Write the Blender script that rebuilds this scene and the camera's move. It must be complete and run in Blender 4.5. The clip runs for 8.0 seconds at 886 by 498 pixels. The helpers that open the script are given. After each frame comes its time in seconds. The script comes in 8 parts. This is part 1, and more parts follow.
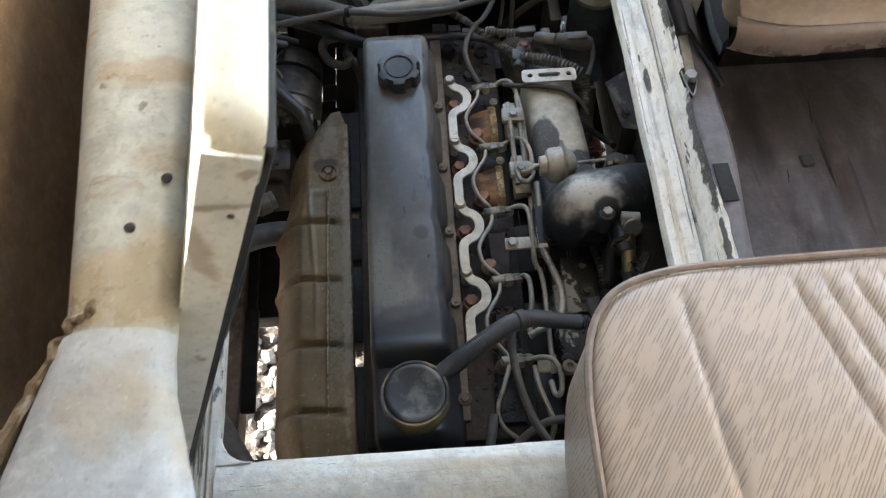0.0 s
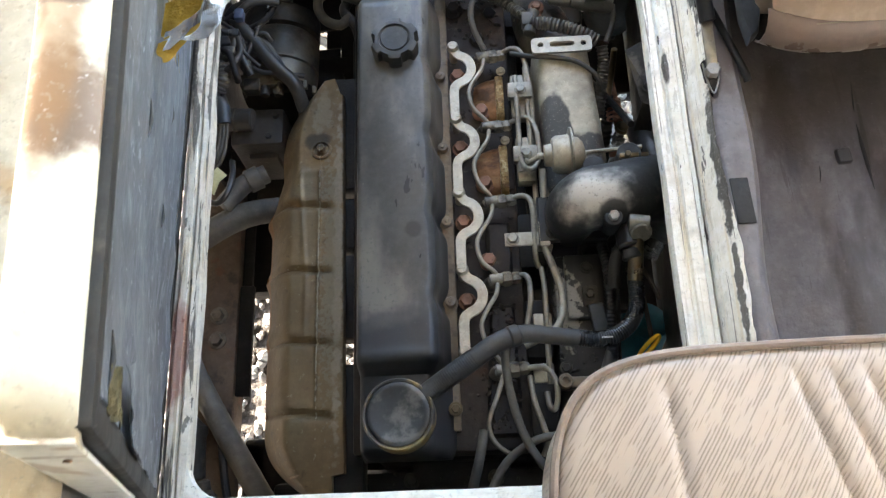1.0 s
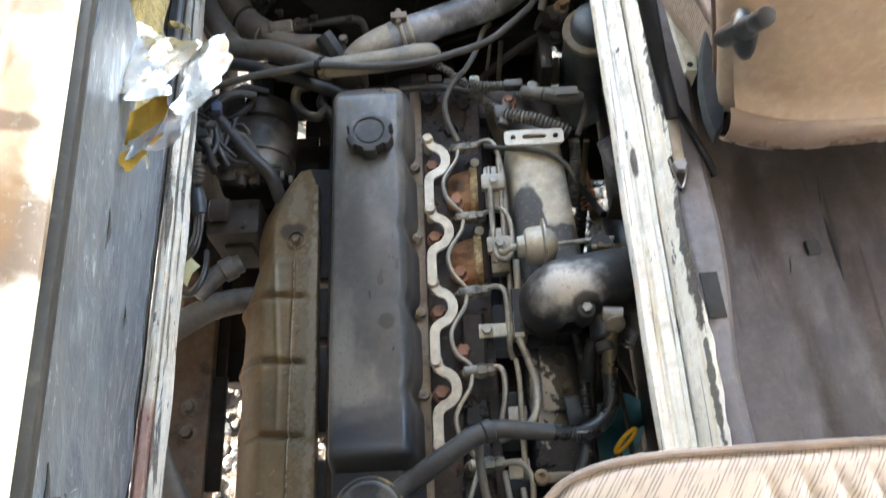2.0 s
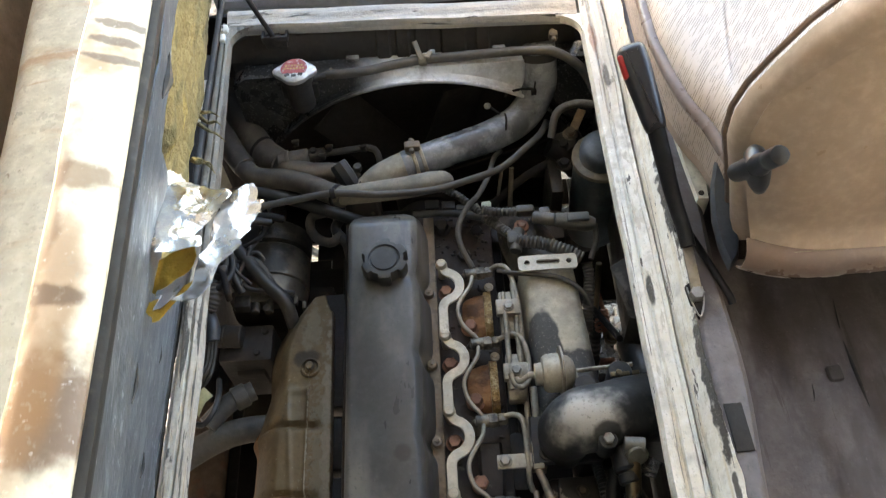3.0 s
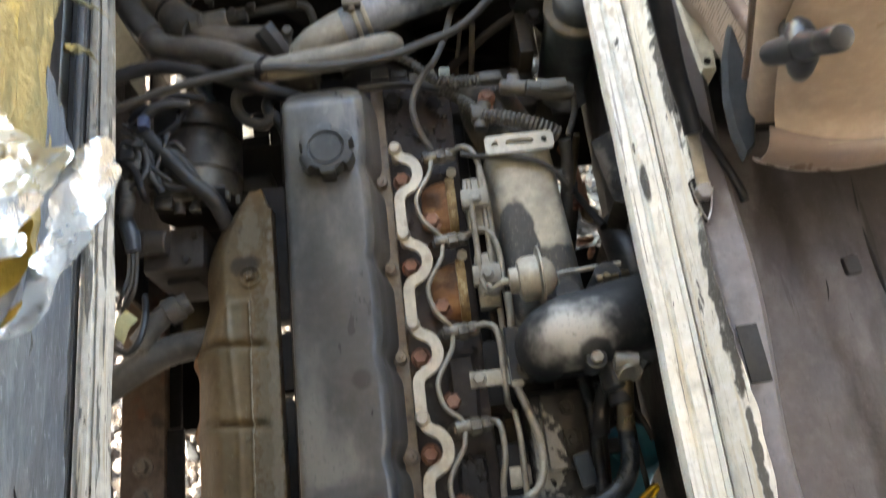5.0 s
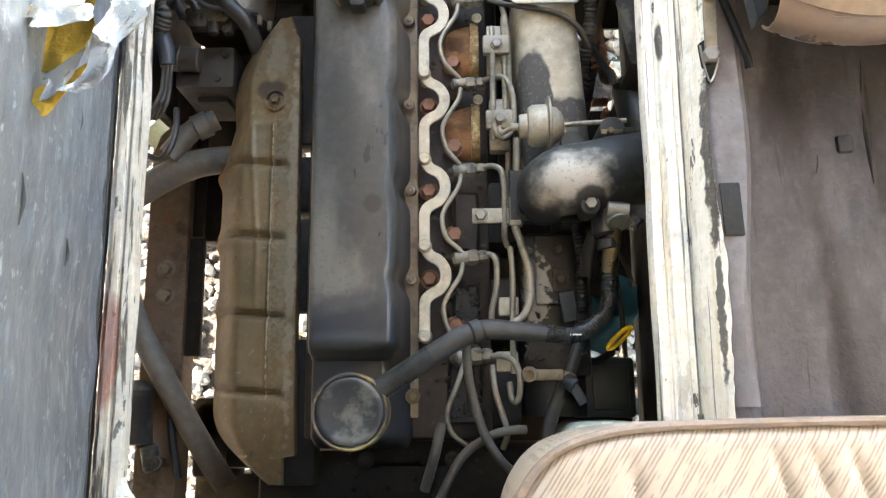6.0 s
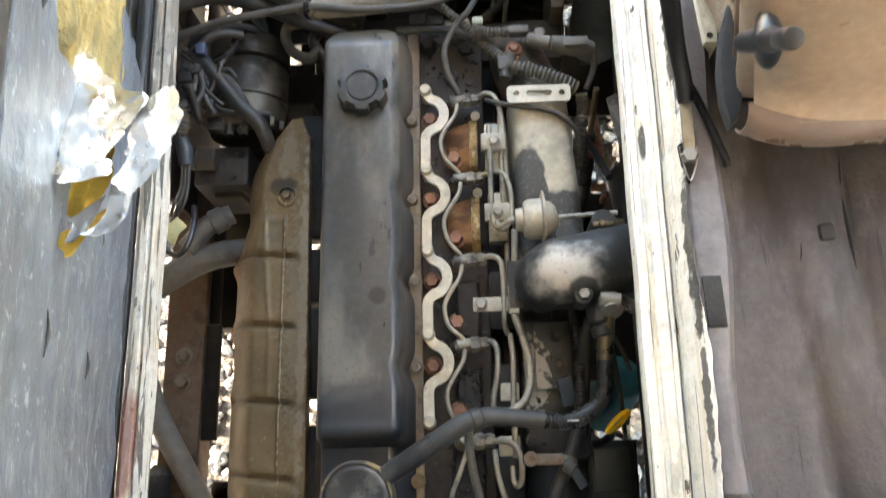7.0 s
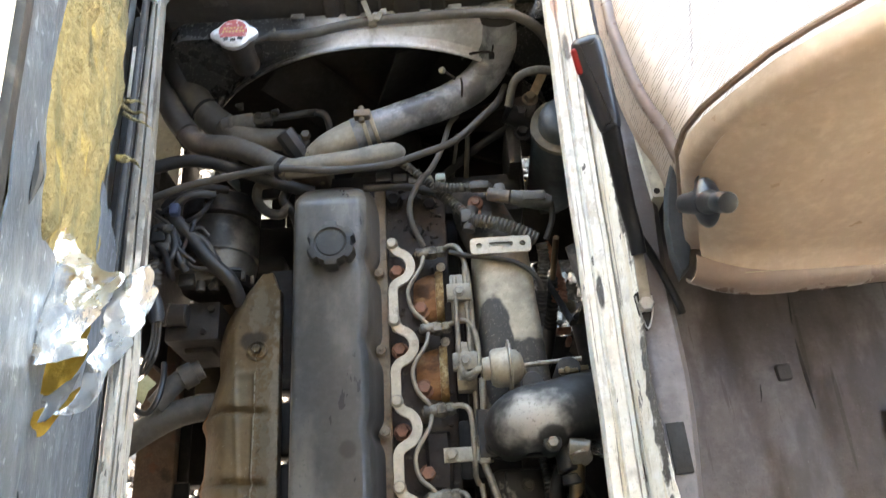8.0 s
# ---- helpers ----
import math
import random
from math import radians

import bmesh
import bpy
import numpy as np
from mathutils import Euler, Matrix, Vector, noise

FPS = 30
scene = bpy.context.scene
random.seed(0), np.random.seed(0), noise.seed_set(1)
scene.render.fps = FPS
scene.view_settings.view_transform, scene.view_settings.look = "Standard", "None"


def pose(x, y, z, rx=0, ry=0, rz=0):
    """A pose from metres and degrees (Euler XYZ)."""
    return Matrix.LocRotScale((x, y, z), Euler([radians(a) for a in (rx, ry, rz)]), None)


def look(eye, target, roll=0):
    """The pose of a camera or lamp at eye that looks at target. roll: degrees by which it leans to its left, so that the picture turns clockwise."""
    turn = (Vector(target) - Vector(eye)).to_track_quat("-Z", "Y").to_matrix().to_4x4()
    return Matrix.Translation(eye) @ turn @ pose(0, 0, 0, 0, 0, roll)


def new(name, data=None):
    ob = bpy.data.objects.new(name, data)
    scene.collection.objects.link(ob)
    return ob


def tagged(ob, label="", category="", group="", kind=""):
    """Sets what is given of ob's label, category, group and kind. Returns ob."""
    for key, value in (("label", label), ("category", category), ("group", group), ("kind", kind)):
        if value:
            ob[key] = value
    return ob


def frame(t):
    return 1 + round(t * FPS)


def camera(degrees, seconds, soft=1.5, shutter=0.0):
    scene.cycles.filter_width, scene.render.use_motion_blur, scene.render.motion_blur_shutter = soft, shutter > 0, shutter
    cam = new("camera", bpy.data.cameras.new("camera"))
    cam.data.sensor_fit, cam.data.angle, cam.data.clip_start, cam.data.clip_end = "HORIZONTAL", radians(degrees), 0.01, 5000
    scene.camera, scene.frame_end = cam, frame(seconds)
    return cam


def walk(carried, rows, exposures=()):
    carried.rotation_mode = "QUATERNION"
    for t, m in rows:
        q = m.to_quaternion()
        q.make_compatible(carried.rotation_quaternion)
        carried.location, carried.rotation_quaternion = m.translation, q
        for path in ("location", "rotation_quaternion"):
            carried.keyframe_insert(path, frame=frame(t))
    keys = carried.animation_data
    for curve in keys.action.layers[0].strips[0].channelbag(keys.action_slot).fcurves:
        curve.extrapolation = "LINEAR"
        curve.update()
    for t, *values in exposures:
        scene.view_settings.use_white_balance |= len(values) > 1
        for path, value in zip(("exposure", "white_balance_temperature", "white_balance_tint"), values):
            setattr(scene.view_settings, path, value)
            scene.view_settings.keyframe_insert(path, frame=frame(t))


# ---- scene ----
cam = camera(57.0, 8.0, 1.2, 0.35)
PATH = [
    (0, (-0.034, 0.078, 1.713), (0.007, 1.008, -0.057), -1.4),
    (0.5, (0.021, 0.172, 1.716), (-0.022, 0.96, -0.121), -5.9),
    (1, (0.039, 0.24, 1.703), (-0.043, 0.918, -0.177), -9.3),
    (1.5, (0.054, 0.257, 1.699), (-0.018, 0.949, -0.176), -8.8),
    (2, (0.055, 0.259, 1.707), (0.018, 1.107, -0.104), -5.4),
    (2.2, (0.042, 0.263, 1.714), (0.024, 1.18, -0.063), -3.7),
    (3.3, (0.041, 0.308, 1.718), (0.014, 1.402, 0.044), -5.9),
    (3.5, (0.039, 0.341, 1.702), (0.026, 1.427, 0.023), -5.9),
    (4, (0.036, 0.421, 1.675), (0.066, 1.417, -0.059), -4.7),
    (4.5, (0.032, 0.456, 1.656), (0.097, 1.368, -0.123), -4.4),
    (5, (0.049, 0.431, 1.609), (0.08, 1.126, -0.266), -4.2),
    (5.2, (0.049, 0.429, 1.606), (0.068, 0.989, -0.314), -2.9),
    (6.3, (0.069, 0.37, 1.681), (-0.004, 0.748, -0.281), -11.2),
    (6.5, (0.078, 0.394, 1.689), (-0.015, 0.769, -0.273), -14.6),
    (7, (0.085, 0.402, 1.712), (-0.002, 0.936, -0.214), -10.7),
    (7.5, (0.086, 0.408, 1.731), (0.033, 1.117, -0.138), -6.2),
    (8, (0.092, 0.412, 1.743), (0.09, 1.252, -0.072), -3.7),
]
EXPOSURES = ((0.0, 3.92, 7240, 12), (0.5, 4.11, 7290, 12), (1.0, 4.33, 7380, 12), (1.5, 4.38, 7430, 12), (2.0, 4.6, 7450, 12), (2.2, 4.51, 7500, 12), (3.5, 3.82, 7900, 12), (4.0, 3.87, 7900, 12), (4.5, 4.23, 7900, 12), (5.0, 4.37, 8000, 12), (5.2, 4.49, 8000, 12), (6.5, 4.78, 8120, 12), (7.0, 4.78, 8200, 12), (7.5, 4.66, 7950, 12), (8.0, 4.49, 7750, 12))
walk(cam, [(t, look(eye, target, roll)) for t, eye, target, roll in PATH], EXPOSURES)
# ---------------------------------------------------------------- light
world = bpy.data.worlds.new("sky")
scene.world = world
world.use_nodes = True
wn = world.node_tree
sky = wn.nodes.new("ShaderNodeTexSky")
sky.sky_type, sky.sun_disc = "NISHITA", False
SUN_FROM = Vector((-0.86, 0.20, 0.43)).normalized()
sky.sun_elevation = math.asin(SUN_FROM.z)
sky.sun_rotation = math.atan2(SUN_FROM.x, SUN_FROM.y)
wn.links.new(sky.outputs[0], wn.nodes["Background"].inputs[0])
wn.nodes["Background"].inputs[1].default_value = 0.15
sun_data = bpy.data.lights.new("sun", "SUN")
sun_data.energy, sun_data.angle, sun_data.color = 3.0, radians(0.6), (1.0, 0.95, 0.88)
sun = new("sun", sun_data)
sun.matrix_world = look(SUN_FROM * 20, (0, 0, 0))


# ---------------------------------------------------------------- materials
def nodes_of(name):
    m = bpy.data.materials.new(name)
    m.use_nodes = True
    return m, m.node_tree, m.node_tree.nodes["Principled BSDF"]


def noise_fac(t, scale, lo, hi, stretch=(1, 1, 1), detail=5.0, rough=0.6, shift=0.0):
    """A 0 to 1 mask from stretched noise between two thresholds."""
    tc = t.nodes.new("ShaderNodeTexCoord")
    mp = t.nodes.new("ShaderNodeMapping")
    mp.inputs["Scale"].default_value = stretch
    mp.inputs["Location"].default_value = (shift, shift * 0.7, shift * 1.3)
    n = t.nodes.new("ShaderNodeTexNoise")
    n.inputs["Scale"].default_value, n.inputs["Detail"].default_value = scale, detail
    n.inputs["Roughness"].default_value = rough
    r = t.nodes.new("ShaderNodeMapRange")
    r.interpolation_type = "SMOOTHSTEP"
    r.inputs["From Min"].default_value, r.inputs["From Max"].default_value = lo, hi
    t.links.new(tc.outputs["Object"], mp.inputs[0])
    t.links.new(mp.outputs[0], n.inputs["Vector"])
    t.links.new(n.outputs["Fac"], r.inputs["Value"])
    return r.outputs[0]


def spot_fac(t, centre, size, ragged=0.5, soft=0.25, scale=40):
    """A mask of an uneven blot: 1 inside the ellipsoid, ragged by noise."""
    tc = t.nodes.new("ShaderNodeTexCoord")
    sub = t.nodes.new("ShaderNodeVectorMath")
    sub.operation = "SUBTRACT"
    sub.inputs[1].default_value = centre
    div = t.nodes.new("ShaderNodeVectorMath")
    div.operation = "DIVIDE"
    div.inputs[1].default_value = size
    ln = t.nodes.new("ShaderNodeVectorMath")
    ln.operation = "LENGTH"
    n = t.nodes.new("ShaderNodeTexNoise")
    n.inputs["Scale"].default_value, n.inputs["Detail"].default_value = scale, 5
    ad = t.nodes.new("ShaderNodeMath")
    ad.operation = "MULTIPLY_ADD"
    ad.inputs[1].default_value = 2 * ragged
    sb = t.nodes.new("ShaderNodeMath")
    sb.operation = "SUBTRACT"
    sb.inputs[1].default_value = ragged
    r = t.nodes.new("ShaderNodeMapRange")
    r.interpolation_type = "SMOOTHSTEP"
    r.inputs["From Min"].default_value, r.inputs["From Max"].default_value = 1.0 + soft, 1.0 - soft
    t.links.new(tc.outputs["Object"], sub.inputs[0])
    t.links.new(tc.outputs["Object"], n.inputs["Vector"])
    t.links.new(sub.outputs[0], div.inputs[0])
    t.links.new(div.outputs[0], ln.inputs[0])
    t.links.new(n.outputs["Fac"], ad.inputs[0])
    t.links.new(ln.outputs["Value"], ad.inputs[2])
    t.links.new(ad.outputs[0], sb.inputs[0])
    t.links.new(sb.outputs[0], r.inputs["Value"])
    return r.outputs[0]


def mix_over(t, under, fac, colour, amount=1.0):
    mx = t.nodes.new("ShaderNodeMix")
    mx.data_type = "RGBA"
    if amount < 1:
        k = t.nodes.new("ShaderNodeMath")
        k.operation = "MULTIPLY"
        k.inputs[1].default_value = amount
        t.links.new(fac, k.inputs[0])
        fac = k.outputs[0]
    t.links.new(fac, mx.inputs["Factor"])
    if isinstance(under, tuple):
        mx.inputs["A"].default_value = (*under, 1)
    else:
        t.links.new(under, mx.inputs["A"])
    mx.inputs["B"].default_value = (*colour, 1)
    return mx.outputs["Result"]


def mat(name, base, rough=0.6, metal=0.0, layers=(), spots=(), grain=(90, 0.12), bump=(60, 0.2, 0.002), var=0.25, spec=0.5, shift=0.0, coat=0.0, speck=0.5):
    """layers: (colour, scale, lo, hi, stretch, amount[, rough]); spots: (colour, centre, size, amount)."""
    m, t, b = nodes_of(name)
    b.inputs["Metallic"].default_value, b.inputs["Specular IOR Level"].default_value = metal, spec
    b.inputs["Coat Weight"].default_value = coat
    col = mix_over(t, base, noise_fac(t, 7, 0.35, 0.7, shift=shift + 3), tuple(c * (1 - var) for c in base))
    col = mix_over(t, col, noise_fac(t, grain[0], 0.4, 0.75, shift=shift), tuple(min(1, c * 1.35 + 0.01) for c in base), grain[1] * 4)
    col = mix_over(t, col, noise_fac(t, 34, 0.50, 0.70, shift=shift + 6, detail=8), tuple(c * 0.55 for c in base), speck)
    ro = None
    for colour, scale, lo, hi, stretch, amount, *r in layers:
        shift += 1.7
        f = noise_fac(t, scale, lo, hi, stretch, shift=shift)
        col = mix_over(t, col, f, colour, amount)
        if r:
            mx = t.nodes.new("ShaderNodeMix")
            t.links.new(f, mx.inputs["Factor"])
            if ro is None:
                mx.inputs["A"].default_value = rough
            else:
                t.links.new(ro, mx.inputs["A"])
            mx.inputs["B"].default_value = r[0]
            ro = mx.outputs["Result"]
    for colour, centre, size, amount, *edge in spots:
        col = mix_over(t, col, spot_fac(t, centre, size, *edge), colour, amount)
    col = mix_over(t, col, noise_fac(t, 230, 0.56, 0.68, shift=shift + 2), tuple(c * 0.5 for c in base), speck * 0.8)
    col = mix_over(t, col, noise_fac(t, 310, 0.62, 0.72, shift=shift + 4), tuple(min(1, c * 1.7 + 0.02) for c in base), speck * 0.6)
    t.links.new(col, b.inputs["Base Color"])
    if ro is None:
        rr = t.nodes.new("ShaderNodeMapRange")
        rr.inputs["To Min"].default_value, rr.inputs["To Max"].default_value = max(0.05, rough - 0.1), min(1, rough + 0.12)
        t.links.new(noise_fac(t, 14, 0.3, 0.7, shift=shift + 9), rr.inputs["Value"])
        ro = rr.outputs[0]
    t.links.new(ro, b.inputs["Roughness"])
    if bump[1] > 0:
        bp = t.nodes.new("ShaderNodeBump")
        bp.inputs["Strength"].default_value, bp.inputs["Distance"].default_value = bump[1], bump[2]
        t.links.new(noise_fac(t, bump[0], 0.2, 0.8, shift=shift + 5), bp.inputs["Height"])
        t.links.new(bp.outputs[0], b.inputs["Normal"])
    return m


DUST = (0.20, 0.175, 0.145)
RUST = (0.20, 0.075, 0.035)
CREAM = mat("peeling_cream_paint", (0.86, 0.83, 0.74), 0.40, layers=(
    ((0.66, 0.55, 0.36), 12, 0.52, 0.68, (6, 0.22, 6), 0.55), ((0.52, 0.46, 0.36), 90, 0.57, 0.66, (3, 0.10, 3), 0.40), ((0.60, 0.68, 0.67), 9, 0.56, 0.68, (5, 0.15, 5), 0.5),
    ((0.16, 0.135, 0.105), 34, 0.625, 0.650, (5, 0.13, 5), 0.8), ((0.40, 0.35, 0.26), 60, 0.60, 0.64, (1.6, 0.4, 1.6), 0.45), ((0.055, 0.05, 0.045), 42, 0.655, 0.672, (1.5, 0.45, 1.5), 0.95)), bump=(55, 0.5, 0.0022), var=0.12,
    spots=(((0.05, 0.045, 0.04), (0.2990, 0.62, 0.905), (0.004, 0.09, 0.03), 0.95, 1.0, 0.15, 60), ((0.05, 0.045, 0.04), (0.2990, 0.86, 0.905), (0.004, 0.08, 0.03), 0.95, 1.0, 0.15, 60), ((0.05, 0.045, 0.04), (0.2995, 0.47, 0.905), (0.003, 0.06, 0.03), 0.9, 1.0, 0.15, 70), ((0.05, 0.045, 0.04), (0.268, 0.75, 0.868), (0.0035, 0.020, 0.03), 0.95, 0.4, 0.2, 60),
           ((0.40, 0.36, 0.29), (0.268, 1.14, 0.868), (0.05, 0.17, 0.06), 0.6, 1.3, 0.5, 70), ((0.30, 0.15, 0.09), (0.262, 1.17, 0.868), (0.005, 0.035, 0.03), 0.8, 0.8, 0.3, 50), ((0.08, 0.065, 0.05), (0.270, 1.10, 0.868), (0.004, 0.025, 0.03), 0.9, 0.9, 0.3, 60)))
# real grime, on a cream also darkened for the shade beside the raised cover
CREAM_LEFT = mat("grimy_shaded_cream_rail_paint", (0.56, 0.515, 0.435), 0.5, layers=(
    ((0.36, 0.29, 0.19), 24, 0.52, 0.62, (5, 0.22, 5), 0.7), ((0.06, 0.052, 0.045), 28, 0.560, 0.60, (3.2, 0.25, 3.2), 0.9), ((0.66, 0.63, 0.55), 40, 0.58, 0.66, (2, 0.4, 2), 0.6), ((0.05, 0.045, 0.04), 60, 0.64, 0.67, (1.5, 0.6, 1.5), 0.85)), bump=(45, 0.5, 0.002), var=0.15, shift=3,
    spots=(((0.24, 0.085, 0.065), (-0.284, 0.44, 0.868), (0.012, 0.060, 0.03), 0.75, 0.8), ((0.05, 0.045, 0.04), (-0.290, 0.80, 0.868), (0.005, 0.07, 0.03), 0.9, 0.6), ((0.085, 0.072, 0.058), (-0.285, 1.15, 0.868), (0.09, 0.34, 0.06), 0.72, 1.2, 0.3, 45)))
CREAM_X = mat("peeling_cream_paint_across", (0.50, 0.47, 0.41), 0.42, layers=(
    ((0.42, 0.34, 0.22), 16, 0.50, 0.66, (0.25, 4, 4), 0.6), ((0.30, 0.30, 0.285), 12, 0.47, 0.60, (0.22, 7, 7), 0.75), ((0.70, 0.68, 0.62), 60, 0.58, 0.66, (0.15, 3, 3), 0.45),
    ((0.06, 0.055, 0.05), 30, 0.59, 0.635, (0.22, 3.2, 3.2), 0.9), ((0.07, 0.06, 0.05), 50, 0.64, 0.67, (0.6, 1.4, 1.4), 0.9)), bump=(55, 0.5, 0.0022), var=0.15, shift=11)
CREAM_REAR = mat("cream_rear_crosspiece_paint", (0.82, 0.78, 0.68), 0.42, layers=(
    ((0.58, 0.47, 0.31), 14, 0.52, 0.68, (0.25, 3, 3), 0.55), ((0.40, 0.37, 0.31), 40, 0.60, 0.68, (0.3, 3, 3), 0.5), ((0.07, 0.06, 0.05), 34, 0.63, 0.66, (0.25, 3.2, 3.2), 0.85)), bump=(55, 0.4, 0.002), var=0.12, shift=14)
CREAM_WALL = mat("cream_lid_paint", (0.74, 0.70, 0.58), 0.45, layers=(
    ((0.45, 0.28, 0.13), 11, 0.64, 0.74, (1, 1, 1), 0.75),
    ((0.09, 0.06, 0.04), 20, 0.67, 0.73, (1, 1.5, 1), 0.8)), bump=(30, 0.15, 0.002), var=0.08, shift=4,
    spots=(((0.13, 0.07, 0.04), (-0.11, 0.40, 1.45), (0.016, 0.026, 0.05), 0.9, 0.9, 0.3, 60),
           ((0.30, 0.17, 0.08), (-0.12, 0.43, 1.45), (0.012, 0.055, 0.05), 0.7),
           # three thin shadow bars painted across the flange
           ((0.16, 0.12, 0.09), (-0.118, 0.604, 1.45), (0.013, 0.003, 0.05), 0.8, 0.7, 0.2, 150), ((0.16, 0.12, 0.09), (-0.118, 0.592, 1.45), (0.013, 0.003, 0.05), 0.8, 0.7, 0.2, 150), ((0.16, 0.12, 0.09), (-0.118, 0.580, 1.45), (0.013, 0.003, 0.05), 0.8, 0.7, 0.2, 150),
           ((0.24, 0.17, 0.11), (-0.12, 0.507, 1.45), (0.016, 0.008, 0.05), 0.8, 0.9, 0.3, 90), ((0.20, 0.13, 0.08), (-0.128, 0.47, 1.45), (0.006, 0.06, 0.05), 0.7, 1.0, 0.3, 60), ((0.13, 0.08, 0.05), (-0.12, 0.447, 1.45), (0.016, 0.005, 0.05), 0.8, 0.9, 0.3, 90),
           ((0.36, 0.22, 0.12), (-0.145, 0.27, 1.375), (0.010, 0.02, 0.045), 0.75, 1.0, 0.4, 70), ((0.30, 0.19, 0.11), (-0.118, 0.27, 1.372), (0.012, 0.02, 0.022), 0.7, 0.8, 0.4, 60), ((0.10, 0.085, 0.065), (-0.285, 0.27, 0.99), (0.03, 0.02, 0.075), 0.75, 1.2, 0.4, 50), ((0.55, 0.42, 0.28), (-0.20, 0.27, 1.20), (0.02, 0.02, 0.12), 0.5, 1.3, 0.4, 30)))
# lid paint made whiter, so the end facing away from the sun looks lit
END_PAINT = mat("lightened_cream_end_paint", (0.90, 0.88, 0.81), 0.4, layers=(((0.62, 0.50, 0.36), 16, 0.60, 0.72, (1, 1, 1), 0.45), ((0.35, 0.22, 0.12), 40, 0.66, 0.72, (1, 1, 1), 0.6)), bump=(30, 0.3, 0.003), var=0.08, shift=6,
    spots=(((0.42, 0.28, 0.16), (-0.150, 0.27, 1.36), (0.006, 0.02, 0.05), 0.6, 1.3, 0.4, 60), ((0.30, 0.20, 0.12), (-0.13, 0.27, 1.392), (0.02, 0.02, 0.003), 0.7, 1.2, 0.4, 80), ((0.12, 0.10, 0.08), (-0.285, 0.27, 0.97), (0.03, 0.02, 0.07), 0.75, 1.2, 0.4, 50)))
PALE = mat("stained_pale_body_paint", (0.36, 0.39, 0.385), 0.33, layers=(
    ((0.27, 0.215, 0.145), 8, 0.53, 0.66, (0.8, 2.6, 1), 0.55), ((0.22, 0.13, 0.06), 13, 0.58, 0.66, (0.7, 3.4, 1), 0.6), ((0.09, 0.07, 0.05), 45, 0.66, 0.71, (1, 1, 1), 0.75)), bump=(18, 0.3, 0.005), shift=7, var=0.2,
    spots=(((0.33, 0.26, 0.16), (-0.20, 0.285, 1.3), (0.05, 0.035, 0.05), 0.7, 0.9, 0.4, 30), ((0.27, 0.20, 0.12), (-0.20, 0.44, 1.3), (0.04, 0.010, 0.05), 0.6, 0.9, 0.4, 40)))
PALE_BLUE = mat("bare_primed_panel", (0.40, 0.445, 0.49), 0.5, layers=(
    ((0.36, 0.32, 0.24), 10, 0.50, 0.64, (1, 1, 1), 0.6), ((0.58, 0.60, 0.62), 22, 0.55, 0.68, (1, 1, 1), 0.5), ((0.16, 0.13, 0.10), 60, 0.68, 0.74, (1, 1, 1), 0.6)), bump=(25, 0.3, 0.003), shift=8,
    spots=(((0.34, 0.29, 0.21), (-0.20, 0.215, 1.3), (0.03, 0.02, 0.05), 0.5, 1.2, 0.5, 30),))
TRIM = mat("brown_beige_trim", (0.36, 0.255, 0.17), 0.6, shift=3, bump=(220, 0.25, 0.0008))
RUST_MARK = mat("rusty_mark", (0.16, 0.10, 0.06), 0.8)
LID_FACE = mat("scuffed_blue_grey_facing", (0.130, 0.152, 0.185), 0.40, 0.15, layers=(
    ((0.095, 0.103, 0.115), 5, 0.46, 0.64, (1, 1, 1), 0.6, 0.50), ((0.19, 0.23, 0.28), 26, 0.52, 0.68, (1.2, 0.8, 1.2), 0.55, 0.33), ((0.10, 0.11, 0.128), 34, 0.54, 0.66, (1.4, 0.8, 1.4), 0.55), ((0.16, 0.135, 0.105), 8, 0.60, 0.74, (1, 1, 1), 0.4),
    ((0.40, 0.45, 0.51), 75, 0.62, 0.66, (1.3, 0.8, 1.3), 0.65), ((0.48, 0.52, 0.57), 60, 0.65, 0.68, (1, 2, 1), 0.5), ((0.04, 0.04, 0.042), 60, 0.70, 0.73, (2, 0.7, 2), 0.7)), bump=(32, 0.4, 0.004), shift=5)
SEAL = mat("black_rubber_seal", (0.025, 0.025, 0.026), 0.6, layers=((DUST, 40, 0.55, 0.75, (1, 1, 1), 0.4),))
WOOL = mat("yellow_glass_wool", (0.31, 0.245, 0.120), 0.95, layers=(
    ((0.17, 0.15, 0.085), 16, 0.46, 0.62, (1, 0.6, 1.6), 0.85), ((0.085, 0.08, 0.055), 7, 0.55, 0.66, (1, 0.6, 1.6), 0.65), ((0.48, 0.345, 0.11), 14, 0.55, 0.7, (1, 1, 1), 0.7)), bump=(130, 0.8, 0.006), spec=0.1, shift=6)
WOOL_DIRTY = mat("dirty_olive_wool", (0.11, 0.095, 0.055), 0.95, layers=(((0.03, 0.028, 0.02), 22, 0.5, 0.66, (1, 1, 1), 0.8),), bump=(130, 0.8, 0.005), spec=0.1)
FOAM = mat("orange_foam", (0.48, 0.30, 0.05), 0.8, layers=(((0.30, 0.20, 0.05), 20, 0.5, 0.7, (1, 1, 1), 0.6),), bump=(70, 0.5, 0.004), spec=0.2)
FOIL = mat("crumpled_foil", (0.72, 0.725, 0.73), 0.25, 0.88, layers=(((0.36, 0.23, 0.10), 18, 0.57, 0.64, (1, 1, 1), 0.85),), bump=(40, 0.45, 0.004), var=0.1, speck=0.1)
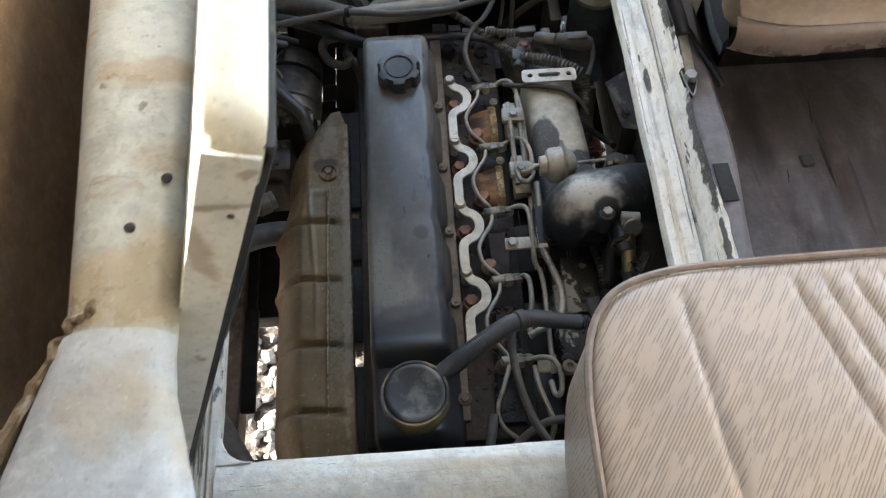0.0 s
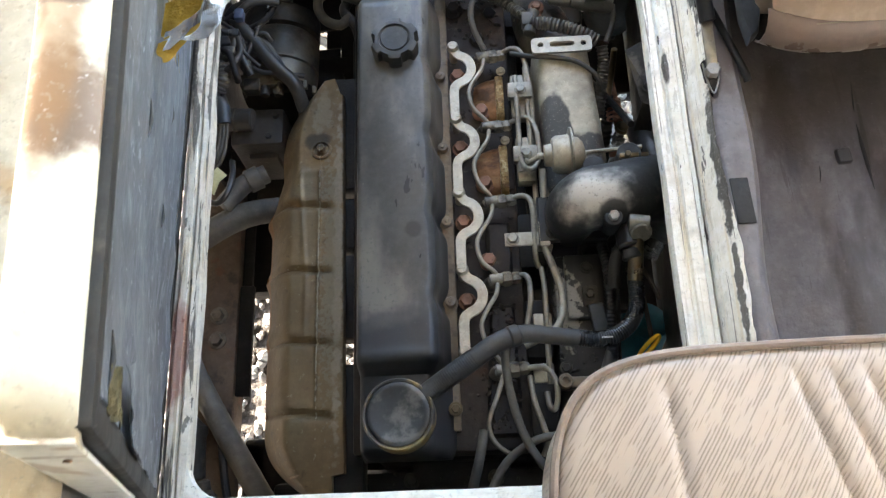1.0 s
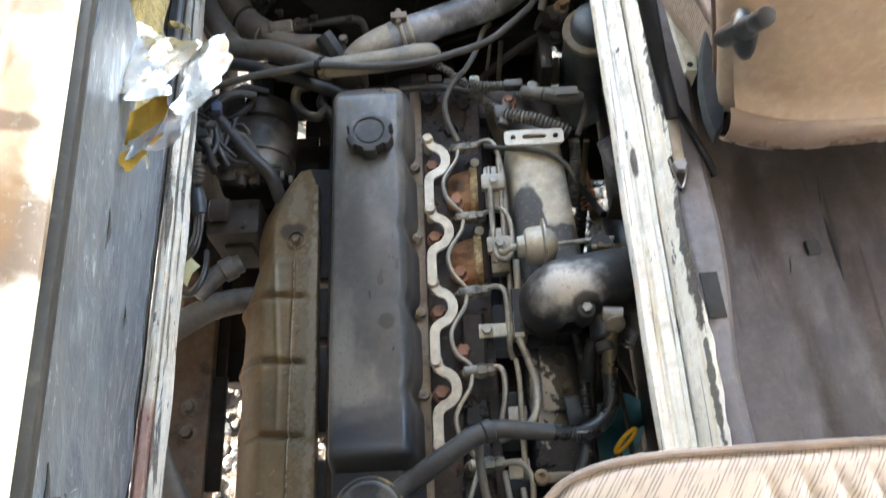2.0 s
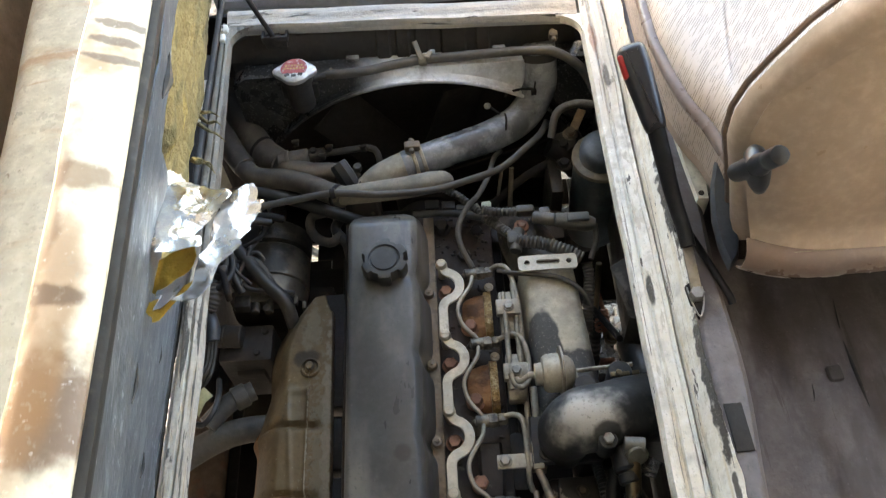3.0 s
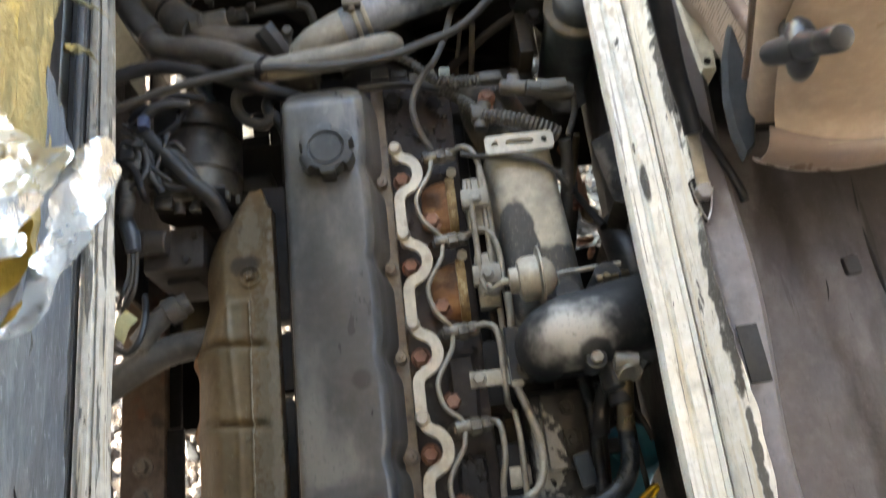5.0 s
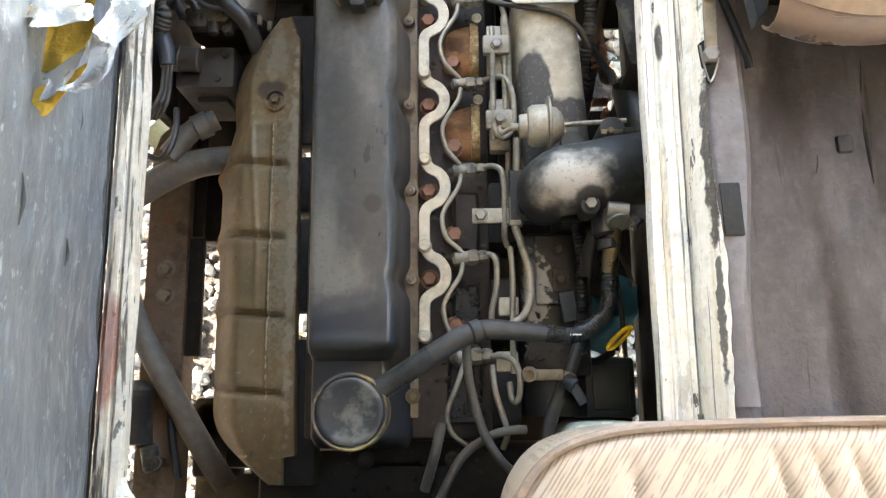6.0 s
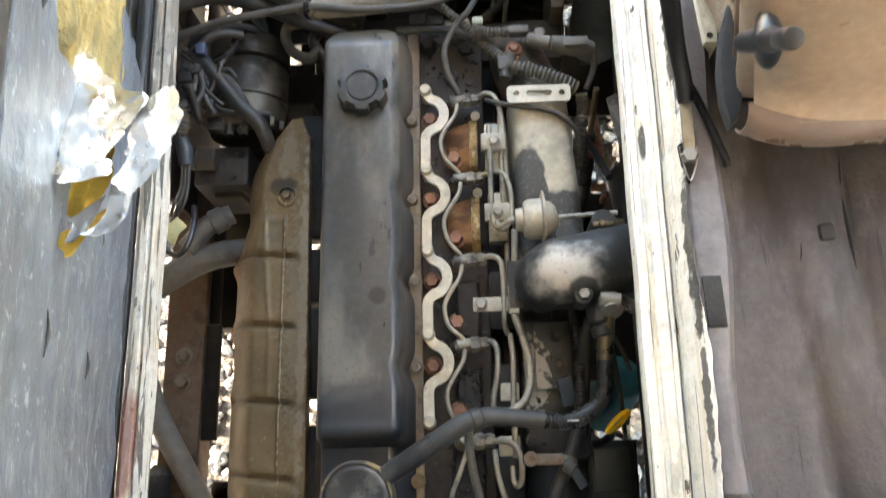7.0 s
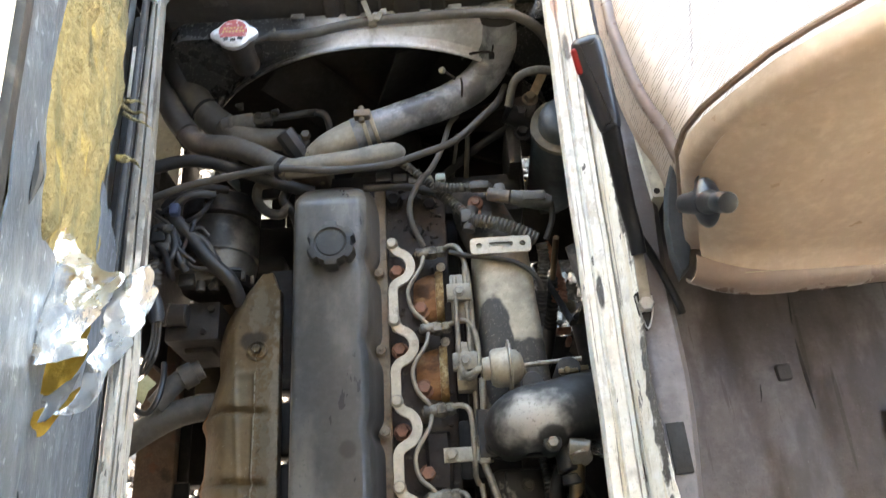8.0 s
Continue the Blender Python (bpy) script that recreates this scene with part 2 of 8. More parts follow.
MAT_GREY = mat("worn_grey_floor_mat", (0.110, 0.101, 0.108), 0.48, layers=(
    ((0.165, 0.157, 0.168), 5, 0.46, 0.64, (1, 0.5, 1), 0.6), ((0.040, 0.031, 0.029), 7, 0.50, 0.62, (1.6, 0.6, 1), 0.75, 0.4), ((0.05, 0.042, 0.04), 22, 0.62, 0.68, (5, 0.45, 1), 0.6),
    ((0.19, 0.18, 0.17), 110, 0.70, 0.76, (1, 1, 1), 0.6)), bump=(160, 0.35, 0.0015), shift=9,
    spots=(((0.028, 0.023, 0.022), (0.52, 0.70, 0.787), (0.0022, 0.055, 0.05), 0.85, 0.9, 0.3, 25), ((0.028, 0.023, 0.022), (0.545, 0.60, 0.787), (0.0022, 0.07, 0.05), 0.85, 1.2, 0.3, 20), ((0.035, 0.028, 0.026), (0.50, 0.74, 0.787), (0.09, 0.06, 0.05), 0.6, 1.0, 0.5, 18), ((0.045, 0.036, 0.033), (0.56, 0.55, 0.787), (0.035, 0.12, 0.05), 0.6, 1.0, 0.5, 18)))
EDGING = mat("ribbed_grey_edging", (0.24, 0.23, 0.235), 0.45, bump=(200, 0.3, 0.001))
BOX_GREEN = mat("matt_green_black_plastic", (0.010, 0.014, 0.012), 0.5, bump=(90, 0.1, 0.001))
BLACK_PATCH = mat("black_rubber_patch", (0.02, 0.021, 0.022), 0.7, bump=(200, 0.4, 0.001))
COVER = mat("dusty_dark_grey_paint", (0.0525, 0.0530, 0.0522), 0.30, layers=(
    ((0.172, 0.156, 0.130), 6, 0.42, 0.62, (1.3, 0.5, 1), 0.8, 0.5), ((0.033, 0.035, 0.040), 11, 0.54, 0.66, (1.5, 0.5, 1), 0.7, 0.26), ((0.21, 0.20, 0.18), 26, 0.62, 0.74, (1.5, 1, 1), 0.35, 0.6), ((0.20, 0.19, 0.17), 60, 0.68, 0.76, (1, 1, 1), 0.45)), bump=(55, 0.12, 0.001), shift=2,
    spots=(((0.020, 0.021, 0.023), (-0.06, 0.400, 0.72), (0.12, 0.098, 0.14), 0.90, 0.30, 0.10, 25),
           ((0.012, 0.012, 0.013), (-0.039, 0.614, 0.745), (0.010, 0.011, 0.02), 0.9),
           ((0.26, 0.225, 0.175), (-0.030, 0.975, 0.74), (0.013, 0.009, 0.02), 0.8, 0.5),
           ((0.018, 0.021, 0.027), (-0.062, 0.482, 0.745), (0.055, 0.030, 0.05), 0.65), ((0.020, 0.022, 0.027), (-0.055, 0.385, 0.70), (0.09, 0.058, 0.06), 0.85, 0.4)))
CAP_BLACK = mat("dusty_black_plastic", (0.0189, 0.0190, 0.0189), 0.5, layers=((DUST, 30, 0.5, 0.75, (1, 1, 1), 0.35),), bump=(80, 0.15, 0.001))
CAP_DUSTY = mat("dusty_oil_cap_plastic", (0.030, 0.029, 0.027), 0.5, layers=(((0.12, 0.11, 0.095), 18, 0.46, 0.64, (1, 1, 1), 0.6),), bump=(80, 0.2, 0.001))
CAP_TOP = mat("worn_breather_top", (0.022, 0.022, 0.022), 0.55, layers=(((0.15, 0.14, 0.12), 24, 0.48, 0.60, (1, 1, 1), 0.65),), bump=(60, 0.2, 0.001), shift=2)
CAP_RIM = mat("yellowed_cap_rim", (0.05, 0.045, 0.04), 0.5, layers=(((0.30, 0.22, 0.09), 22, 0.46, 0.60, (1, 1, 1), 0.85),))
SHIELD = mat("scorched_brown_steel", (0.195, 0.134, 0.068), 0.5, 0.25, layers=(
    ((0.110, 0.082, 0.046), 6, 0.42, 0.66, (1, 1, 1), 0.6), ((0.20, 0.115, 0.055), 9, 0.60, 0.76, (1, 1, 1), 0.4), ((0.05, 0.038, 0.024), 60, 0.60, 0.68, (1, 1, 1), 0.5), ((0.34, 0.30, 0.21), 110, 0.645, 0.68, (1, 1, 1), 0.5)),
    bump=(60, 0.3, 0.0015), shift=12, speck=0.3,
    spots=(((0.33, 0.30, 0.24), (-0.150, 0.62, 0.66), (0.0060, 0.20, 0.03), 0.7, 1.9, 0.35, 62), ((0.23, 0.20, 0.145), (-0.160, 0.60, 0.66), (0.013, 0.15, 0.03), 0.6, 2.4, 0.3, 190), ((0.40, 0.36, 0.28), (-0.1775, 0.585, 0.66), (0.0012, 0.17, 0.03), 0.85, 1.6, 0.2, 160),
           ((0.23, 0.195, 0.14), (-0.176, 0.838, 0.65), (0.013, 0.035, 0.03), 0.7, 1.0, 0.2, 90), ((0.21, 0.18, 0.125), (-0.197, 0.72, 0.66), (0.010, 0.030, 0.03), 0.45, 1.2, 0.3, 70),
           ((0.30, 0.14, 0.055), (-0.264, 0.60, 0.60), (0.009, 0.16, 0.03), 0.8), ((0.03, 0.022, 0.016), (-0.180, 0.790, 0.66), (0.018, 0.016, 0.03), 0.8, 0.6)))
HEAD = mat("oily_rusty_casting", (0.050, 0.034, 0.024), 0.65, 0.2, layers=((RUST, 18, 0.60, 0.78, (1, 1, 1), 0.35), ((0.018, 0.014, 0.012), 9, 0.42, 0.58, (1, 1, 1), 0.7), (DUST, 50, 0.60, 0.74, (1, 1, 1), 0.5)), bump=(70, 0.5, 0.002))
HEAD_EDGE = mat("rusty_brown_gasket_rail", (0.215, 0.165, 0.112), 0.65, layers=((RUST, 30, 0.58, 0.72, (1, 1, 1), 0.45), ((0.05, 0.04, 0.03), 60, 0.55, 0.7, (1, 1, 1), 0.6)), bump=(90, 0.4, 0.001))
BOLT_RUST = mat("rusted_bolt", (0.30, 0.150, 0.098), 0.75, 0.3, layers=(((0.10, 0.05, 0.035), 90, 0.5, 0.7, (1, 1, 1), 0.7), ((0.30, 0.22, 0.17), 60, 0.6, 0.75, (1, 1, 1), 0.5)), bump=(120, 0.4, 0.001))
COVER_BOLT = mat("dull_rusty_cover_bolt", (0.225, 0.180, 0.135), 0.6, 0.4, layers=((RUST, 80, 0.56, 0.70, (1, 1, 1), 0.4), ((0.05, 0.045, 0.04), 60, 0.55, 0.7, (1, 1, 1), 0.6)), bump=(120, 0.3, 0.001))
BOLT_GREY = mat("dull_zinc_bolt", (0.30, 0.28, 0.24), 0.5, 0.7, layers=((RUST, 60, 0.58, 0.7, (1, 1, 1), 0.5),), bump=(120, 0.2, 0.001))
BAR = mat("dull_grey_strip", (0.4830, 0.4350, 0.3465), 0.5, 0.35, layers=(((0.15, 0.12, 0.09), 40, 0.58, 0.72, (1, 1, 1), 0.6),), bump=(90, 0.15, 0.001))
PIPE = mat("dusty_steel_pipe", (0.3255, 0.2900, 0.2295), 0.5, 0.45, layers=(((0.07, 0.06, 0.05), 40, 0.5, 0.7, (1, 1, 1), 0.6),), bump=(120, 0.2, 0.001))
PIPE_DIRTY = mat("oily_injector_steel", (0.235, 0.208, 0.165), 0.5, 0.4, layers=(((0.035, 0.03, 0.026), 50, 0.46, 0.60, (1, 1, 1), 0.85), ((0.36, 0.33, 0.27), 70, 0.60, 0.70, (1, 1, 1), 0.5)), bump=(130, 0.4, 0.0012))
ALT_ALU = mat("grimy_alternator_casting", (0.16, 0.140, 0.108), 0.5, 0.5, layers=(((0.02, 0.017, 0.015), 13, 0.42, 0.56, (1, 1, 1), 0.8), (DUST, 40, 0.5, 0.7, (1, 1, 1), 0.5)), bump=(90, 0.3, 0.001))
ALU = mat("dusty_cast_aluminium", (0.4410, 0.4000, 0.3195), 0.6, 0.3, layers=((DUST, 25, 0.48, 0.7, (1, 1, 1), 0.6), ((0.10, 0.09, 0.075), 12, 0.60, 0.75, (1, 1, 1), 0.6)), bump=(150, 0.3, 0.001))
INTAKE = mat("dark_patched_cast_intake", (0.4830, 0.4300, 0.3285), 0.62, 0.15, layers=((DUST, 22, 0.5, 0.72, (1, 1, 1), 0.5),), bump=(140, 0.3, 0.001), shift=15,
             # two overlapping dark patches towards the manifold's near end
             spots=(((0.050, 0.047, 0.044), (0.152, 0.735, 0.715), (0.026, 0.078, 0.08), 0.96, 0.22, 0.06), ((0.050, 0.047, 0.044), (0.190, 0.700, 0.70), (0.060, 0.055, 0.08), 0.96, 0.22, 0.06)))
RUNNER = mat("grimy_brown_runner", (0.10, 0.082, 0.060), 0.6, 0.1, layers=(((0.02, 0.016, 0.013), 16, 0.44, 0.60, (1, 1, 1), 0.85), ((0.30, 0.26, 0.19), 40, 0.62, 0.70, (1, 1, 1), 0.7), (RUST, 26, 0.60, 0.70, (1, 1, 1), 0.5)), bump=(90, 0.5, 0.002))
ELBOW = mat("dark_cast_elbow_with_dust", (0.0231, 0.0240, 0.0252), 0.5, layers=((DUST, 40, 0.58, 0.75, (1, 1, 1), 0.3),), bump=(120, 0.25, 0.001),
            spots=(((0.55, 0.52, 0.47), (0.180, 0.624, 0.82), (0.037, 0.027, 0.06), 0.82, 0.9, 0.6, 50), ((0.012, 0.013, 0.014), (0.203, 0.603, 0.80), (0.018, 0.014, 0.05), 0.9, 0.4, 0.2),))
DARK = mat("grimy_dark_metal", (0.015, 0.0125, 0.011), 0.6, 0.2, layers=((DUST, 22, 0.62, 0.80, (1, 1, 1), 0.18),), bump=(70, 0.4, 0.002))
GREY_DARK = mat("grimy_grey_metal", (0.036, 0.031, 0.026), 0.55, 0.3, layers=((DUST, 22, 0.5, 0.75, (1, 1, 1), 0.5), ((0.015, 0.014, 0.013), 14, 0.5, 0.7, (1, 1, 1), 0.6)), bump=(70, 0.4, 0.002), shift=2)
PUMP = mat("scraped_dark_pump", (0.0120, 0.0110, 0.0105), 0.5, 0.0, layers=((DUST, 30, 0.64, 0.80, (1, 1, 1), 0.15),), bump=(80, 0.3, 0.002),
           spots=(((0.30, 0.28, 0.25), (0.149, 0.512, 0.70), (0.016, 0.046, 0.06), 0.9, 1.6, 0.2, 110),))
RUBBER = mat("dusty_black_rubber", (0.0294, 0.0280, 0.0261), 0.5, layers=((DUST, 18, 0.48, 0.74, (1, 1, 1), 0.30),), bump=(90, 0.15, 0.001))
HOSE_DARK = mat("dull_dark_grey_hose", (0.036, 0.035, 0.034), 0.5, layers=(((0.09, 0.085, 0.075), 14, 0.50, 0.70, (1, 1, 1), 0.5),), bump=(160, 0.2, 0.0008))
RUBBER_CLEAN = mat("black_rubber_hose", (0.0168, 0.0170, 0.0171), 0.33, layers=((DUST, 18, 0.55, 0.75, (1, 1, 1), 0.3),), bump=(90, 0.12, 0.001))
RUBBER_GREY = mat("grey_dusty_rubber_hose", (0.105, 0.094, 0.078), 0.55, layers=(((0.035, 0.034, 0.033), 11, 0.48, 0.66, (1, 1, 1), 0.8), ((0.24, 0.22, 0.19), 30, 0.58, 0.72, (1, 1, 1), 0.5)), bump=(90, 0.2, 0.001))
HOSE_TAN = mat("dusty_tan_grey_hose", (0.15, 0.13, 0.105), 0.65, layers=(((0.07, 0.062, 0.052), 12, 0.46, 0.64, (1, 1, 1), 0.7),), bump=(160, 0.3, 0.001))
SLEEVE = mat("pale_dusty_sleeve", (0.2520, 0.2250, 0.1755), 0.7, layers=(((0.11, 0.10, 0.085), 14, 0.46, 0.66, (1, 1, 1), 0.7),), bump=(90, 0.2, 0.001))
HEATER = mat("brown_dusty_heater_hose", (0.145, 0.127, 0.105), 0.5, layers=(((0.045, 0.041, 0.037), 10, 0.46, 0.64, (1, 1, 1), 0.7), ((0.20, 0.175, 0.14), 22, 0.58, 0.72, (1, 1, 1), 0.5)), bump=(110, 0.2, 0.001))
NECK = mat("pale_cast_neck", (0.3780, 0.3400, 0.2700), 0.6, layers=((DUST, 20, 0.5, 0.7, (1, 1, 1), 0.6),), bump=(110, 0.3, 0.001))
CABLE = mat("grey_dusty_cable", (0.060, 0.054, 0.045), 0.6, layers=(((0.045, 0.042, 0.04), 16, 0.5, 0.7, (1, 1, 1), 0.7),), bump=(150, 0.15, 0.001))
CONDUIT = mat("grey_corrugated_conduit", (0.088, 0.080, 0.066), 0.6, layers=(((0.05, 0.046, 0.042), 20, 0.5, 0.7, (1, 1, 1), 0.6),))
CONNECTOR = mat("pale_grey_connector", (0.105, 0.099, 0.085), 0.55, layers=((DUST, 30, 0.5, 0.7, (1, 1, 1), 0.5),))
BRASS = mat("tarnished_brass", (0.17, 0.135, 0.085), 0.35, 0.8, layers=(((0.12, 0.08, 0.04), 40, 0.5, 0.7, (1, 1, 1), 0.7),))
GOLD_CAST = mat("rust_gold_casting", (0.34, 0.215, 0.085), 0.45, 0.3, layers=(((0.60, 0.48, 0.26), 150, 0.54, 0.64, (1, 1, 1), 0.7), ((0.16, 0.085, 0.035), 60, 0.50, 0.62, (1, 1, 1), 0.7), ((0.05, 0.028, 0.018), 180, 0.60, 0.66, (1, 1, 1), 0.7)), bump=(120, 0.8, 0.003))
PORT = mat("rusty_brown_port", (0.30, 0.140, 0.060), 0.45, 0.2, layers=(((0.06, 0.030, 0.018), 26, 0.48, 0.62, (0.5, 1, 1), 0.8), ((0.42, 0.25, 0.12), 55, 0.58, 0.68, (0.4, 1, 1), 0.5)), bump=(80, 0.5, 0.002), shift=4)
RUBBER_BLUE = mat("blue_grey_rubber_hose", (0.30, 0.315, 0.335), 0.25, layers=(((0.46, 0.455, 0.43), 9, 0.48, 0.66, (1, 1, 1), 0.6), ((0.05, 0.053, 0.058), 11, 0.50, 0.64, (1, 1, 1), 0.75)), bump=(80, 0.15, 0.001))
SHROUD = mat("dusty_shroud_shaded_ends", (0.68, 0.70, 0.715), 0.30, layers=(((0.09, 0.085, 0.08), 7, 0.53, 0.68, (1, 1, 1), 0.75), (DUST, 30, 0.55, 0.72, (1, 1, 1), 0.5)), bump=(70, 0.1, 0.001),
             # near-black spots paint the shade at the shroud's left and right ends
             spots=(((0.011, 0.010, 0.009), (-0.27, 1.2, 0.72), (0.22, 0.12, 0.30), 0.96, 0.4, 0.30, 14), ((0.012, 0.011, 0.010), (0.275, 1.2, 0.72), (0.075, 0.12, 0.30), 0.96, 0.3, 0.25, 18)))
RAD = mat("dusty_radiator_tank", (0.029, 0.0235, 0.018), 0.6, layers=((DUST, 12, 0.55, 0.76, (1, 1, 1), 0.3),), bump=(80, 0.3, 0.002))
BLACK = mat("black_fan_plastic", (0.020, 0.0175, 0.016), 0.7, spec=0.2)
PUMP_BROWN = mat("grimy_brown_casting", (0.034, 0.027, 0.021), 0.6, layers=((DUST, 26, 0.58, 0.76, (1, 1, 1), 0.35), ((0.012, 0.010, 0.009), 12, 0.48, 0.64, (1, 1, 1), 0.7)), bump=(70, 0.4, 0.002))
BLADE = mat("dirty_black_fan_blade", (0.030, 0.025, 0.021), 0.75, spec=0.2)
KNOB = mat("dark_slate_plastic", (0.015, 0.018, 0.022), 0.36, bump=(200, 0.1, 0.0005))
MAT_LIP = mat("pale_bluish_floor_edge", (0.162, 0.156, 0.166), 0.5, layers=(((0.13, 0.115, 0.115), 6, 0.48, 0.64, (1, 0.6, 1), 0.7), ((0.225, 0.222, 0.235), 9, 0.56, 0.7, (1, 0.5, 1), 0.5)), bump=(140, 0.3, 0.0012), shift=4, spots=(((0.075, 0.06, 0.055), (0.31, 0.80, 0.905), (0.05, 0.10, 0.05), 0.8),))
WHITE_CAP = mat("bright_cap_metal", (0.72, 0.71, 0.70), 0.35, 0.5, layers=(((0.40, 0.34, 0.28), 60, 0.6, 0.72, (1, 1, 1), 0.6),))
RED_LABEL = mat("red_cap_label", (0.34, 0.055, 0.05), 0.5, layers=(((0.55, 0.45, 0.42), 160, 0.56, 0.64, (1, 1, 1), 0.7),))
YELLOW_PRINT = mat("yellow_print", (0.46, 0.28, 0.08), 0.5, layers=(((0.34, 0.06, 0.05), 260, 0.52, 0.60, (1, 1, 1), 0.8),))
WHITE_PRINT = mat("white_print", (0.62, 0.60, 0.56), 0.5)
RED = mat("red_plastic_button", (0.30, 0.012, 0.012), 0.35, var=0.05)
BELT_PLASTIC = mat("blue_black_plastic", (0.012, 0.0135, 0.018), 0.33, bump=(300, 0.1, 0.0005))
BLACK_SLEEVE = mat("black_stalk_sleeve", (0.006, 0.006, 0.007), 0.42, spec=0.28)
STEEL = mat("bright_steel", (0.42, 0.41, 0.39), 0.32, 0.9, layers=(((0.14, 0.12, 0.10), 40, 0.52, 0.7, (1, 1, 1), 0.6),))
CHASSIS = mat("rusty_chassis_steel", (0.165, 0.112, 0.074), 0.7, 0.2, layers=((RUST, 30, 0.56, 0.68, (1, 1, 1), 0.5), ((0.035, 0.026, 0.02), 22, 0.52, 0.68, (1, 1, 1), 0.7)), bump=(60, 0.5, 0.002))
TEAL = mat("teal_filter_paint", (0.025, 0.23, 0.32), 0.4, layers=((DUST, 20, 0.5, 0.7, (1, 1, 1), 0.4),))
YELLOW = mat("yellow_dipstick_plastic", (0.85, 0.45, 0.01), 0.4, var=0.1)
PALE_TANK = mat("milky_green_tank", (0.50, 0.56, 0.50), 0.35, spec=0.5)
TAN = mat("tan_vinyl", (0.365, 0.283, 0.219), 0.36, layers=(((0.220, 0.158, 0.110), 5, 0.46, 0.70, (1, 1, 1), 0.45), ((0.32, 0.25, 0.19), 3, 0.5, 0.7, (1, 1, 1), 0.3)), bump=(260, 0.12, 0.0006), var=0.10, speck=0.08)
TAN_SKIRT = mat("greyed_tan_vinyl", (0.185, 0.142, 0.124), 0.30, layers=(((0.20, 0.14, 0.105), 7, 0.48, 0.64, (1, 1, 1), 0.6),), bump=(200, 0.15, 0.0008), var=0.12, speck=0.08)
PIPING = mat("brown_piping", (0.16, 0.105, 0.075), 0.45)
PIPING_GREY = mat("taupe_piping", (0.26, 0.20, 0.165), 0.45)
BLUE_PLASTIC = mat("slate_hinge_cover", (0.045, 0.055, 0.065), 0.42, layers=(((0.12, 0.12, 0.12), 30, 0.6, 0.72, (1, 1, 1), 0.5),))
SLATE = mat("dusty_slate_blue_plastic", (0.085, 0.105, 0.118), 0.42, layers=((DUST, 30, 0.55, 0.72, (1, 1, 1), 0.4), ((0.03, 0.035, 0.04), 12, 0.5, 0.66, (1, 1, 1), 0.6)), bump=(90, 0.15, 0.001))
CREAM_STEEL = mat("cream_seat_leg", (0.58, 0.56, 0.47), 0.45, layers=(((0.25, 0.16, 0.09), 24, 0.62, 0.72, (1, 1, 1), 0.6),))
LINING = mat("dull_grey_lining", (0.27, 0.255, 0.235), 0.8, bump=(60, 0.1, 0.001))
INTERIOR = mat("beige_cab_lining", (0.76, 0.71, 0.61), 0.7, bump=(60, 0.1, 0.001))
ORANGE = mat("orange_cloth", (0.75, 0.20, 0.04), 0.8, bump=(120, 0.3, 0.001))


def woven_vinyl(name):
    """Beige vinyl with fine broken diagonal strokes."""
    m, t, b = nodes_of(name)
    tc = t.nodes.new("ShaderNodeTexCoord")
    mp = t.nodes.new("ShaderNodeMapping")
    mp.inputs["Rotation"].default_value = (0, 0, radians(34))
    w = t.nodes.new("ShaderNodeTexWave")
    w.bands_direction = "X"
    w.inputs["Scale"].default_value, w.inputs["Distortion"].default_value = 122, 1.0
    w.inputs["Detail"].default_value, w.inputs["Detail Scale"].default_value = 2, 0.6
    t.links.new(tc.outputs["Object"], mp.inputs[0])
    t.links.new(mp.outputs[0], w.inputs[0])
    st = t.nodes.new("ShaderNodeMapRange")
    st.inputs["From Min"].default_value, st.inputs["From Max"].default_value = 0.45, 0.75
    t.links.new(w.outputs["Fac"], st.inputs["Value"])
    nz = t.nodes.new("ShaderNodeTexNoise")
    nz.inputs["Scale"].default_value, nz.inputs["Detail"].default_value = 70, 2
    mq = t.nodes.new("ShaderNodeMapping")
    mq.inputs["Scale"].default_value = (4.0, 0.55, 1)
    t.links.new(mp.outputs[0], mq.inputs[0])
    t.links.new(mq.outputs[0], nz.inputs["Vector"])
    nr = t.nodes.new("ShaderNodeMapRange")
    nr.inputs["From Min"].default_value, nr.inputs["From Max"].default_value = 0.44, 0.52
    t.links.new(nz.outputs["Fac"], nr.inputs["Value"])
    n = nr.outputs[0]
    k = t.nodes.new("ShaderNodeMath")
    k.operation = "MULTIPLY"
    t.links.new(st.outputs[0], k.inputs[0])
    t.links.new(n, k.inputs[1])
    base = mix_over(t, (0.47, 0.39, 0.325), noise_fac(t, 5, 0.4, 0.7), (0.41, 0.335, 0.275))
    col = mix_over(t, base, k.outputs[0], (0.235, 0.19, 0.155), 0.85)
    t.links.new(col, b.inputs["Base Color"])
    b.inputs["Roughness"].default_value = 0.33
    bp = t.nodes.new("ShaderNodeBump")
    bp.inputs["Strength"].default_value, bp.inputs["Distance"].default_value = 0.35, 0.001
    t.links.new(k.outputs[0], bp.inputs["Height"])
    bp.invert = True
    t.links.new(bp.outputs[0], b.inputs["Normal"])
    return m


VINYL = woven_vinyl("woven_beige_vinyl")


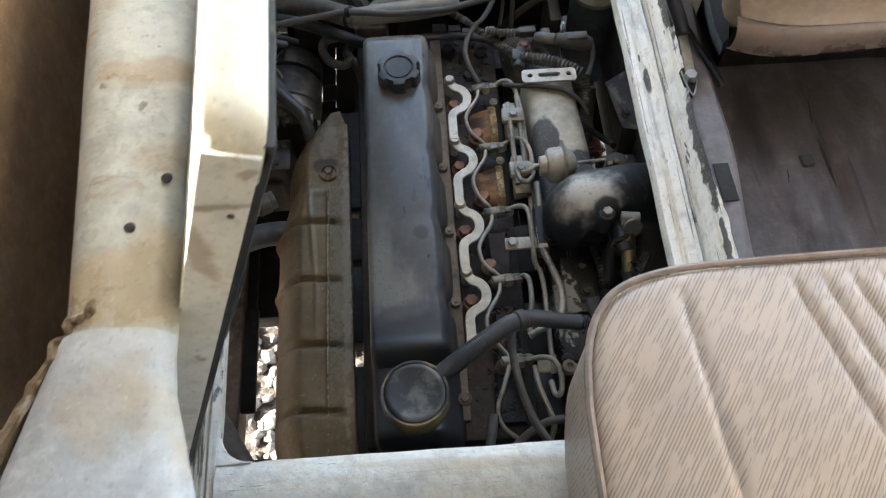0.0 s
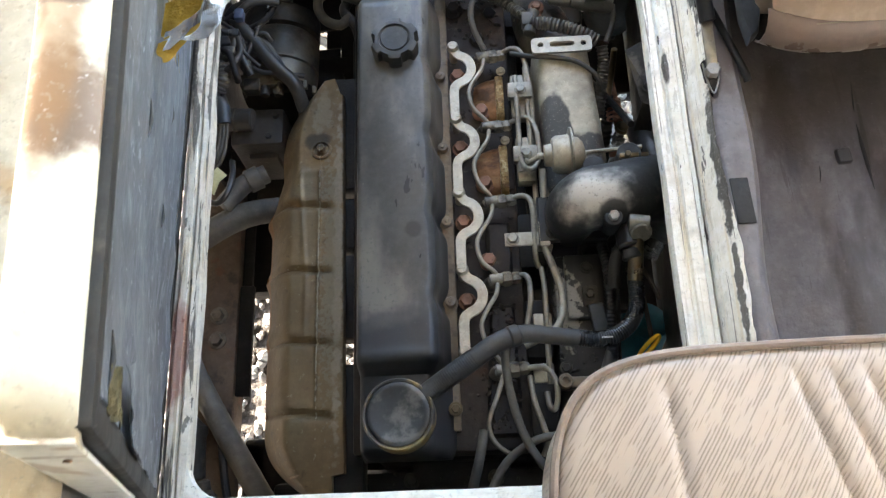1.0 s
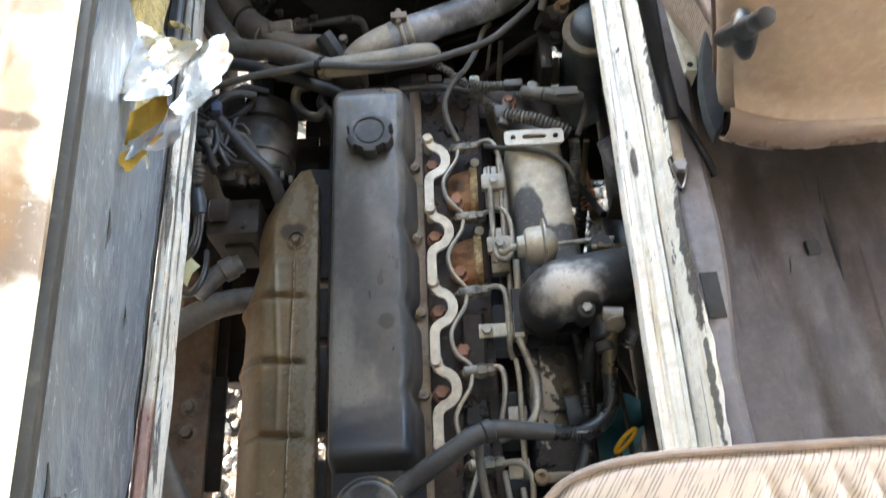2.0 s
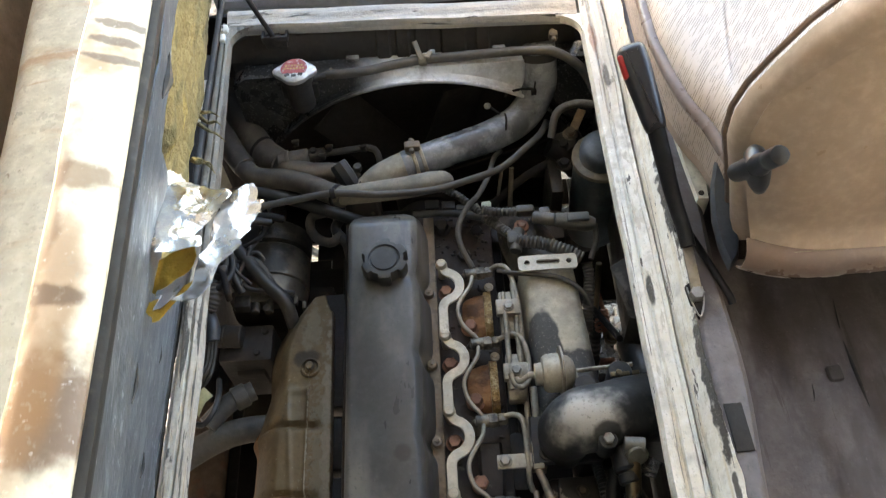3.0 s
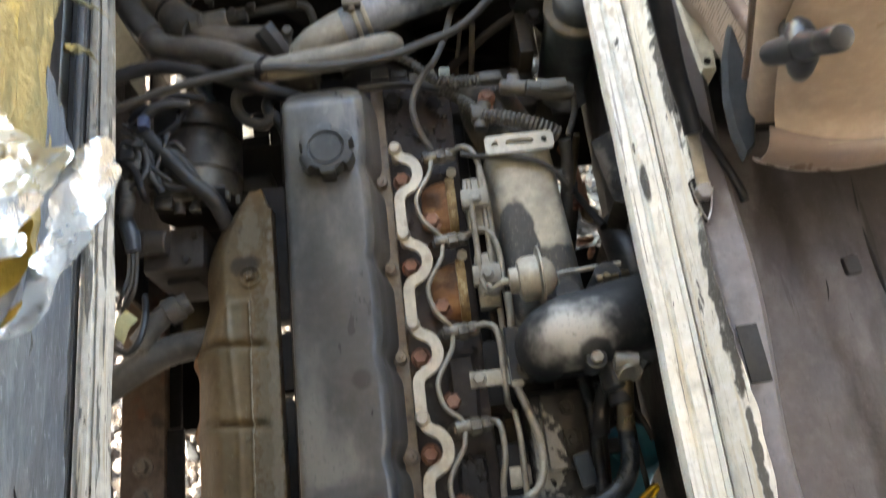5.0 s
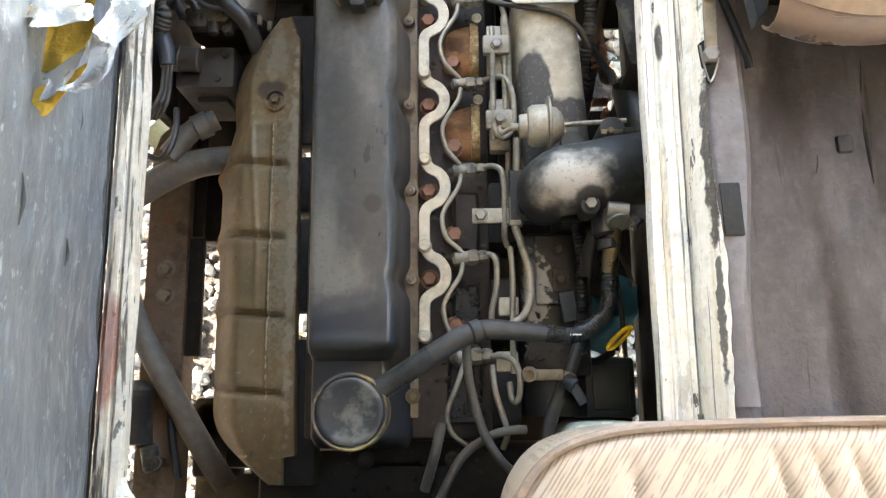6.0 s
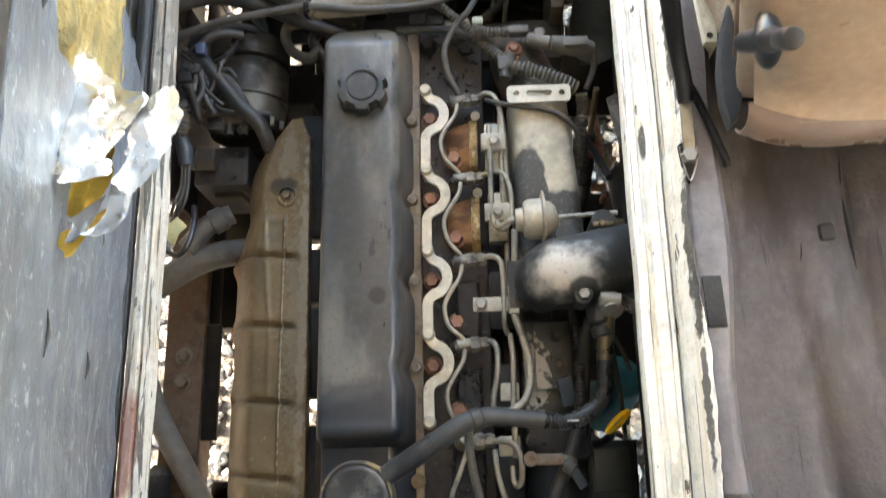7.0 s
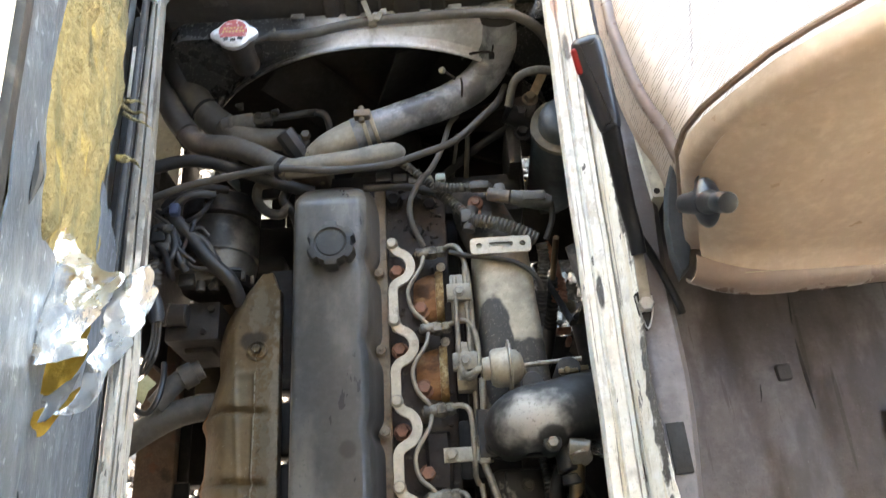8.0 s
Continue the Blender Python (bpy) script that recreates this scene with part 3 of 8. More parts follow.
def stone_material():
    m, t, b = nodes_of("pale_gravel")
    g = t.nodes.new("ShaderNodeNewGeometry")
    cr = t.nodes.new("ShaderNodeValToRGB")
    cr.color_ramp.elements[0].color, cr.color_ramp.elements[1].color = (0.09, 0.080, 0.073, 1), (0.30, 0.275, 0.255, 1)
    t.links.new(g.outputs["Random Per Island"], cr.inputs[0])
    t.links.new(mix_over(t, cr.outputs[0], noise_fac(t, 60, 0.45, 0.7), (0.22, 0.20, 0.18), 0.5), b.inputs["Base Color"])
    b.inputs["Roughness"].default_value = 0.8
    return m


STONE = stone_material()
SOIL = mat("stony_soil", (0.060, 0.052, 0.045), 0.9, layers=(((0.13, 0.118, 0.105), 40, 0.5, 0.62, (1, 1, 1), 0.8),), bump=(40, 0.8, 0.01))


# ---------------------------------------------------------------- shapes
def link_mesh(name, vf, material, parent=None, label="", angle=38):
    v, f = vf
    me = bpy.data.meshes.new(name)
    base = parent["base"] if parent is not None else (0, 0, 0)
    off = Vector(base)
    me.from_pydata([Vector(p) for p in v], [], f)
    me.validate()
    me.materials.append(material)
    bm = bmesh.new()
    bm.from_mesh(me)
    bmesh.ops.recalc_face_normals(bm, faces=bm.faces)
    bm.to_mesh(me)
    bm.free()
    for p in me.polygons:
        p.use_smooth = True
    me.set_sharp_from_angle(angle=radians(angle))
    ob = new(name, me)
    if parent is not None:
        ob.parent = parent
        ob.location = -off
        ob["base"] = (0.0, 0.0, 0.0)
    if label:
        ob["label"] = label
    return ob


def part(name, vf, material, parent, label="", angle=38):
    """One mesh under a thing, or under a part of it; the shape is given in world metres."""
    ob = link_mesh(name, vf, material, parent, label, angle)
    return ob


def thing(name, base, label, category, group="", kind=""):
    """An Empty at the base of a thing; its parts hang under it."""
    e = new(name)
    e.empty_display_size = 0.02
    e.location = base
    e["base"] = tuple(float(c) for c in base)
    return tagged(e, label, category, group, kind)


def join(*shapes):
    v, f = [], []
    for a, b in shapes:
        n = len(v)
        v += list(a)
        f += [tuple(i + n for i in face) for face in b]
    return v, f


def box(x0, x1, y0, y1, z0, z1, bev=0.002, seg=2):
    bm = bmesh.new()
    bmesh.ops.create_cube(bm, size=1)
    for p in bm.verts:
        p.co = Vector(((x0 + x1) / 2 + p.co.x * (x1 - x0), (y0 + y1) / 2 + p.co.y * (y1 - y0), (z0 + z1) / 2 + p.co.z * (z1 - z0)))
    if bev:
        bmesh.ops.bevel(bm, geom=bm.edges[:], offset=bev, segments=seg, affect="EDGES", profile=0.5)
    return take(bm)


def take(bm):
    bm.verts.index_update()
    vf = [tuple(p.co) for p in bm.verts], [tuple(q.index for q in f.verts) for f in bm.faces]
    bm.free()
    return vf


def moved(vf, m):
    return [tuple(m @ Vector(p)) for p in vf[0]], vf[1]


def frame_of(a, b):
    """A matrix whose z runs from a towards b."""
    d = Vector(b) - Vector(a)
    return Matrix.Translation(a) @ d.to_track_quat("Z", "Y").to_matrix().to_4x4()


def lathe(a, b, profile, n=24):
    """Rings (distance from a along a to b, radius), closed at both ends."""
    m = frame_of(a, b)
    v, f = [], []
    for d, r in profile:
        for i in range(n):
            c = 2 * math.pi * i / n
            v.append(tuple(m @ Vector((r * math.cos(c), r * math.sin(c), d))))
    for k in range(len(profile) - 1):
        for i in range(n):
            j = (i + 1) % n
            f.append((k * n + i, k * n + j, (k + 1) * n + j, (k + 1) * n + i))
    f.append(tuple(range(n))[::-1])
    f.append(tuple(range((len(profile) - 1) * n, len(profile) * n)))
    return v, f


def rod(a, b, r, bev=0.001, n=16):
    h = (Vector(b) - Vector(a)).length
    return lathe(a, b, [(0, max(r - bev, 1e-4)), (bev, r), (h - bev, r), (h, max(r - bev, 1e-4))], n)


def hexbolt(p, r=0.009, h=0.007, washer=0.0, up=(0, 0, 1)):
    p, up = Vector(p), Vector(up)
    s = [lathe(p, p + up, [(0, r), (h * 0.8, r), (h, r * 0.84)], 6)]
    if washer:
        s.append(lathe(p - up * 0.001, p + up, [(0, washer), (0.0022, washer), (0.003, washer * 0.93)], 20))
    return join(*s)


def smooth_path(pts, sub=8):
    """Catmull-Rom through the points."""
    p = [Vector(q) for q in pts]
    p = [2 * p[0] - p[1]] + p + [2 * p[-1] - p[-2]]
    out = []
    for i in range(1, len(p) - 2):
        a, b, c, d = p[i - 1:i + 3]
        for k in range(sub):
            t = k / sub
            out.append(0.5 * (2 * b + (c - a) * t + (2 * a - 5 * b + 4 * c - d) * t * t + (3 * b - a - 3 * c + d) * t ** 3))
    return out + [p[-2]]


def tube(pts, r, n=12, sub=8, rib=None, flat=1.0):
    """A round tube along a smooth line. r: a radius, or one per point. rib: (period, depth) of corrugation."""
    rad = list(r) if isinstance(r, (list, tuple)) else [r] * len(pts)
    line = smooth_path(pts, sub)
    rr = [rad[min(int(k / sub), len(rad) - 2)] * (1 - (k % sub) / sub) + rad[min(int(k / sub) + 1, len(rad) - 1)] * ((k % sub) / sub) for k in range(len(line) - 1)] + [rad[-1]]
    if rib:
        dense, dr, s = [line[0]], [rr[0]], 0.0
        ls = [0.0]
        for a, b in zip(line, line[1:]):
            ls.append(ls[-1] + (b - a).length)
        total, step = ls[-1], rib[0] / 4
        dense, dr = [], []
        for k in range(int(total / step) + 1):
            s = k * step
            i = max(j for j in range(len(ls)) if ls[j] <= s + 1e-9)
            i = min(i, len(line) - 2)
            u = (s - ls[i]) / max(ls[i + 1] - ls[i], 1e-9)
            dense.append(line[i].lerp(line[i + 1], u))
            dr.append((rr[i] * (1 - u) + rr[i + 1] * u) - (rib[1] if k % 4 in (2, 3) else 0))
        line, rr = dense, dr
    v, f = [], []
    tang = [(line[min(i + 1, len(line) - 1)] - line[max(i - 1, 0)]).normalized() for i in range(len(line))]
    ref = tang[0].orthogonal().normalized()
    for i, p in enumerate(line):
        ref = (ref - tang[i] * ref.dot(tang[i])).normalized()
        side = tang[i].cross(ref)
        for k in range(n):
            a = 2 * math.pi * k / n
            v.append(tuple(p + ref * (rr[i] * math.cos(a)) + side * (rr[i] * flat * math.sin(a))))
    for i in range(len(line) - 1):
        for k in range(n):
            j = (k + 1) % n
            f.append((i * n + k, i * n + j, (i + 1) * n + j, (i + 1) * n + k))
    f.append(tuple(range(n))[::-1])
    f.append(tuple(range((len(line) - 1) * n, len(line) * n)))
    return v, f


def prism(outline, rings):
    """An outline (x, y) stacked in rings of (z, inset)."""
    n = len(outline)
    pts = [Vector((p[0], p[1])) for p in outline]
    area = sum(pts[i].x * pts[(i + 1) % n].y - pts[(i + 1) % n].x * pts[i].y for i in range(n))
    nor = []
    for i in range(n):
        a, b, c = pts[i - 1], pts[i], pts[(i + 1) % n]
        e1, e2 = (b - a).normalized(), (c - b).normalized()
        k = Vector((-e1.y - e2.y, e1.x + e2.x))
        k = k.normalized() / max(0.4, math.sqrt(max(0.01, (1 + e1.dot(e2)) / 2)))
        nor.append(k if area > 0 else -k)
    v, f = [], []
    for z, inset in rings:
        for p, k in zip(pts, nor):
            q = p + k * inset
            v.append((q.x, q.y, z))
    for r in range(len(rings) - 1):
        for i in range(n):
            j = (i + 1) % n
            f.append((r * n + i, r * n + j, (r + 1) * n + j, (r + 1) * n + i))
    f.append(tuple(range(n))[::-1])
    f.append(tuple(range((len(rings) - 1) * n, len(rings) * n)))
    return v, f


def rounded(x0, x1, y0, y1, r, n=6):
    """An outline of a rectangle with round corners."""
    out = []
    for cx, cy, a0 in ((x1 - r, y1 - r, 0), (x0 + r, y1 - r, 90), (x0 + r, y0 + r, 180), (x1 - r, y0 + r, 270)):
        for k in range(n + 1):
            a = radians(a0 + 90 * k / n)
            out.append((cx + r * math.cos(a), cy + r * math.sin(a)))
    return out


def grid_surface(rows):
    """Rows of points of equal length joined into a sheet."""
    n = len(rows[0])
    v = [tuple(p) for row in rows for p in row]
    f = [(i * n + k, i * n + k + 1, (i + 1) * n + k + 1, (i + 1) * n + k) for i in range(len(rows) - 1) for k in range(n - 1)]
    return v, f


def thick(vf, t):
    """Gives a sheet a thickness along its normals."""
    me = bpy.data.meshes.new("tmp")
    me.from_pydata([Vector(p) for p in vf[0]], [], vf[1])
    bm = bmesh.new()
    bm.from_mesh(me)
    bmesh.ops.recalc_face_normals(bm, faces=bm.faces)
    bmesh.ops.solidify(bm, geom=bm.faces[:], thickness=t)
    bpy.data.meshes.remove(me)
    return take(bm)


def stepped(a, b, n):
    return [a + (b - a) * i / n for i in range(n + 1)]
# ---------------------------------------------------------------- setting
def structure(name, vf, material, label, category=""):
    ob = link_mesh(name, vf, material)
    return tagged(ob, label, category, kind="structure")


def ground_sheet():
    return grid_surface([[(x, y, 0.0) for x in (-600, -60, -8, -2, 2, 8, 60, 600)] for y in (-600, -60, -8, -2, 3, 8, 60, 600)])


structure("ground", ground_sheet(), SOIL, "pale stony ground under the parked van", "ground")


def gravel():
    rng = random.Random(5)
    v, f = [], []
    ico = bmesh.new()
    bmesh.ops.create_icosphere(ico, subdivisions=1, radius=1)
    iv, jf = take(ico)
    for _ in range(9000):
        near = rng.random() < 0.92
        x, y = (rng.uniform(-1.1, 0.75), rng.uniform(0.05, 2.2)) if near else (rng.uniform(-3, 2), rng.uniform(-0.5, 4))
        s = rng.uniform(0.007, 0.019)
        m = pose(x, y, s * 0.4, rng.uniform(0, 360), rng.uniform(0, 360), rng.uniform(0, 360)) @ Matrix.Diagonal((s * rng.uniform(0.7, 1.3), s, s * rng.uniform(0.5, 0.9), 1))
        n = len(v)
        v += [tuple(m @ (Vector(p) * rng.uniform(0.8, 1.15))) for p in iv]
        f += [tuple(i + n for i in q) for q in jf]
    return v, f


stones = link_mesh("gravel", gravel(), STONE, angle=25)
tagged(stones, "loose pale grey gravel on the ground under the van", "gravel", kind="stuff")

FLOOR_Z = 0.90
# floor sheet to the right of the opening: a raised lip, a slope, and the sunken floor
def right_floor():
    rows = []
    for y in stepped(-0.75, 1.95, 54):
        w = 0.004 * math.sin(9 * y + 1) + 0.003 * math.sin(23 * y)
        dent = 0.006 * noise.noise(Vector((0.4, y * 3, 0)))
        rows.append([(0.296, y, 0.80), (0.296, y, 0.893), (0.300, y, 0.903), (0.318, y, 0.907 + dent), (0.330 + w, y, 0.904 + dent), (0.337 + w, y, 0.894), (0.345 + w, y, 0.86), (0.352 + w, y, 0.82),
                     (0.362 + w, y, 0.797), (0.385 + w, y, 0.789)] + [(x, y, 0.786 + 0.010 * noise.noise(Vector((x * 9, y * 4, 3))) - 0.006 * math.exp(-((x - 0.44 + 0.10 * (y - 0.6)) / 0.012) ** 2) - 0.005 * math.exp(-((x - 0.52 + 0.05 * (y - 0.6)) / 0.010) ** 2)) for x in stepped(0.41, 0.62, 28) + [0.70, 0.85, 1.0]])
    return thick(grid_surface(rows), 0.006)


floor = structure("floor", right_floor(), MAT_GREY, "worn purple-grey vinyl floor mat beside the engine opening", "floor mat")
def floor_lip():
    rows = []
    for y in stepped(0.38, 1.34, 40):
        w = 0.004 * math.sin(9 * y + 1) + 0.003 * math.sin(23 * y)
        dent = 0.006 * noise.noise(Vector((0.4, y * 3, 0)))
        rows.append([(0.2995, y, 0.9045), (0.306, y, 0.9095 + dent * 0.4), (0.318, y, 0.9110 + dent), (0.330 + w, y, 0.9080 + dent), (0.3385 + w, y, 0.8960), (0.3455 + w, y, 0.872)])
    return thick(grid_surface(rows), 0.0015)


structure("floor_edge", floor_lip(), MAT_LIP, "pale bluish worn vinyl edge of the floor mat", "floor mat")
structure("floor_left", box(-0.80, -0.325, -0.75, 1.95, 0.84, 0.872, 0.003), PALE, "stained pale painted steel floor by the passenger door", "floor")
structure("floor_rear", box(-0.322, 0.294, -0.75, 0.20, 0.80, 0.855, 0.003), MAT_GREY, "grey floor behind the engine opening", "floor")
structure("footwell_front", box(-0.322, 0.294, 1.345, 1.95, 0.80, 0.862, 0.003), PALE, "pale sunlit floor ahead of the engine opening", "floor")

# an unseen cab, added to shape the light, closes round the camera: low sides, slim posts, wide window openings, a roof
def posts(x0, x1, ys, z0, z1=2.148, w=0.05):
    return [box(x0, x1, y, y + w, z0, z1, 0.004) for y in ys]


# unseen rear wall, kept dull so little light bounces from behind
structure("wall_rear", box(-0.86, 1.06, -0.80, -0.755, 0.45, 2.548, 0.004), LINING, "unseen dull grey-brown rear wall, added to cut bounced light", "wall")
structure("wall_right", join(box(1.005, 1.055, -0.75, 1.95, 0.45, 1.20, 0.003), box(1.005, 1.055, -0.75, 0.58, 1.202, 2.548, 0.003), box(1.005, 1.055, 1.88, 1.95, 1.202, 2.548, 0.003)), INTERIOR, "unseen beige cab side with a wide window opening, added to shape the light", "wall")
structure("wall_left", join(box(-0.855, -0.803, -0.75, 1.95, 0.45, 0.873, 0.003), box(-0.855, -0.81, -0.75, 0.40, 0.875, 2.548, 0.003), box(-0.855, -0.81, 0.402, 1.878, 1.803, 2.32, 0.003), box(-0.855, -0.81, 1.88, 1.95, 0.875, 2.548, 0.003)), INTERIOR, "unseen beige cab side with an open doorway, added to shape the light", "wall")
structure("wall_front", join(box(-0.80, 1.0, 1.955, 1.995, 0.45, 1.10, 0.003), box(-0.80, -0.75, 1.955, 1.995, 1.102, 2.548, 0.003), box(0.95, 1.0, 1.955, 1.995, 1.102, 2.548, 0.003)), INTERIOR, "unseen beige front bulkhead below a windscreen opening, added to shape the light", "wall")
structure("ceiling", box(-0.86, 1.06, -0.80, 2.0, 2.550, 2.59, 0.004), INTERIOR, "unseen white high roof, added to bounce light into the bay", "ceiling")


# ---------------------------------------------------------------- the frame round the opening
opening = thing("engine_opening_frame", (0, 0.76, 0.80), "peeling cream painted frame round the open engine bay", "frame", kind="structure")


def rail_section(x0, x1, y0, y1, side, taper=0.0):
    """A folded rail with a raised bead; its profile lies across x. It narrows towards the front."""
    rows = []
    for y in stepped(y0, y1, 40):
        j = 0.0012 * noise.noise(Vector((y * 14, x0, 2)))
        k = 0.0022 * noise.noise(Vector((y * 9, x1, 5)))
        w = x1 - x0 - taper * max(0.0, y - 0.68)
        prof = [(0, -0.018), (0, -0.006), (0.06, 0.0), (0.30, 0.002), (0.36, -0.002), (0.42, -0.002), (0.48, 0.003), (0.74, 0.004), (0.80, 0.0), (0.92, 0.001), (1.0, -0.006), (1.0, -0.05)]
        if side < 0:
            prof = [(1 - a, b) for a, b in prof]
        rows.append([(x0 + a * w + j + (k if a > 0.7 else 0), y, 0.868 + b + j) for a, b in prof])
    return thick(grid_surface(rows), 0.002)


part("rail", rail_section(0.2495, 0.2875, 0.20, 1.31, 1), CREAM, opening)
part("rail", rail_section(-0.2925, -0.2630, 0.24, 1.26, -1, 0.0275), CREAM_LEFT, opening)


def cross_section(y0, y1, x0, x1, z=0.868, skew=0.0):
    rows = []
    for x in stepped(x0, x1, 30):
        j = 0.0013 * noise.noise(Vector((x * 14, y0, 2)))
        w = y1 - y0
        rows.append([(x, y0 + a * w + j + skew * (x - 0.11), z + b + j) for a, b in [(0, -0.018), (0, -0.006), (0.08, 0.0), (0.4, 0.001), (0.5, 0.004), (0.8, 0.004), (0.9, 0.0), (1.0, -0.005), (1.0, -0.05)]])
    return thick(grid_surface(rows), 0.002)


part("front_crosspiece", cross_section(1.236, 1.275, -0.285, 0.2475, skew=-0.048), CREAM_X, opening, "peeling cream crosspiece with bare dark streaks")
part("rear_crosspiece", cross_section(0.205, 0.290, -0.2645, 0.2475), CREAM_REAR, opening)


def corner_web(cx, cy, sx, sy, r=0.035):
    """The rounded inside corner of the opening."""
    rows = []
    for a in range(0, 91, 9):
        p = (cx + sx * (r - r * math.sin(radians(a))), cy + sy * (r - r * math.cos(radians(a))))
        q = (cx + sx * max(0.0, r - 1.5 * r * math.tan(radians(a))) if a < 45 else cx - sx * 0.002, cy + sy * max(0.0, r - 1.5 * r / max(0.01, math.tan(radians(a)))) if a > 45 else cy - sy * 0.002)
        rows.append([(q[0], q[1], 0.8665), ((p[0] + q[0]) / 2, (p[1] + q[1]) / 2, 0.8668), (p[0], p[1], 0.8655), (p[0], p[1], 0.852)])
    return thick(grid_surface(rows), 0.002)


for cx, cy, sx, sy in ((-0.264, 0.2895, 1, 1), (-0.279, 1.2545, 1, -1), (0.250, 1.231, -1, -1)):
    part("corner_web", corner_web(cx, cy, sx, sy), CREAM_LEFT if cy > 1.24 else CREAM_REAR, opening)
for y, w in ((1.246, 0.0065), (1.226, 0.0045)):
    part("bead_end", box(-0.287 - w, -0.287 + w, y - 0.007, y + 0.007, 0.866, 0.8765, 0.003), CREAM, opening, "broken pale end of the rail bead")
def outer_fold(y0, y1):
    """The rail's ragged upturned outer edge against the floor."""
    rows = []
    for y in stepped(y0, y1, 260):
        rag = 0.004 * noise.noise(Vector((y * 7, 3, 1))) + 0.0022 * noise.noise(Vector((y * 40, 3, 1))) + 0.0012 * noise.noise(Vector((y * 120, 3, 1)))
        out = 0.3005 + rag + 0.006 * math.exp(-((y - 0.47) / 0.09) ** 2)
        lift = 0.0015 * noise.noise(Vector((y * 18, 6, 1)))
        rows.append([(0.2893, y, 0.852), (0.2898, y, 0.868 + lift), (0.2915, y, 0.880 + lift), (0.2945, y, 0.894 + lift), (0.2980, y, 0.9065 + lift), (out, y, 0.9145 + lift)])
    return thick(grid_surface(rows), 0.0012)


part("outer_fold", outer_fold(0.24, 1.29), CREAM, opening, "ragged cream fold with dark chips")
part("hinge_plate", box(-0.3100, -0.2940, 1.064, 1.146, 0.8668, 0.8690, 0.001), CREAM, opening, "flaking pale hinge plate")
part("hinge_rubber", box(-0.3135, -0.2935, 0.275, 1.20, 0.860, 0.8665, 0.0025), SEAL, opening, "black rubber strip along the cover's hinge")
# dark sheets added under the frame, standing in for the shade down there
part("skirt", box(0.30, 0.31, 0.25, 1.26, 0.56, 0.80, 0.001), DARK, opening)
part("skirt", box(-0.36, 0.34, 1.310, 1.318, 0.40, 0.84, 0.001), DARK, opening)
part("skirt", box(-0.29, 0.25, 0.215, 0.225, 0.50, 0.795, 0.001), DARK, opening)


def edging(x0, x1):
    rows = []
    for x in stepped(x0, x1, 330):
        rb = 0.0007 * (1 if int(x * 700) % 2 else -1)
        w = 0.002 * math.sin(20 * x) - 0.045 * (x - 0.11)
        rows.append([(x, 1.277 + w, 0.866), (x, 1.279 + w, 0.880 + rb), (x, 1.287 + w, 0.885 + rb), (x, 1.302 + w, 0.885 + rb), (x, 1.310 + w, 0.882 + rb), (x, 1.313 + w, 0.866)])
    return thick(grid_surface(rows), 0.003)


strip = structure("edging_strip", edging(-0.30, 0.172), EDGING, "ribbed grey edging strip along the front crosspiece", "edging")
structure("edging_strip.001", edging(0.179, 0.262), EDGING, "short ribbed grey edging strip with a cut end", "edging")

# ---------------------------------------------------------------- the raised engine cover
HINGE, TOP = Vector((-0.290, 0, 0.885)), Vector((-0.095, 0, 1.440))
UP = (TOP - HINGE).normalized()
OUT = Vector((-UP.z, 0, UP.x))
HIGH = (TOP - HINGE).length
LEAN_BACK = 0.036


def lid_at(u, y, d=0.0):
    """A place on the cover: u metres up from the hinge, y along it, d proud of its inner face (to the bay)."""
    p = HINGE + UP * u - OUT * d
    return (p.x - LEAN_BACK * (y - 0.276) * u / HIGH, y, p.z)


def lid_box(u0, u1, y0, y1, d0, d1, bev=0.002, seg=2):
    m = Matrix.Identity(4)
    v, f = box(d0, d1, y0, y1, u0, u1, bev, seg)
    return [lid_at(p[2], p[1], p[0]) for p in v], f


lid = thing("engine_cover", (-0.29, 0.75, 0.875), "hinged cream steel engine cover standing open with torn insulation", "engine cover")
LID0, LID1 = 0.276, 1.30


def lid_edge(y0, y1):
    """The folded top flange, slightly dented, that shows its width."""
    rows, bend = [], 0.022
    turn = [(y0 + bend - bend * math.sin(radians(a)), bend - bend * math.cos(radians(a))) for a in (90, 75, 60, 45, 30, 15)]
    for y, low in turn + [(y, 0.0) for y in stepped(y0 + bend, y1, 44)]:
        j = 0.0020 * noise.noise(Vector((y * 6, 1, 2))) + 0.001 * noise.noise(Vector((y * 25, 1, 2)))
        h = HIGH - low
        rows.append([lid_at(min(h - 0.030, HIGH - 0.06), y, -0.0275), lid_at(h - 0.008, y, -0.028 + j), lid_at(h - 0.002, y, -0.026 + j), lid_at(h + j, y, -0.022 + j),
                     lid_at(h + j, y, -0.006 + j), lid_at(h - 0.003, y, 0.0), lid_at(h - 0.012, y, 0.0)])
    return thick(grid_surface(rows), 0.0016)


part("flange", lid_edge(LID0, LID1), CREAM_WALL, lid, "cream flange with rust blots, painted shadow bars and sun on it")
part("outer_panel", lid_box(0.0, HIGH - 0.05, LID0, LID1, -0.0265, -0.0245, 0.001), PALE, lid)
part("side_flange", lid_box(0.0, HIGH - 0.014, LID0 - 0.0005, LID0 + 0.0020, -0.0265, -0.001, 0.0005), END_PAINT, lid, "cream end flange, its paint lightened to look sunlit")
part("side_flange", lid_box(0.0, HIGH - 0.002, LID1 - 0.002, LID1, -0.0265, -0.001, 0.0005), CREAM_WALL, lid)
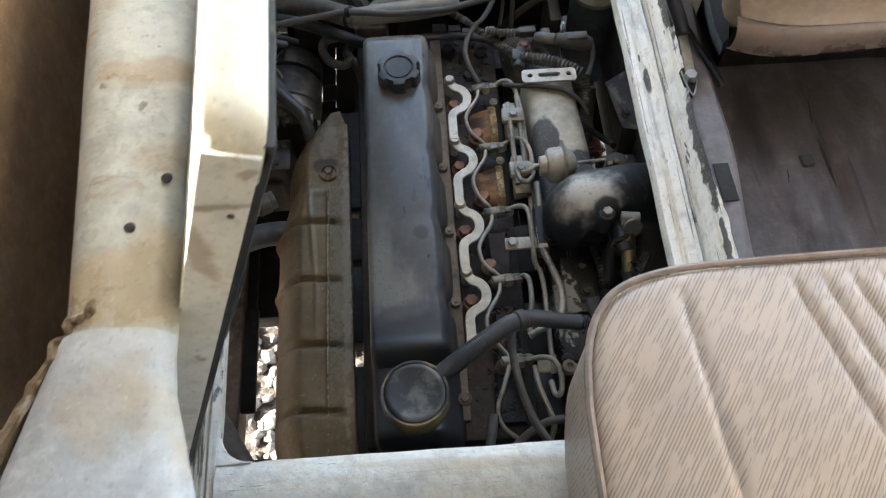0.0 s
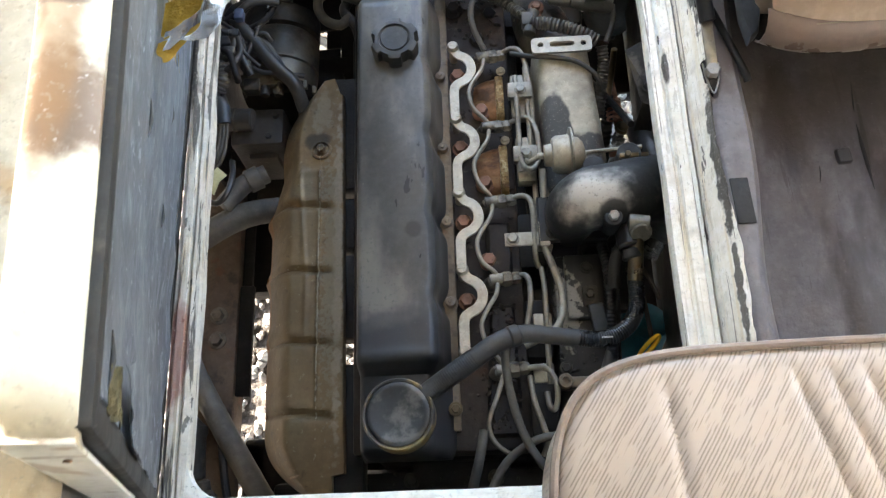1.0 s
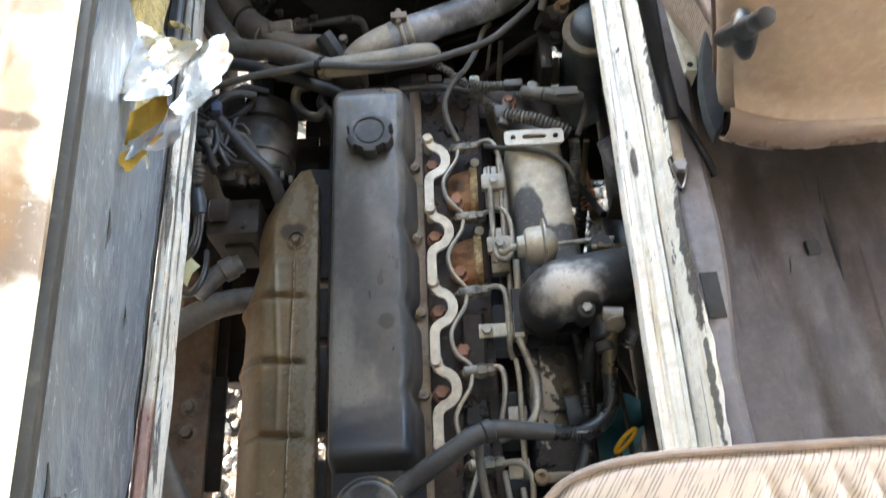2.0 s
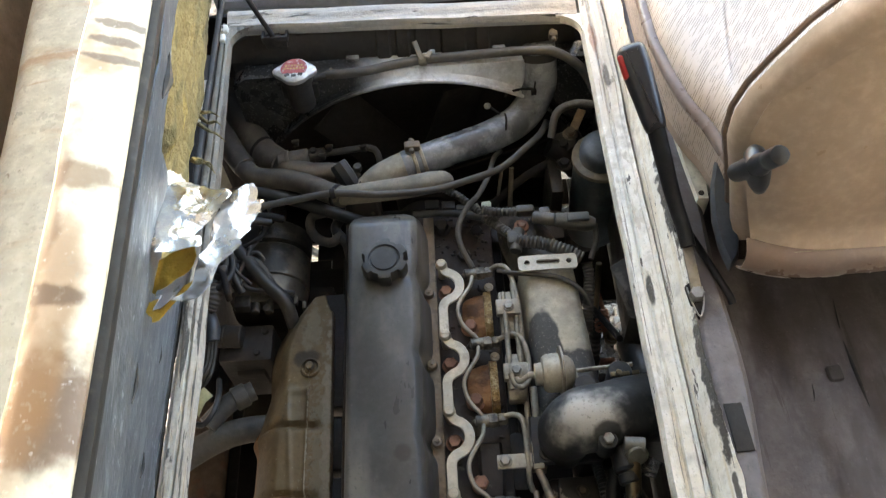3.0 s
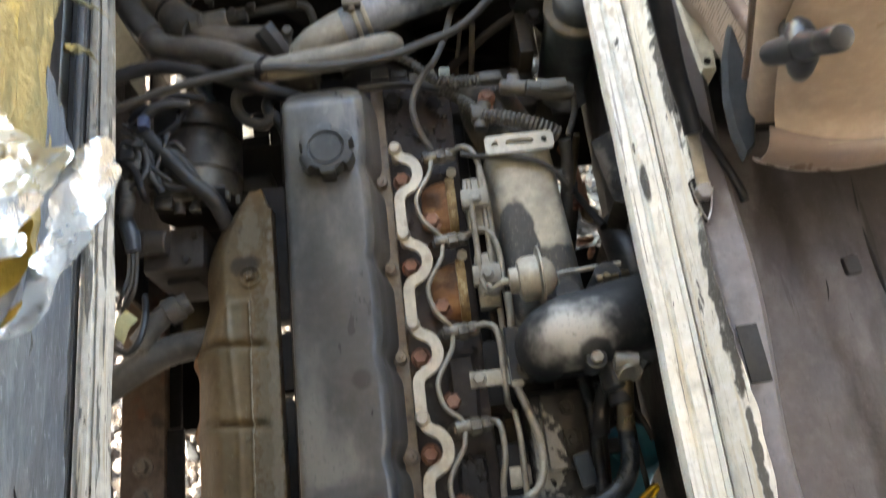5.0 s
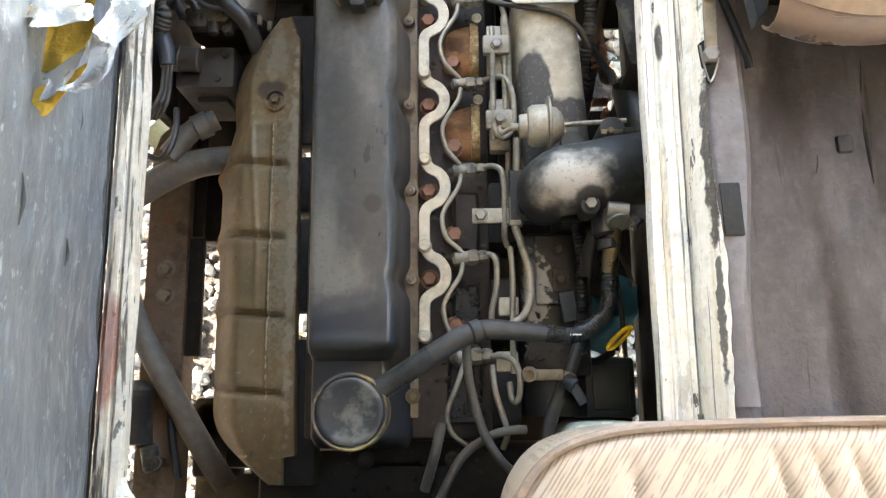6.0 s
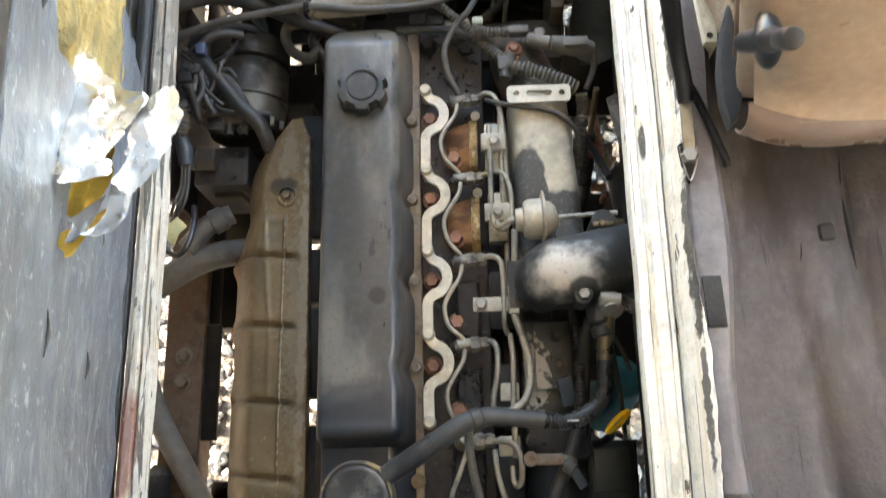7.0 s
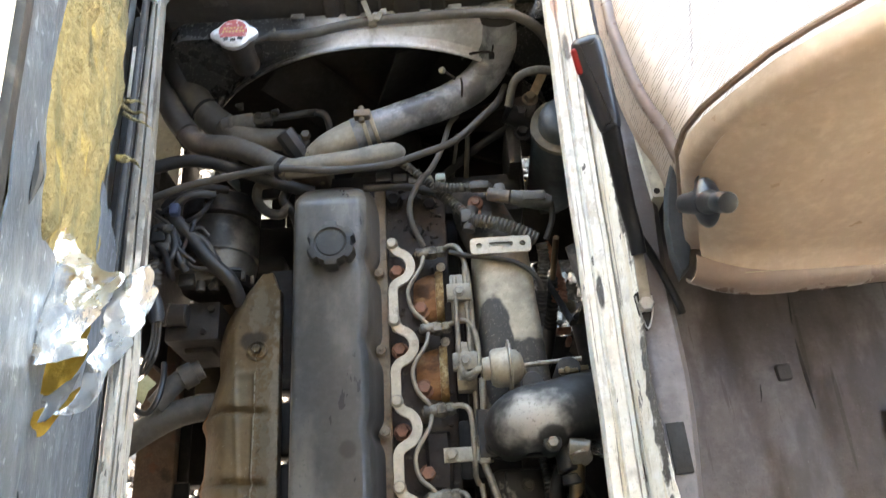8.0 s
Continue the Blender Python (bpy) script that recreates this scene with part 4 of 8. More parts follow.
part("end_hole", rod(lid_at(HIGH - 0.062, LID0 - 0.0018, -0.009), lid_at(HIGH - 0.062, LID0 - 0.0008, -0.009), 0.0018, 0.0002), RUST_MARK, lid)
part("seal", lid_box(HIGH - 0.026, HIGH - 0.010, LID0 + 0.004, LID1 - 0.004, -0.004, 0.005, 0.003), SEAL, lid, "dark rubber seal strip")
part("seal", lid_box(0.006, 0.026, LID0 + 0.004, LID1 - 0.004, -0.004, 0.004, 0.003), SEAL, lid)
part("seal", lid_box(0.02, HIGH - 0.012, LID0 + 0.004, LID0 + 0.020, -0.004, 0.005, 0.003), SEAL, lid)


def crumple(corners, nu, nv, amp, seed):
    """A crumpled foil sheet over four corners."""
    a, b, c, d = (Vector(p) for p in corners)
    nrm = (b - a).cross(d - a).normalized()
    rows = []
    for i in range(nu + 1):
        row = []
        for j in range(nv + 1):
            s, t = i / nu, j / nv
            p = (a * (1 - s) + b * s) * (1 - t) + (d * (1 - s) + c * s) * t
            w1 = noise.voronoi(p * 38 + Vector((seed, 0, 0)))[0]
            h = (w1[1] - w1[0]) * 1.3 + 0.5 * noise.noise(p * 22 + Vector((seed, 0, 0))) + 0.25 * noise.noise(p * 60 + Vector((0, seed, 0)))
            e = 0.004 * noise.noise(p * 45 + Vector((0, 0, seed)))
            row.append(p + nrm * (amp * h) + (b - a).normalized() * e + (d - a).normalized() * e)
        rows.append(row)
    return thick(grid_surface(rows), 0.0006)


def facing():
    """The quilted blue-grey facing sheet, wavy, torn away where the wool shows."""
    v, f, idx = [], [], {}
    us, ys = stepped(0.030, HIGH - 0.026, 66), stepped(LID0 + 0.018, LID1 - 0.01, 130)
    for a, u in enumerate(us):
        for b, y in enumerate(ys):
            w = 0.0045 * noise.noise(Vector((u * 9, y * 6, 1))) + 0.0030 * noise.noise(Vector((u * 30, y * 20, 4))) + 0.0010 * noise.noise(Vector((u * 80, y * 60, 9)))
            idx[a, b] = len(v)
            v.append(lid_at(u, y, 0.003 + w))
    for a in range(len(us) - 1):
        for b in range(len(ys) - 1):
            u, y = us[a], ys[b]
            edge = 0.02 * noise.noise(Vector((u * 14, y * 9, 7)))
            high = 0.43 + 0.055 * min(1, max(0, (y - 0.60) / 0.13)) - 0.03 * max(0, (y - 0.85) / 0.3)
            torn = 0.632 + edge < y < LID1 - 0.05 and (0.0 if y > 0.805 + edge + 0.1 * max(0, 0.12 - u) else 0.215) + 0.5 * edge < u < high + 0.5 * edge
            if not torn:
                f.append((idx[a, b], idx[a + 1, b], idx[a + 1, b + 1], idx[a, b + 1]))
    return thick((v, f), 0.0012)


part("facing_sheet", facing(), LID_FACE, lid, "scuffed blue-grey facing sheet, torn open")
for u, y, h in ((0.429, 0.479, 0.013), (0.266, 0.483, 0.010), (0.240, 0.585, 0.010), (0.505, 0.650, 0.020), (0.536, 0.313, 0.012), (0.423, 0.312, 0.012)):
    part("tear", tube([lid_at(u + 0.003, y - h, 0.005), lid_at(u - 0.002, y, 0.0055), lid_at(u + 0.002, y + h, 0.005)], [0.0003, 0.0013 if h < 0.02 else 0.004, 0.0003], 8, 6), SEAL, lid)
part("torn_patch", crumple((lid_at(0.540, 0.292, 0.006), lid_at(0.535, 0.312, 0.006), lid_at(0.490, 0.318, 0.006), lid_at(0.480, 0.293, 0.006)), 16, 16, 0.003, 2), WOOL_DIRTY, lid, "dirty olive wool in a torn patch")
part("torn_flap", crumple((lid_at(0.500, 0.318, 0.009), lid_at(0.470, 0.326, 0.010), lid_at(0.335, 0.292, 0.007), lid_at(0.430, 0.291, 0.008)), 14, 14, 0.002, 3), LID_FACE, lid)
part("backing_panel", lid_box(0.004, HIGH - 0.01, LID0 + 0.004, LID1 - 0.004, -0.0235, -0.021, 0.001), DARK, lid)


def wool():
    """Matted glass wool where the facing is gone, with loose tufts."""
    rows = []
    for u in stepped(0.150, 0.510, 60):
        row = []
        for y in stepped(0.615, LID1 - 0.02, 90):
            h = 0.004 + 0.010 * noise.noise(Vector((u * 16, y * 7, 3))) + 0.006 * noise.noise(Vector((u * 50, y * 22, 6))) + 0.003 * noise.noise(Vector((u * 120, y * 60, 2)))
            low = 0.150 + 0.035 * min(1, max(0, (0.90 - y) / 0.04)) + 0.018 * noise.noise(Vector((u * 5, y * 22, 8)))
            fade = min(1, (u - low) / 0.02, (0.510 - u) / 0.03, (y - 0.615) / 0.03)
            row.append(lid_at(u, y, -0.018 + max(0, fade) * (0.018 + h)))
        rows.append(row)
    return grid_surface(rows)


part("insulation", wool(), WOOL, lid, "matted yellow glass wool with grey dirt")
rng = random.Random(11)
tufts = []
for _ in range(5):
    y, u = rng.choice((0.90, 0.96)) + rng.uniform(-0.008, 0.008), rng.uniform(0.08, 0.12)
    a = Vector(lid_at(u, y, 0.0))
    pts = [a]
    for k in range(3):
        pts.append(pts[-1] + Vector((rng.uniform(0.004, 0.011), rng.uniform(-0.006, 0.006), rng.uniform(-0.010, 0.001))))
    tufts.append(tube([tuple(p) for p in pts], [0.0030, 0.0022, 0.0014, 0.0003], 6, 6))
part("wool_tuft", join(*tufts), WOOL, lid)
tagged(lid.children[-1], kind="stuff")


def crumple_strip(edges, nv, amp, seed, fold=1.0):
    """A crumpled sheet between two edges, given as pairs of places along it."""
    a, b = smooth_path([p for p, q in edges], 12), smooth_path([q for p, q in edges], 12)
    rows = []
    for p, q in zip(a, b):
        side = (q - p).normalized()
        row = []
        for k in range(nv + 1):
            t = k / nv
            e = p.lerp(q, t)
            rim = min(1.0, 6 * t, 6 * (1 - t))
            s1 = Vector((seed * 1.7, seed, 0))
            h = 1.6 * (0.28 - abs(noise.noise(e * 26 + s1))) + 0.4 * (0.25 - abs(noise.noise(e * 60 + s1))) + 0.03 * noise.noise(e * 140 + s1)
            jag = 0.005 * noise.noise(e * 60 - s1) + 0.004 * noise.noise(e * 140 + s1)
            row.append(e + Vector((0.45, 0.0, 0.89)) * (amp * h * fold) + side * jag * (1.0 if rim < 1 else 0.4) + Vector((0, 1, 0)) * (0.5 * jag))
        back = [e - Vector((0.00022, 0, 0.00045)) for e in row[::-1]]
        rows.append(row + back + row[:1])
    v, f = grid_surface(rows)
    n = len(rows[0])
    return v, f + [tuple(range(n - 1))[::-1], tuple(range(len(v) - n, len(v) - 1))]


foil = part("foil", crumple_strip([((-0.178, 0.673, 1.254), (-0.175, 0.684, 1.230)), ((-0.167, 0.635, 1.270), (-0.138, 0.640, 1.262)), ((-0.157, 0.602, 1.285), (-0.110, 0.621, 1.274)), ((-0.149, 0.579, 1.295), (-0.122, 0.591, 1.285)), ((-0.144, 0.560, 1.301), (-0.122, 0.563, 1.296))], 40, 0.009, 1), FOIL, lid, "crumpled bright aluminium foil", 24)
part("foil_flap", crumple_strip([((-0.110, 0.622, 1.274), (-0.096, 0.628, 1.276)), ((-0.114, 0.609, 1.276), (-0.089, 0.615, 1.274)), ((-0.118, 0.595, 1.278), (-0.093, 0.593, 1.276)), ((-0.121, 0.577, 1.280), (-0.103, 0.572, 1.279)), ((-0.125, 0.551, 1.283), (-0.116, 0.543, 1.282)), ((-0.136, 0.535, 1.286), (-0.130, 0.533, 1.285))], 22, 0.008, 4), FOIL, foil, "foil flap curling out over the bay", 24)
part("foil_tongue", crumple_strip([((-0.152, 0.549, 1.272), (-0.128, 0.560, 1.280)), ((-0.150, 0.541, 1.276), (-0.130, 0.548, 1.282)), ((-0.147, 0.534, 1.280), (-0.136, 0.537, 1.284))], 14, 0.006, 7), FOIL, foil, "", 24)
part("foam_scrap", crumple_strip([((-0.163, 0.577, 1.262), (-0.132, 0.600, 1.262)), ((-0.161, 0.563, 1.262), (-0.134, 0.576, 1.262)), ((-0.158, 0.549, 1.264), (-0.145, 0.553, 1.264))], 18, 0.004, 6), FOAM, lid, "torn orange-yellow foam scrap")
part("foam_scrap", crumple_strip([((-0.155, 0.538, 1.276), (-0.127, 0.553, 1.276)), ((-0.154, 0.529, 1.277), (-0.136, 0.538, 1.277)), ((-0.151, 0.521, 1.278), (-0.144, 0.526, 1.278))], 16, 0.003, 8), FOAM, lid, "torn orange-yellow foam scrap")
# the prop rod and its socket
prop = thing("prop_rod", (-0.205, 1.222, 0.85), "thin dark prop rod holding the engine cover", "prop rod")
part("rod", tube([(-0.214, 1.240, 0.850), (-0.219, 1.242, 0.866), (-0.250, 1.246, 0.97), (-0.285, 1.252, 1.09)], 0.0040, 10), DARK, prop)
part("socket", join(box(-0.230, -0.196, 1.236, 1.240, 0.835, 0.858, 0.0015), box(-0.233, -0.229, 1.236, 1.262, 0.846, 0.858, 0.0015), box(-0.197, -0.193, 1.236, 1.262, 0.846, 0.858, 0.0015), rod((-0.214, 1.246, 0.836), (-0.214, 1.246, 0.852), 0.009)), GREY_DARK, prop)

# ---------------------------------------------------------------- painted body panel behind the cover
def body_panel(y0, y1, n, lift=0.0):
    rows = []
    for i, y in enumerate(stepped(y0, y1, n)):
        w = 0.004 * noise.noise(Vector((y * 7, 2, 1)))
        left = -0.244 - 0.085 * max(0, y - 0.268) - 0.25 * max(0, 0.268 - y) + w
        right = -0.1765 + 0.26 * max(0, 0.234 - y)
        top = 1.300 + w * 0.5 + lift
        rows.append([(right - 0.125, y, 0.98), (right - 0.024, y, top - 0.055)]
                    + [(right - 0.02 + 0.02 * math.cos(radians(a)), y, top - 0.02 + 0.02 * math.sin(radians(a))) for a in (10, 35, 60, 85)]
                    + [(right * 0.5 + left * 0.5, y, top + 0.002)] + [(left + 0.03 - 0.03 * math.cos(radians(a)), y, top - 0.03 + 0.03 * math.sin(radians(a))) for a in (85, 65, 45, 25, 5)]
                    + [(left - 0.030, y, 1.12), (left - 0.085, y, 0.98)])
    return thick(grid_surface(rows), 0.0015)


pillar = thing("door_pillar_panel", (-0.24, 0.7, 0.873), "rust-stained pale painted steel panel behind the cover", "body panel", kind="structure")
part("panel", body_panel(0.225, 1.40, 56), PALE, pillar)
part("lower_panel", body_panel(-0.15, 0.258, 30, 0.0022), PALE_BLUE, pillar, "bluish white primed panel with a torn seam")
for p in ((-0.187, 0.355, 1.2995), (-0.205, 0.321, 1.301)):
    part("screw_hole", lathe(p, (p[0], p[1], 2), [(0, 0.0032), (0.001, 0.0035), (0.0015, 0.002)], 12), DARK, pillar)
sr = random.Random(17)
seam = [Vector(p) + Vector((sr.uniform(-0.0025, 0.0025), sr.uniform(-0.0025, 0.0025), sr.uniform(-0.001, 0.0015))) for p in smooth_path([(-0.219, 0.272, 1.299), (-0.236, 0.261, 1.293), (-0.258, 0.218, 1.286), (-0.284, 0.150, 1.282), (-0.322, 0.05, 1.28)], 8)]
part("torn_seam", tube([tuple(p) for p in seam], [sr.uniform(0.0018, 0.0048) for p in seam], 7, 3), mat("ragged_brown_tear", (0.17, 0.125, 0.085), 0.85, layers=(((0.42, 0.40, 0.36), 70, 0.52, 0.62, (1, 1, 1), 0.8),), bump=(120, 0.8, 0.003)), pillar, "ragged brown seam of torn paint")
# door trim; its unseen upper part is added to keep sun off the panel
structure("door_card", box(-0.40, -0.37, -0.3, 1.425, 0.875, 1.45, 0.01), TRIM, "brown-beige door trim beside the pillar", "door trim")

# ---------------------------------------------------------------- chassis
chassis = thing("chassis_rail", (-0.365, 0.7, 0.445), "rusty brown steel chassis rail with two bolts", "chassis", kind="structure")
part("rail", box(-0.396, -0.335, -0.6, 0.90, 0.445, 0.50, 0.005), CHASSIS, chassis)
for y in (0.582, 0.543):
    part("bolt", hexbolt((-0.364, y, 0.500), 0.0095, 0.012, 0.014), COVER_BOLT, chassis)
chassis2 = thing("chassis_rail", (0.40, 0.7, 0.33), "dark steel chassis rail under the floor", "chassis", kind="structure")
part("rail", box(0.34, 0.41, -0.6, 1.9, 0.34, 0.50, 0.005), DARK, chassis2)
cross = thing("crossmember", (0, 1.02, 0.33), "dark steel crossmember under the engine", "chassis", kind="structure")
part("beam", box(-0.334, 0.240, 0.98, 1.09, 0.34, 0.42, 0.006), DARK, cross)
part("beam", box(-0.334, 0.339, 0.20, 0.29, 0.34, 0.42, 0.006), DARK, cross)
# black sheets added to keep bright gravel out of the bay's dark gaps
bay_blanks = thing("splash_tray", (0, 0.8, 0.33), "black sheets added under the engine to stand in for the bay's darkness", "tray", kind="structure")
part("tray", box(-0.40, -0.15, 0.79, 0.90, 0.40, 0.408, 0.001), DARK, bay_blanks)
part("inner_wing", box(-0.368, -0.360, 0.80, 1.075, 0.41, 0.84, 0.001), DARK, bay_blanks)
part("inner_wing", box(-0.368, -0.360, 1.222, 1.31, 0.41, 0.84, 0.001), DARK, bay_blanks)
part("inner_wing", box(-0.368, -0.360, 1.077, 1.118, 0.60, 0.84, 0.001), DARK, bay_blanks)
part("inner_wing", box(-0.368, -0.360, 1.120, 1.220, 0.66, 0.84, 0.001), DARK, bay_blanks)
part("wing_ledge", box(-0.470, -0.370, 1.090, 1.340, 0.494, 0.500, 0.002), CREAM_STEEL, bay_blanks, "cream painted wing ledge in the sun")
part("inner_wing", box(-0.366, -0.361, 1.077, 1.128, 0.41, 0.598, 0.001), DARK, bay_blanks)
part("inner_wing", box(-0.366, -0.361, 1.130, 1.220, 0.41, 0.492, 0.001), DARK, bay_blanks)
part("tray", box(-0.334, -0.13, 0.902, 0.978, 0.40, 0.408, 0.001), DARK, bay_blanks)
part("tray", box(-0.16, -0.11, 0.295, 0.42, 0.40, 0.408, 0.001), DARK, bay_blanks)
part("tray", box(-0.258, -0.196, 1.095, 1.114, 0.40, 0.408, 0.001), DARK, bay_blanks)
part("tray", box(-0.222, -0.194, 1.116, 1.154, 0.40, 0.408, 0.001), DARK, bay_blanks)
part("tray", box(-0.1945, 0.240, 1.095, 1.30, 0.40, 0.408, 0.001), DARK, bay_blanks)
part("tray", box(-0.334, -0.196, 1.156, 1.30, 0.40, 0.408, 0.001), DARK, bay_blanks)
part("tray", box(-0.334, -0.262, 1.095, 1.155, 0.40, 0.408, 0.001), DARK, bay_blanks)
part("tray", box(0.116, 0.325, 0.295, 0.45, 0.36, 0.368, 0.001), DARK, bay_blanks)
part("tray", box(0.116, 0.225, 0.452, 0.975, 0.36, 0.368, 0.001), DARK, bay_blanks)
part("tray", box(0.227, 0.336, 0.565, 0.865, 0.36, 0.368, 0.001), DARK, bay_blanks)
part("tray", box(0.242, 0.336, 1.012, 1.158, 0.36, 0.368, 0.001), DARK, bay_blanks)
part("tray", box(0.242, 0.254, 1.160, 1.300, 0.36, 0.368, 0.001), DARK, bay_blanks)
part("tray", box(0.280, 0.336, 1.160, 1.300, 0.36, 0.368, 0.001), DARK, bay_blanks)
part("tray", box(0.2555, 0.2785, 1.160, 1.192, 0.36, 0.368, 0.001), DARK, bay_blanks)
part("tray", box(0.2555, 0.2785, 1.236, 1.300, 0.36, 0.368, 0.001), DARK, bay_blanks)
mount = thing("engine_mount", (-0.30, 0.68, 0.40), "black engine mount beside the chassis rail", "engine mount", kind="structure")
part("bracket", box(-0.334, -0.255, 0.632, 0.775, 0.405, 0.450, 0.006), DARK, mount)
part("bracket", box(-0.334, -0.262, 0.285, 0.395, 0.405, 0.440, 0.006), DARK, mount)
part("web", box(-0.3345, -0.312, 0.457, 0.630, 0.485, 0.495, 0.002), BLACK, mount)
part("web", box(-0.3345, -0.318, 0.633, 0.80, 0.475, 0.485, 0.002), BLACK, mount)
# ---------------------------------------------------------------- the engine
engine = thing("engine", (-0.03, 0.66, 0.42), "grimy four-cylinder diesel engine with a dusty dark rocker cover", "engine")
part("block", join(box(-0.105, 0.115, 0.34, 1.00, 0.42, 0.612, 0.008), box(-0.06, 0.07, 0.30, 0.36, 0.43, 0.60, 0.01)), DARK, engine)
part("cylinder_head", box(-0.128, 0.098, 0.345, 1.02, 0.613, 0.668, 0.006), HEAD, engine, "rusty oily cylinder head")
part("head_rail", box(-0.006, 0.010, 0.37, 1.015, 0.6685, 0.678, 0.002), HEAD_EDGE, engine)


def rocker_cover():
    pockets = (0.870, 0.753, 0.641, 0.530)
    rows = []
    ys = [0.336, 0.338, 0.343] + stepped(0.35, 0.97, 124) + [0.978, 0.986, 0.993, 0.999, 1.004, 1.006]
    for y in ys:
        sc = sum(math.exp(-((y - p) / 0.0135) ** 2) for p in pockets) if y > 0.45 else 0
        e = min(1.0, max(0.0, (y - 0.436) / 0.012))
        e = e * e * (3 - 2 * e)
        top = 0.714 + 0.031 * e
        top += 0.0022 * math.exp(-((y - 0.4565) / 0.004) ** 2)
        end = max(0.0, (y - 0.955) / 0.051)
        top -= 0.050 * end ** 1.6
        near = max(0.0, 1 - (y - 0.336) / 0.012)
        top -= 0.03 * near ** 2
        sh = 0.014 * end ** 2 + 0.006 * near
        low = 0.668
        xl, xr = -0.114 + sh, 0.000 - sh - 0.0095 * sc
        rx = -0.0125 - 0.0040 * sc - sh - 0.008 * (1 - e)
        dome = 0.0012
        rows.append([(xl - 0.003, y, low), (xl - 0.003, y, low + 0.008), (xl, y, low + 0.011), (xl + 0.001, y, top - 0.014), (xl + 0.002, y, top - 0.006), (xl + 0.0050, y, top - 0.0014), (xl + 0.010, y, top),
                     (xl + 0.05, y, top + dome), (rx - 0.0105, y, top + 0.0001), (rx - 0.0090, y, top - 0.0006), (rx - 0.0012, y, top - 0.0054), (rx + 0.0003, y, top - 0.0085), (rx * 0.5 + xr * 0.5 - 0.0015, y, (top + low) / 2 + 0.004),
                     (xr - 0.002, y, low + 0.014), (xr + 0.001, y, low + 0.009), (xr + 0.003, y, low)])
    v, f = grid_surface(rows)
    n = len(rows[0])
    f.append(tuple(range(n)))
    f.append(tuple(range(len(v) - n, len(v)))[::-1])
    return v, f


cover = part("rocker_cover", rocker_cover(), COVER, engine, "dusty dark grey rocker cover with an oil stain", 55)


def oil_cap(c, r=0.0335, lobes=6):
    """A six-lobed screw cap with a dished middle."""
    def ring(scale, z, lob):
        out = []
        for k in range(96):
            a = 2 * math.pi * k / 96
            w = min(1.0, max(0.0, (math.cos(lobes * a) + 0.05) * 2.6))
            rr = (r - 0.0062 * w * lob) * scale
            out.append((c[0] + rr * math.cos(a), c[1] + rr * math.sin(a), z))
        return out
    z = c[2]
    rows = [ring(0.96, z - 0.030, 1), ring(1, z - 0.022, 1), ring(1, z - 0.004, 1), ring(0.96, z - 0.0008, 1), ring(0.90, z, 0.6), ring(0.70, z, 0), ring(0.66, z, 0), ring(0.63, z - 0.0025, 0), ring(0.57, z - 0.003, 0), ring(0.54, z - 0.001, 0)]
    v = [p for row in rows for p in row]
    n = 96
    f = [(i * n + k, i * n + (k + 1) % n, (i + 1) * n + (k + 1) % n, (i + 1) * n + k) for i in range(len(rows) - 1) for k in range(n)]
    f += [tuple(range(n))[::-1], tuple(range(len(v) - n, len(v)))]
    return v, f


part("oil_filler_cap", oil_cap((-0.058, 0.884, 0.768)), CAP_DUSTY, cover, "dusty black lobed oil filler cap")
breather = part("breather_cap", lathe((-0.058, 0.378, 0.712), (-0.058, 0.378, 1), [(0, 0.030), (0.030, 0.030), (0.036, 0.038), (0.040, 0.0415), (0.066, 0.0415), (0.0695, 0.0408), (0.071, 0.0395), (0.0705, 0.0375), (0.066, 0.0365)], 48), CAP_RIM, cover, "round breather cap with a yellowed rim")
part("cap_top", lathe((-0.058, 0.378, 0.780), (-0.058, 0.378, 1), [(0, 0.0358), (0.0035, 0.0358), (0.0048, 0.034), (0.0050, 0.030), (0.0038, 0.028), (0.0038, 0.004)], 48), CAP_TOP, breather, "worn dusty black cap top")
for x, y in ((-0.001, 0.871), (-0.001, 0.757), (0.001, 0.646), (0.002, 0.534)):
    part("cover_bolt", join(lathe((x, y, 0.676), (x, y, 1), [(0, 0.0100), (0.002, 0.0100), (0.0025, 0.0070), (0.010, 0.0070), (0.0115, 0.006)], 18), rod((x, y, 0.687), (x, y, 0.690), 0.003)), COVER_BOLT, cover)
part("cover_bolt", hexbolt((0.004, 0.395, 0.690), 0.006, 0.006, 0.009), BRASS, cover)

part("timing_case", join(box(-0.11, 0.10, 1.002, 1.06, 0.42, 0.640, 0.012), lathe((0.0, 1.06, 0.56), (0.0, 1.10, 0.56), [(0, 0.05), (0.01, 0.055), (0.03, 0.055), (0.035, 0.04)], 28)), DARK, engine, "dark timing case")
part("front_pulley", lathe((0.05, 1.062, 0.50), (0.05, 1.09, 0.50), [(0, 0.06), (0.008, 0.066), (0.012, 0.058), (0.018, 0.066), (0.025, 0.06)], 32), DARK, engine)
part("water_outlet", box(0.085, 0.22, 0.985, 1.055, 0.52, 0.630, 0.012), PUMP_BROWN, engine)
# ---- head bolts and the glow plug strip
for y in (0.871, 0.756, 0.645, 0.535):
    part("head_bolt", hexbolt((0.024, y, 0.678), 0.0096, 0.012, 0.0118), BOLT_RUST, engine)
for y in (0.814, 0.702, 0.590, 0.478):
    part("head_bolt", hexbolt((0.055, y, 0.674), 0.0096, 0.014, 0.013), BOLT_RUST, engine)
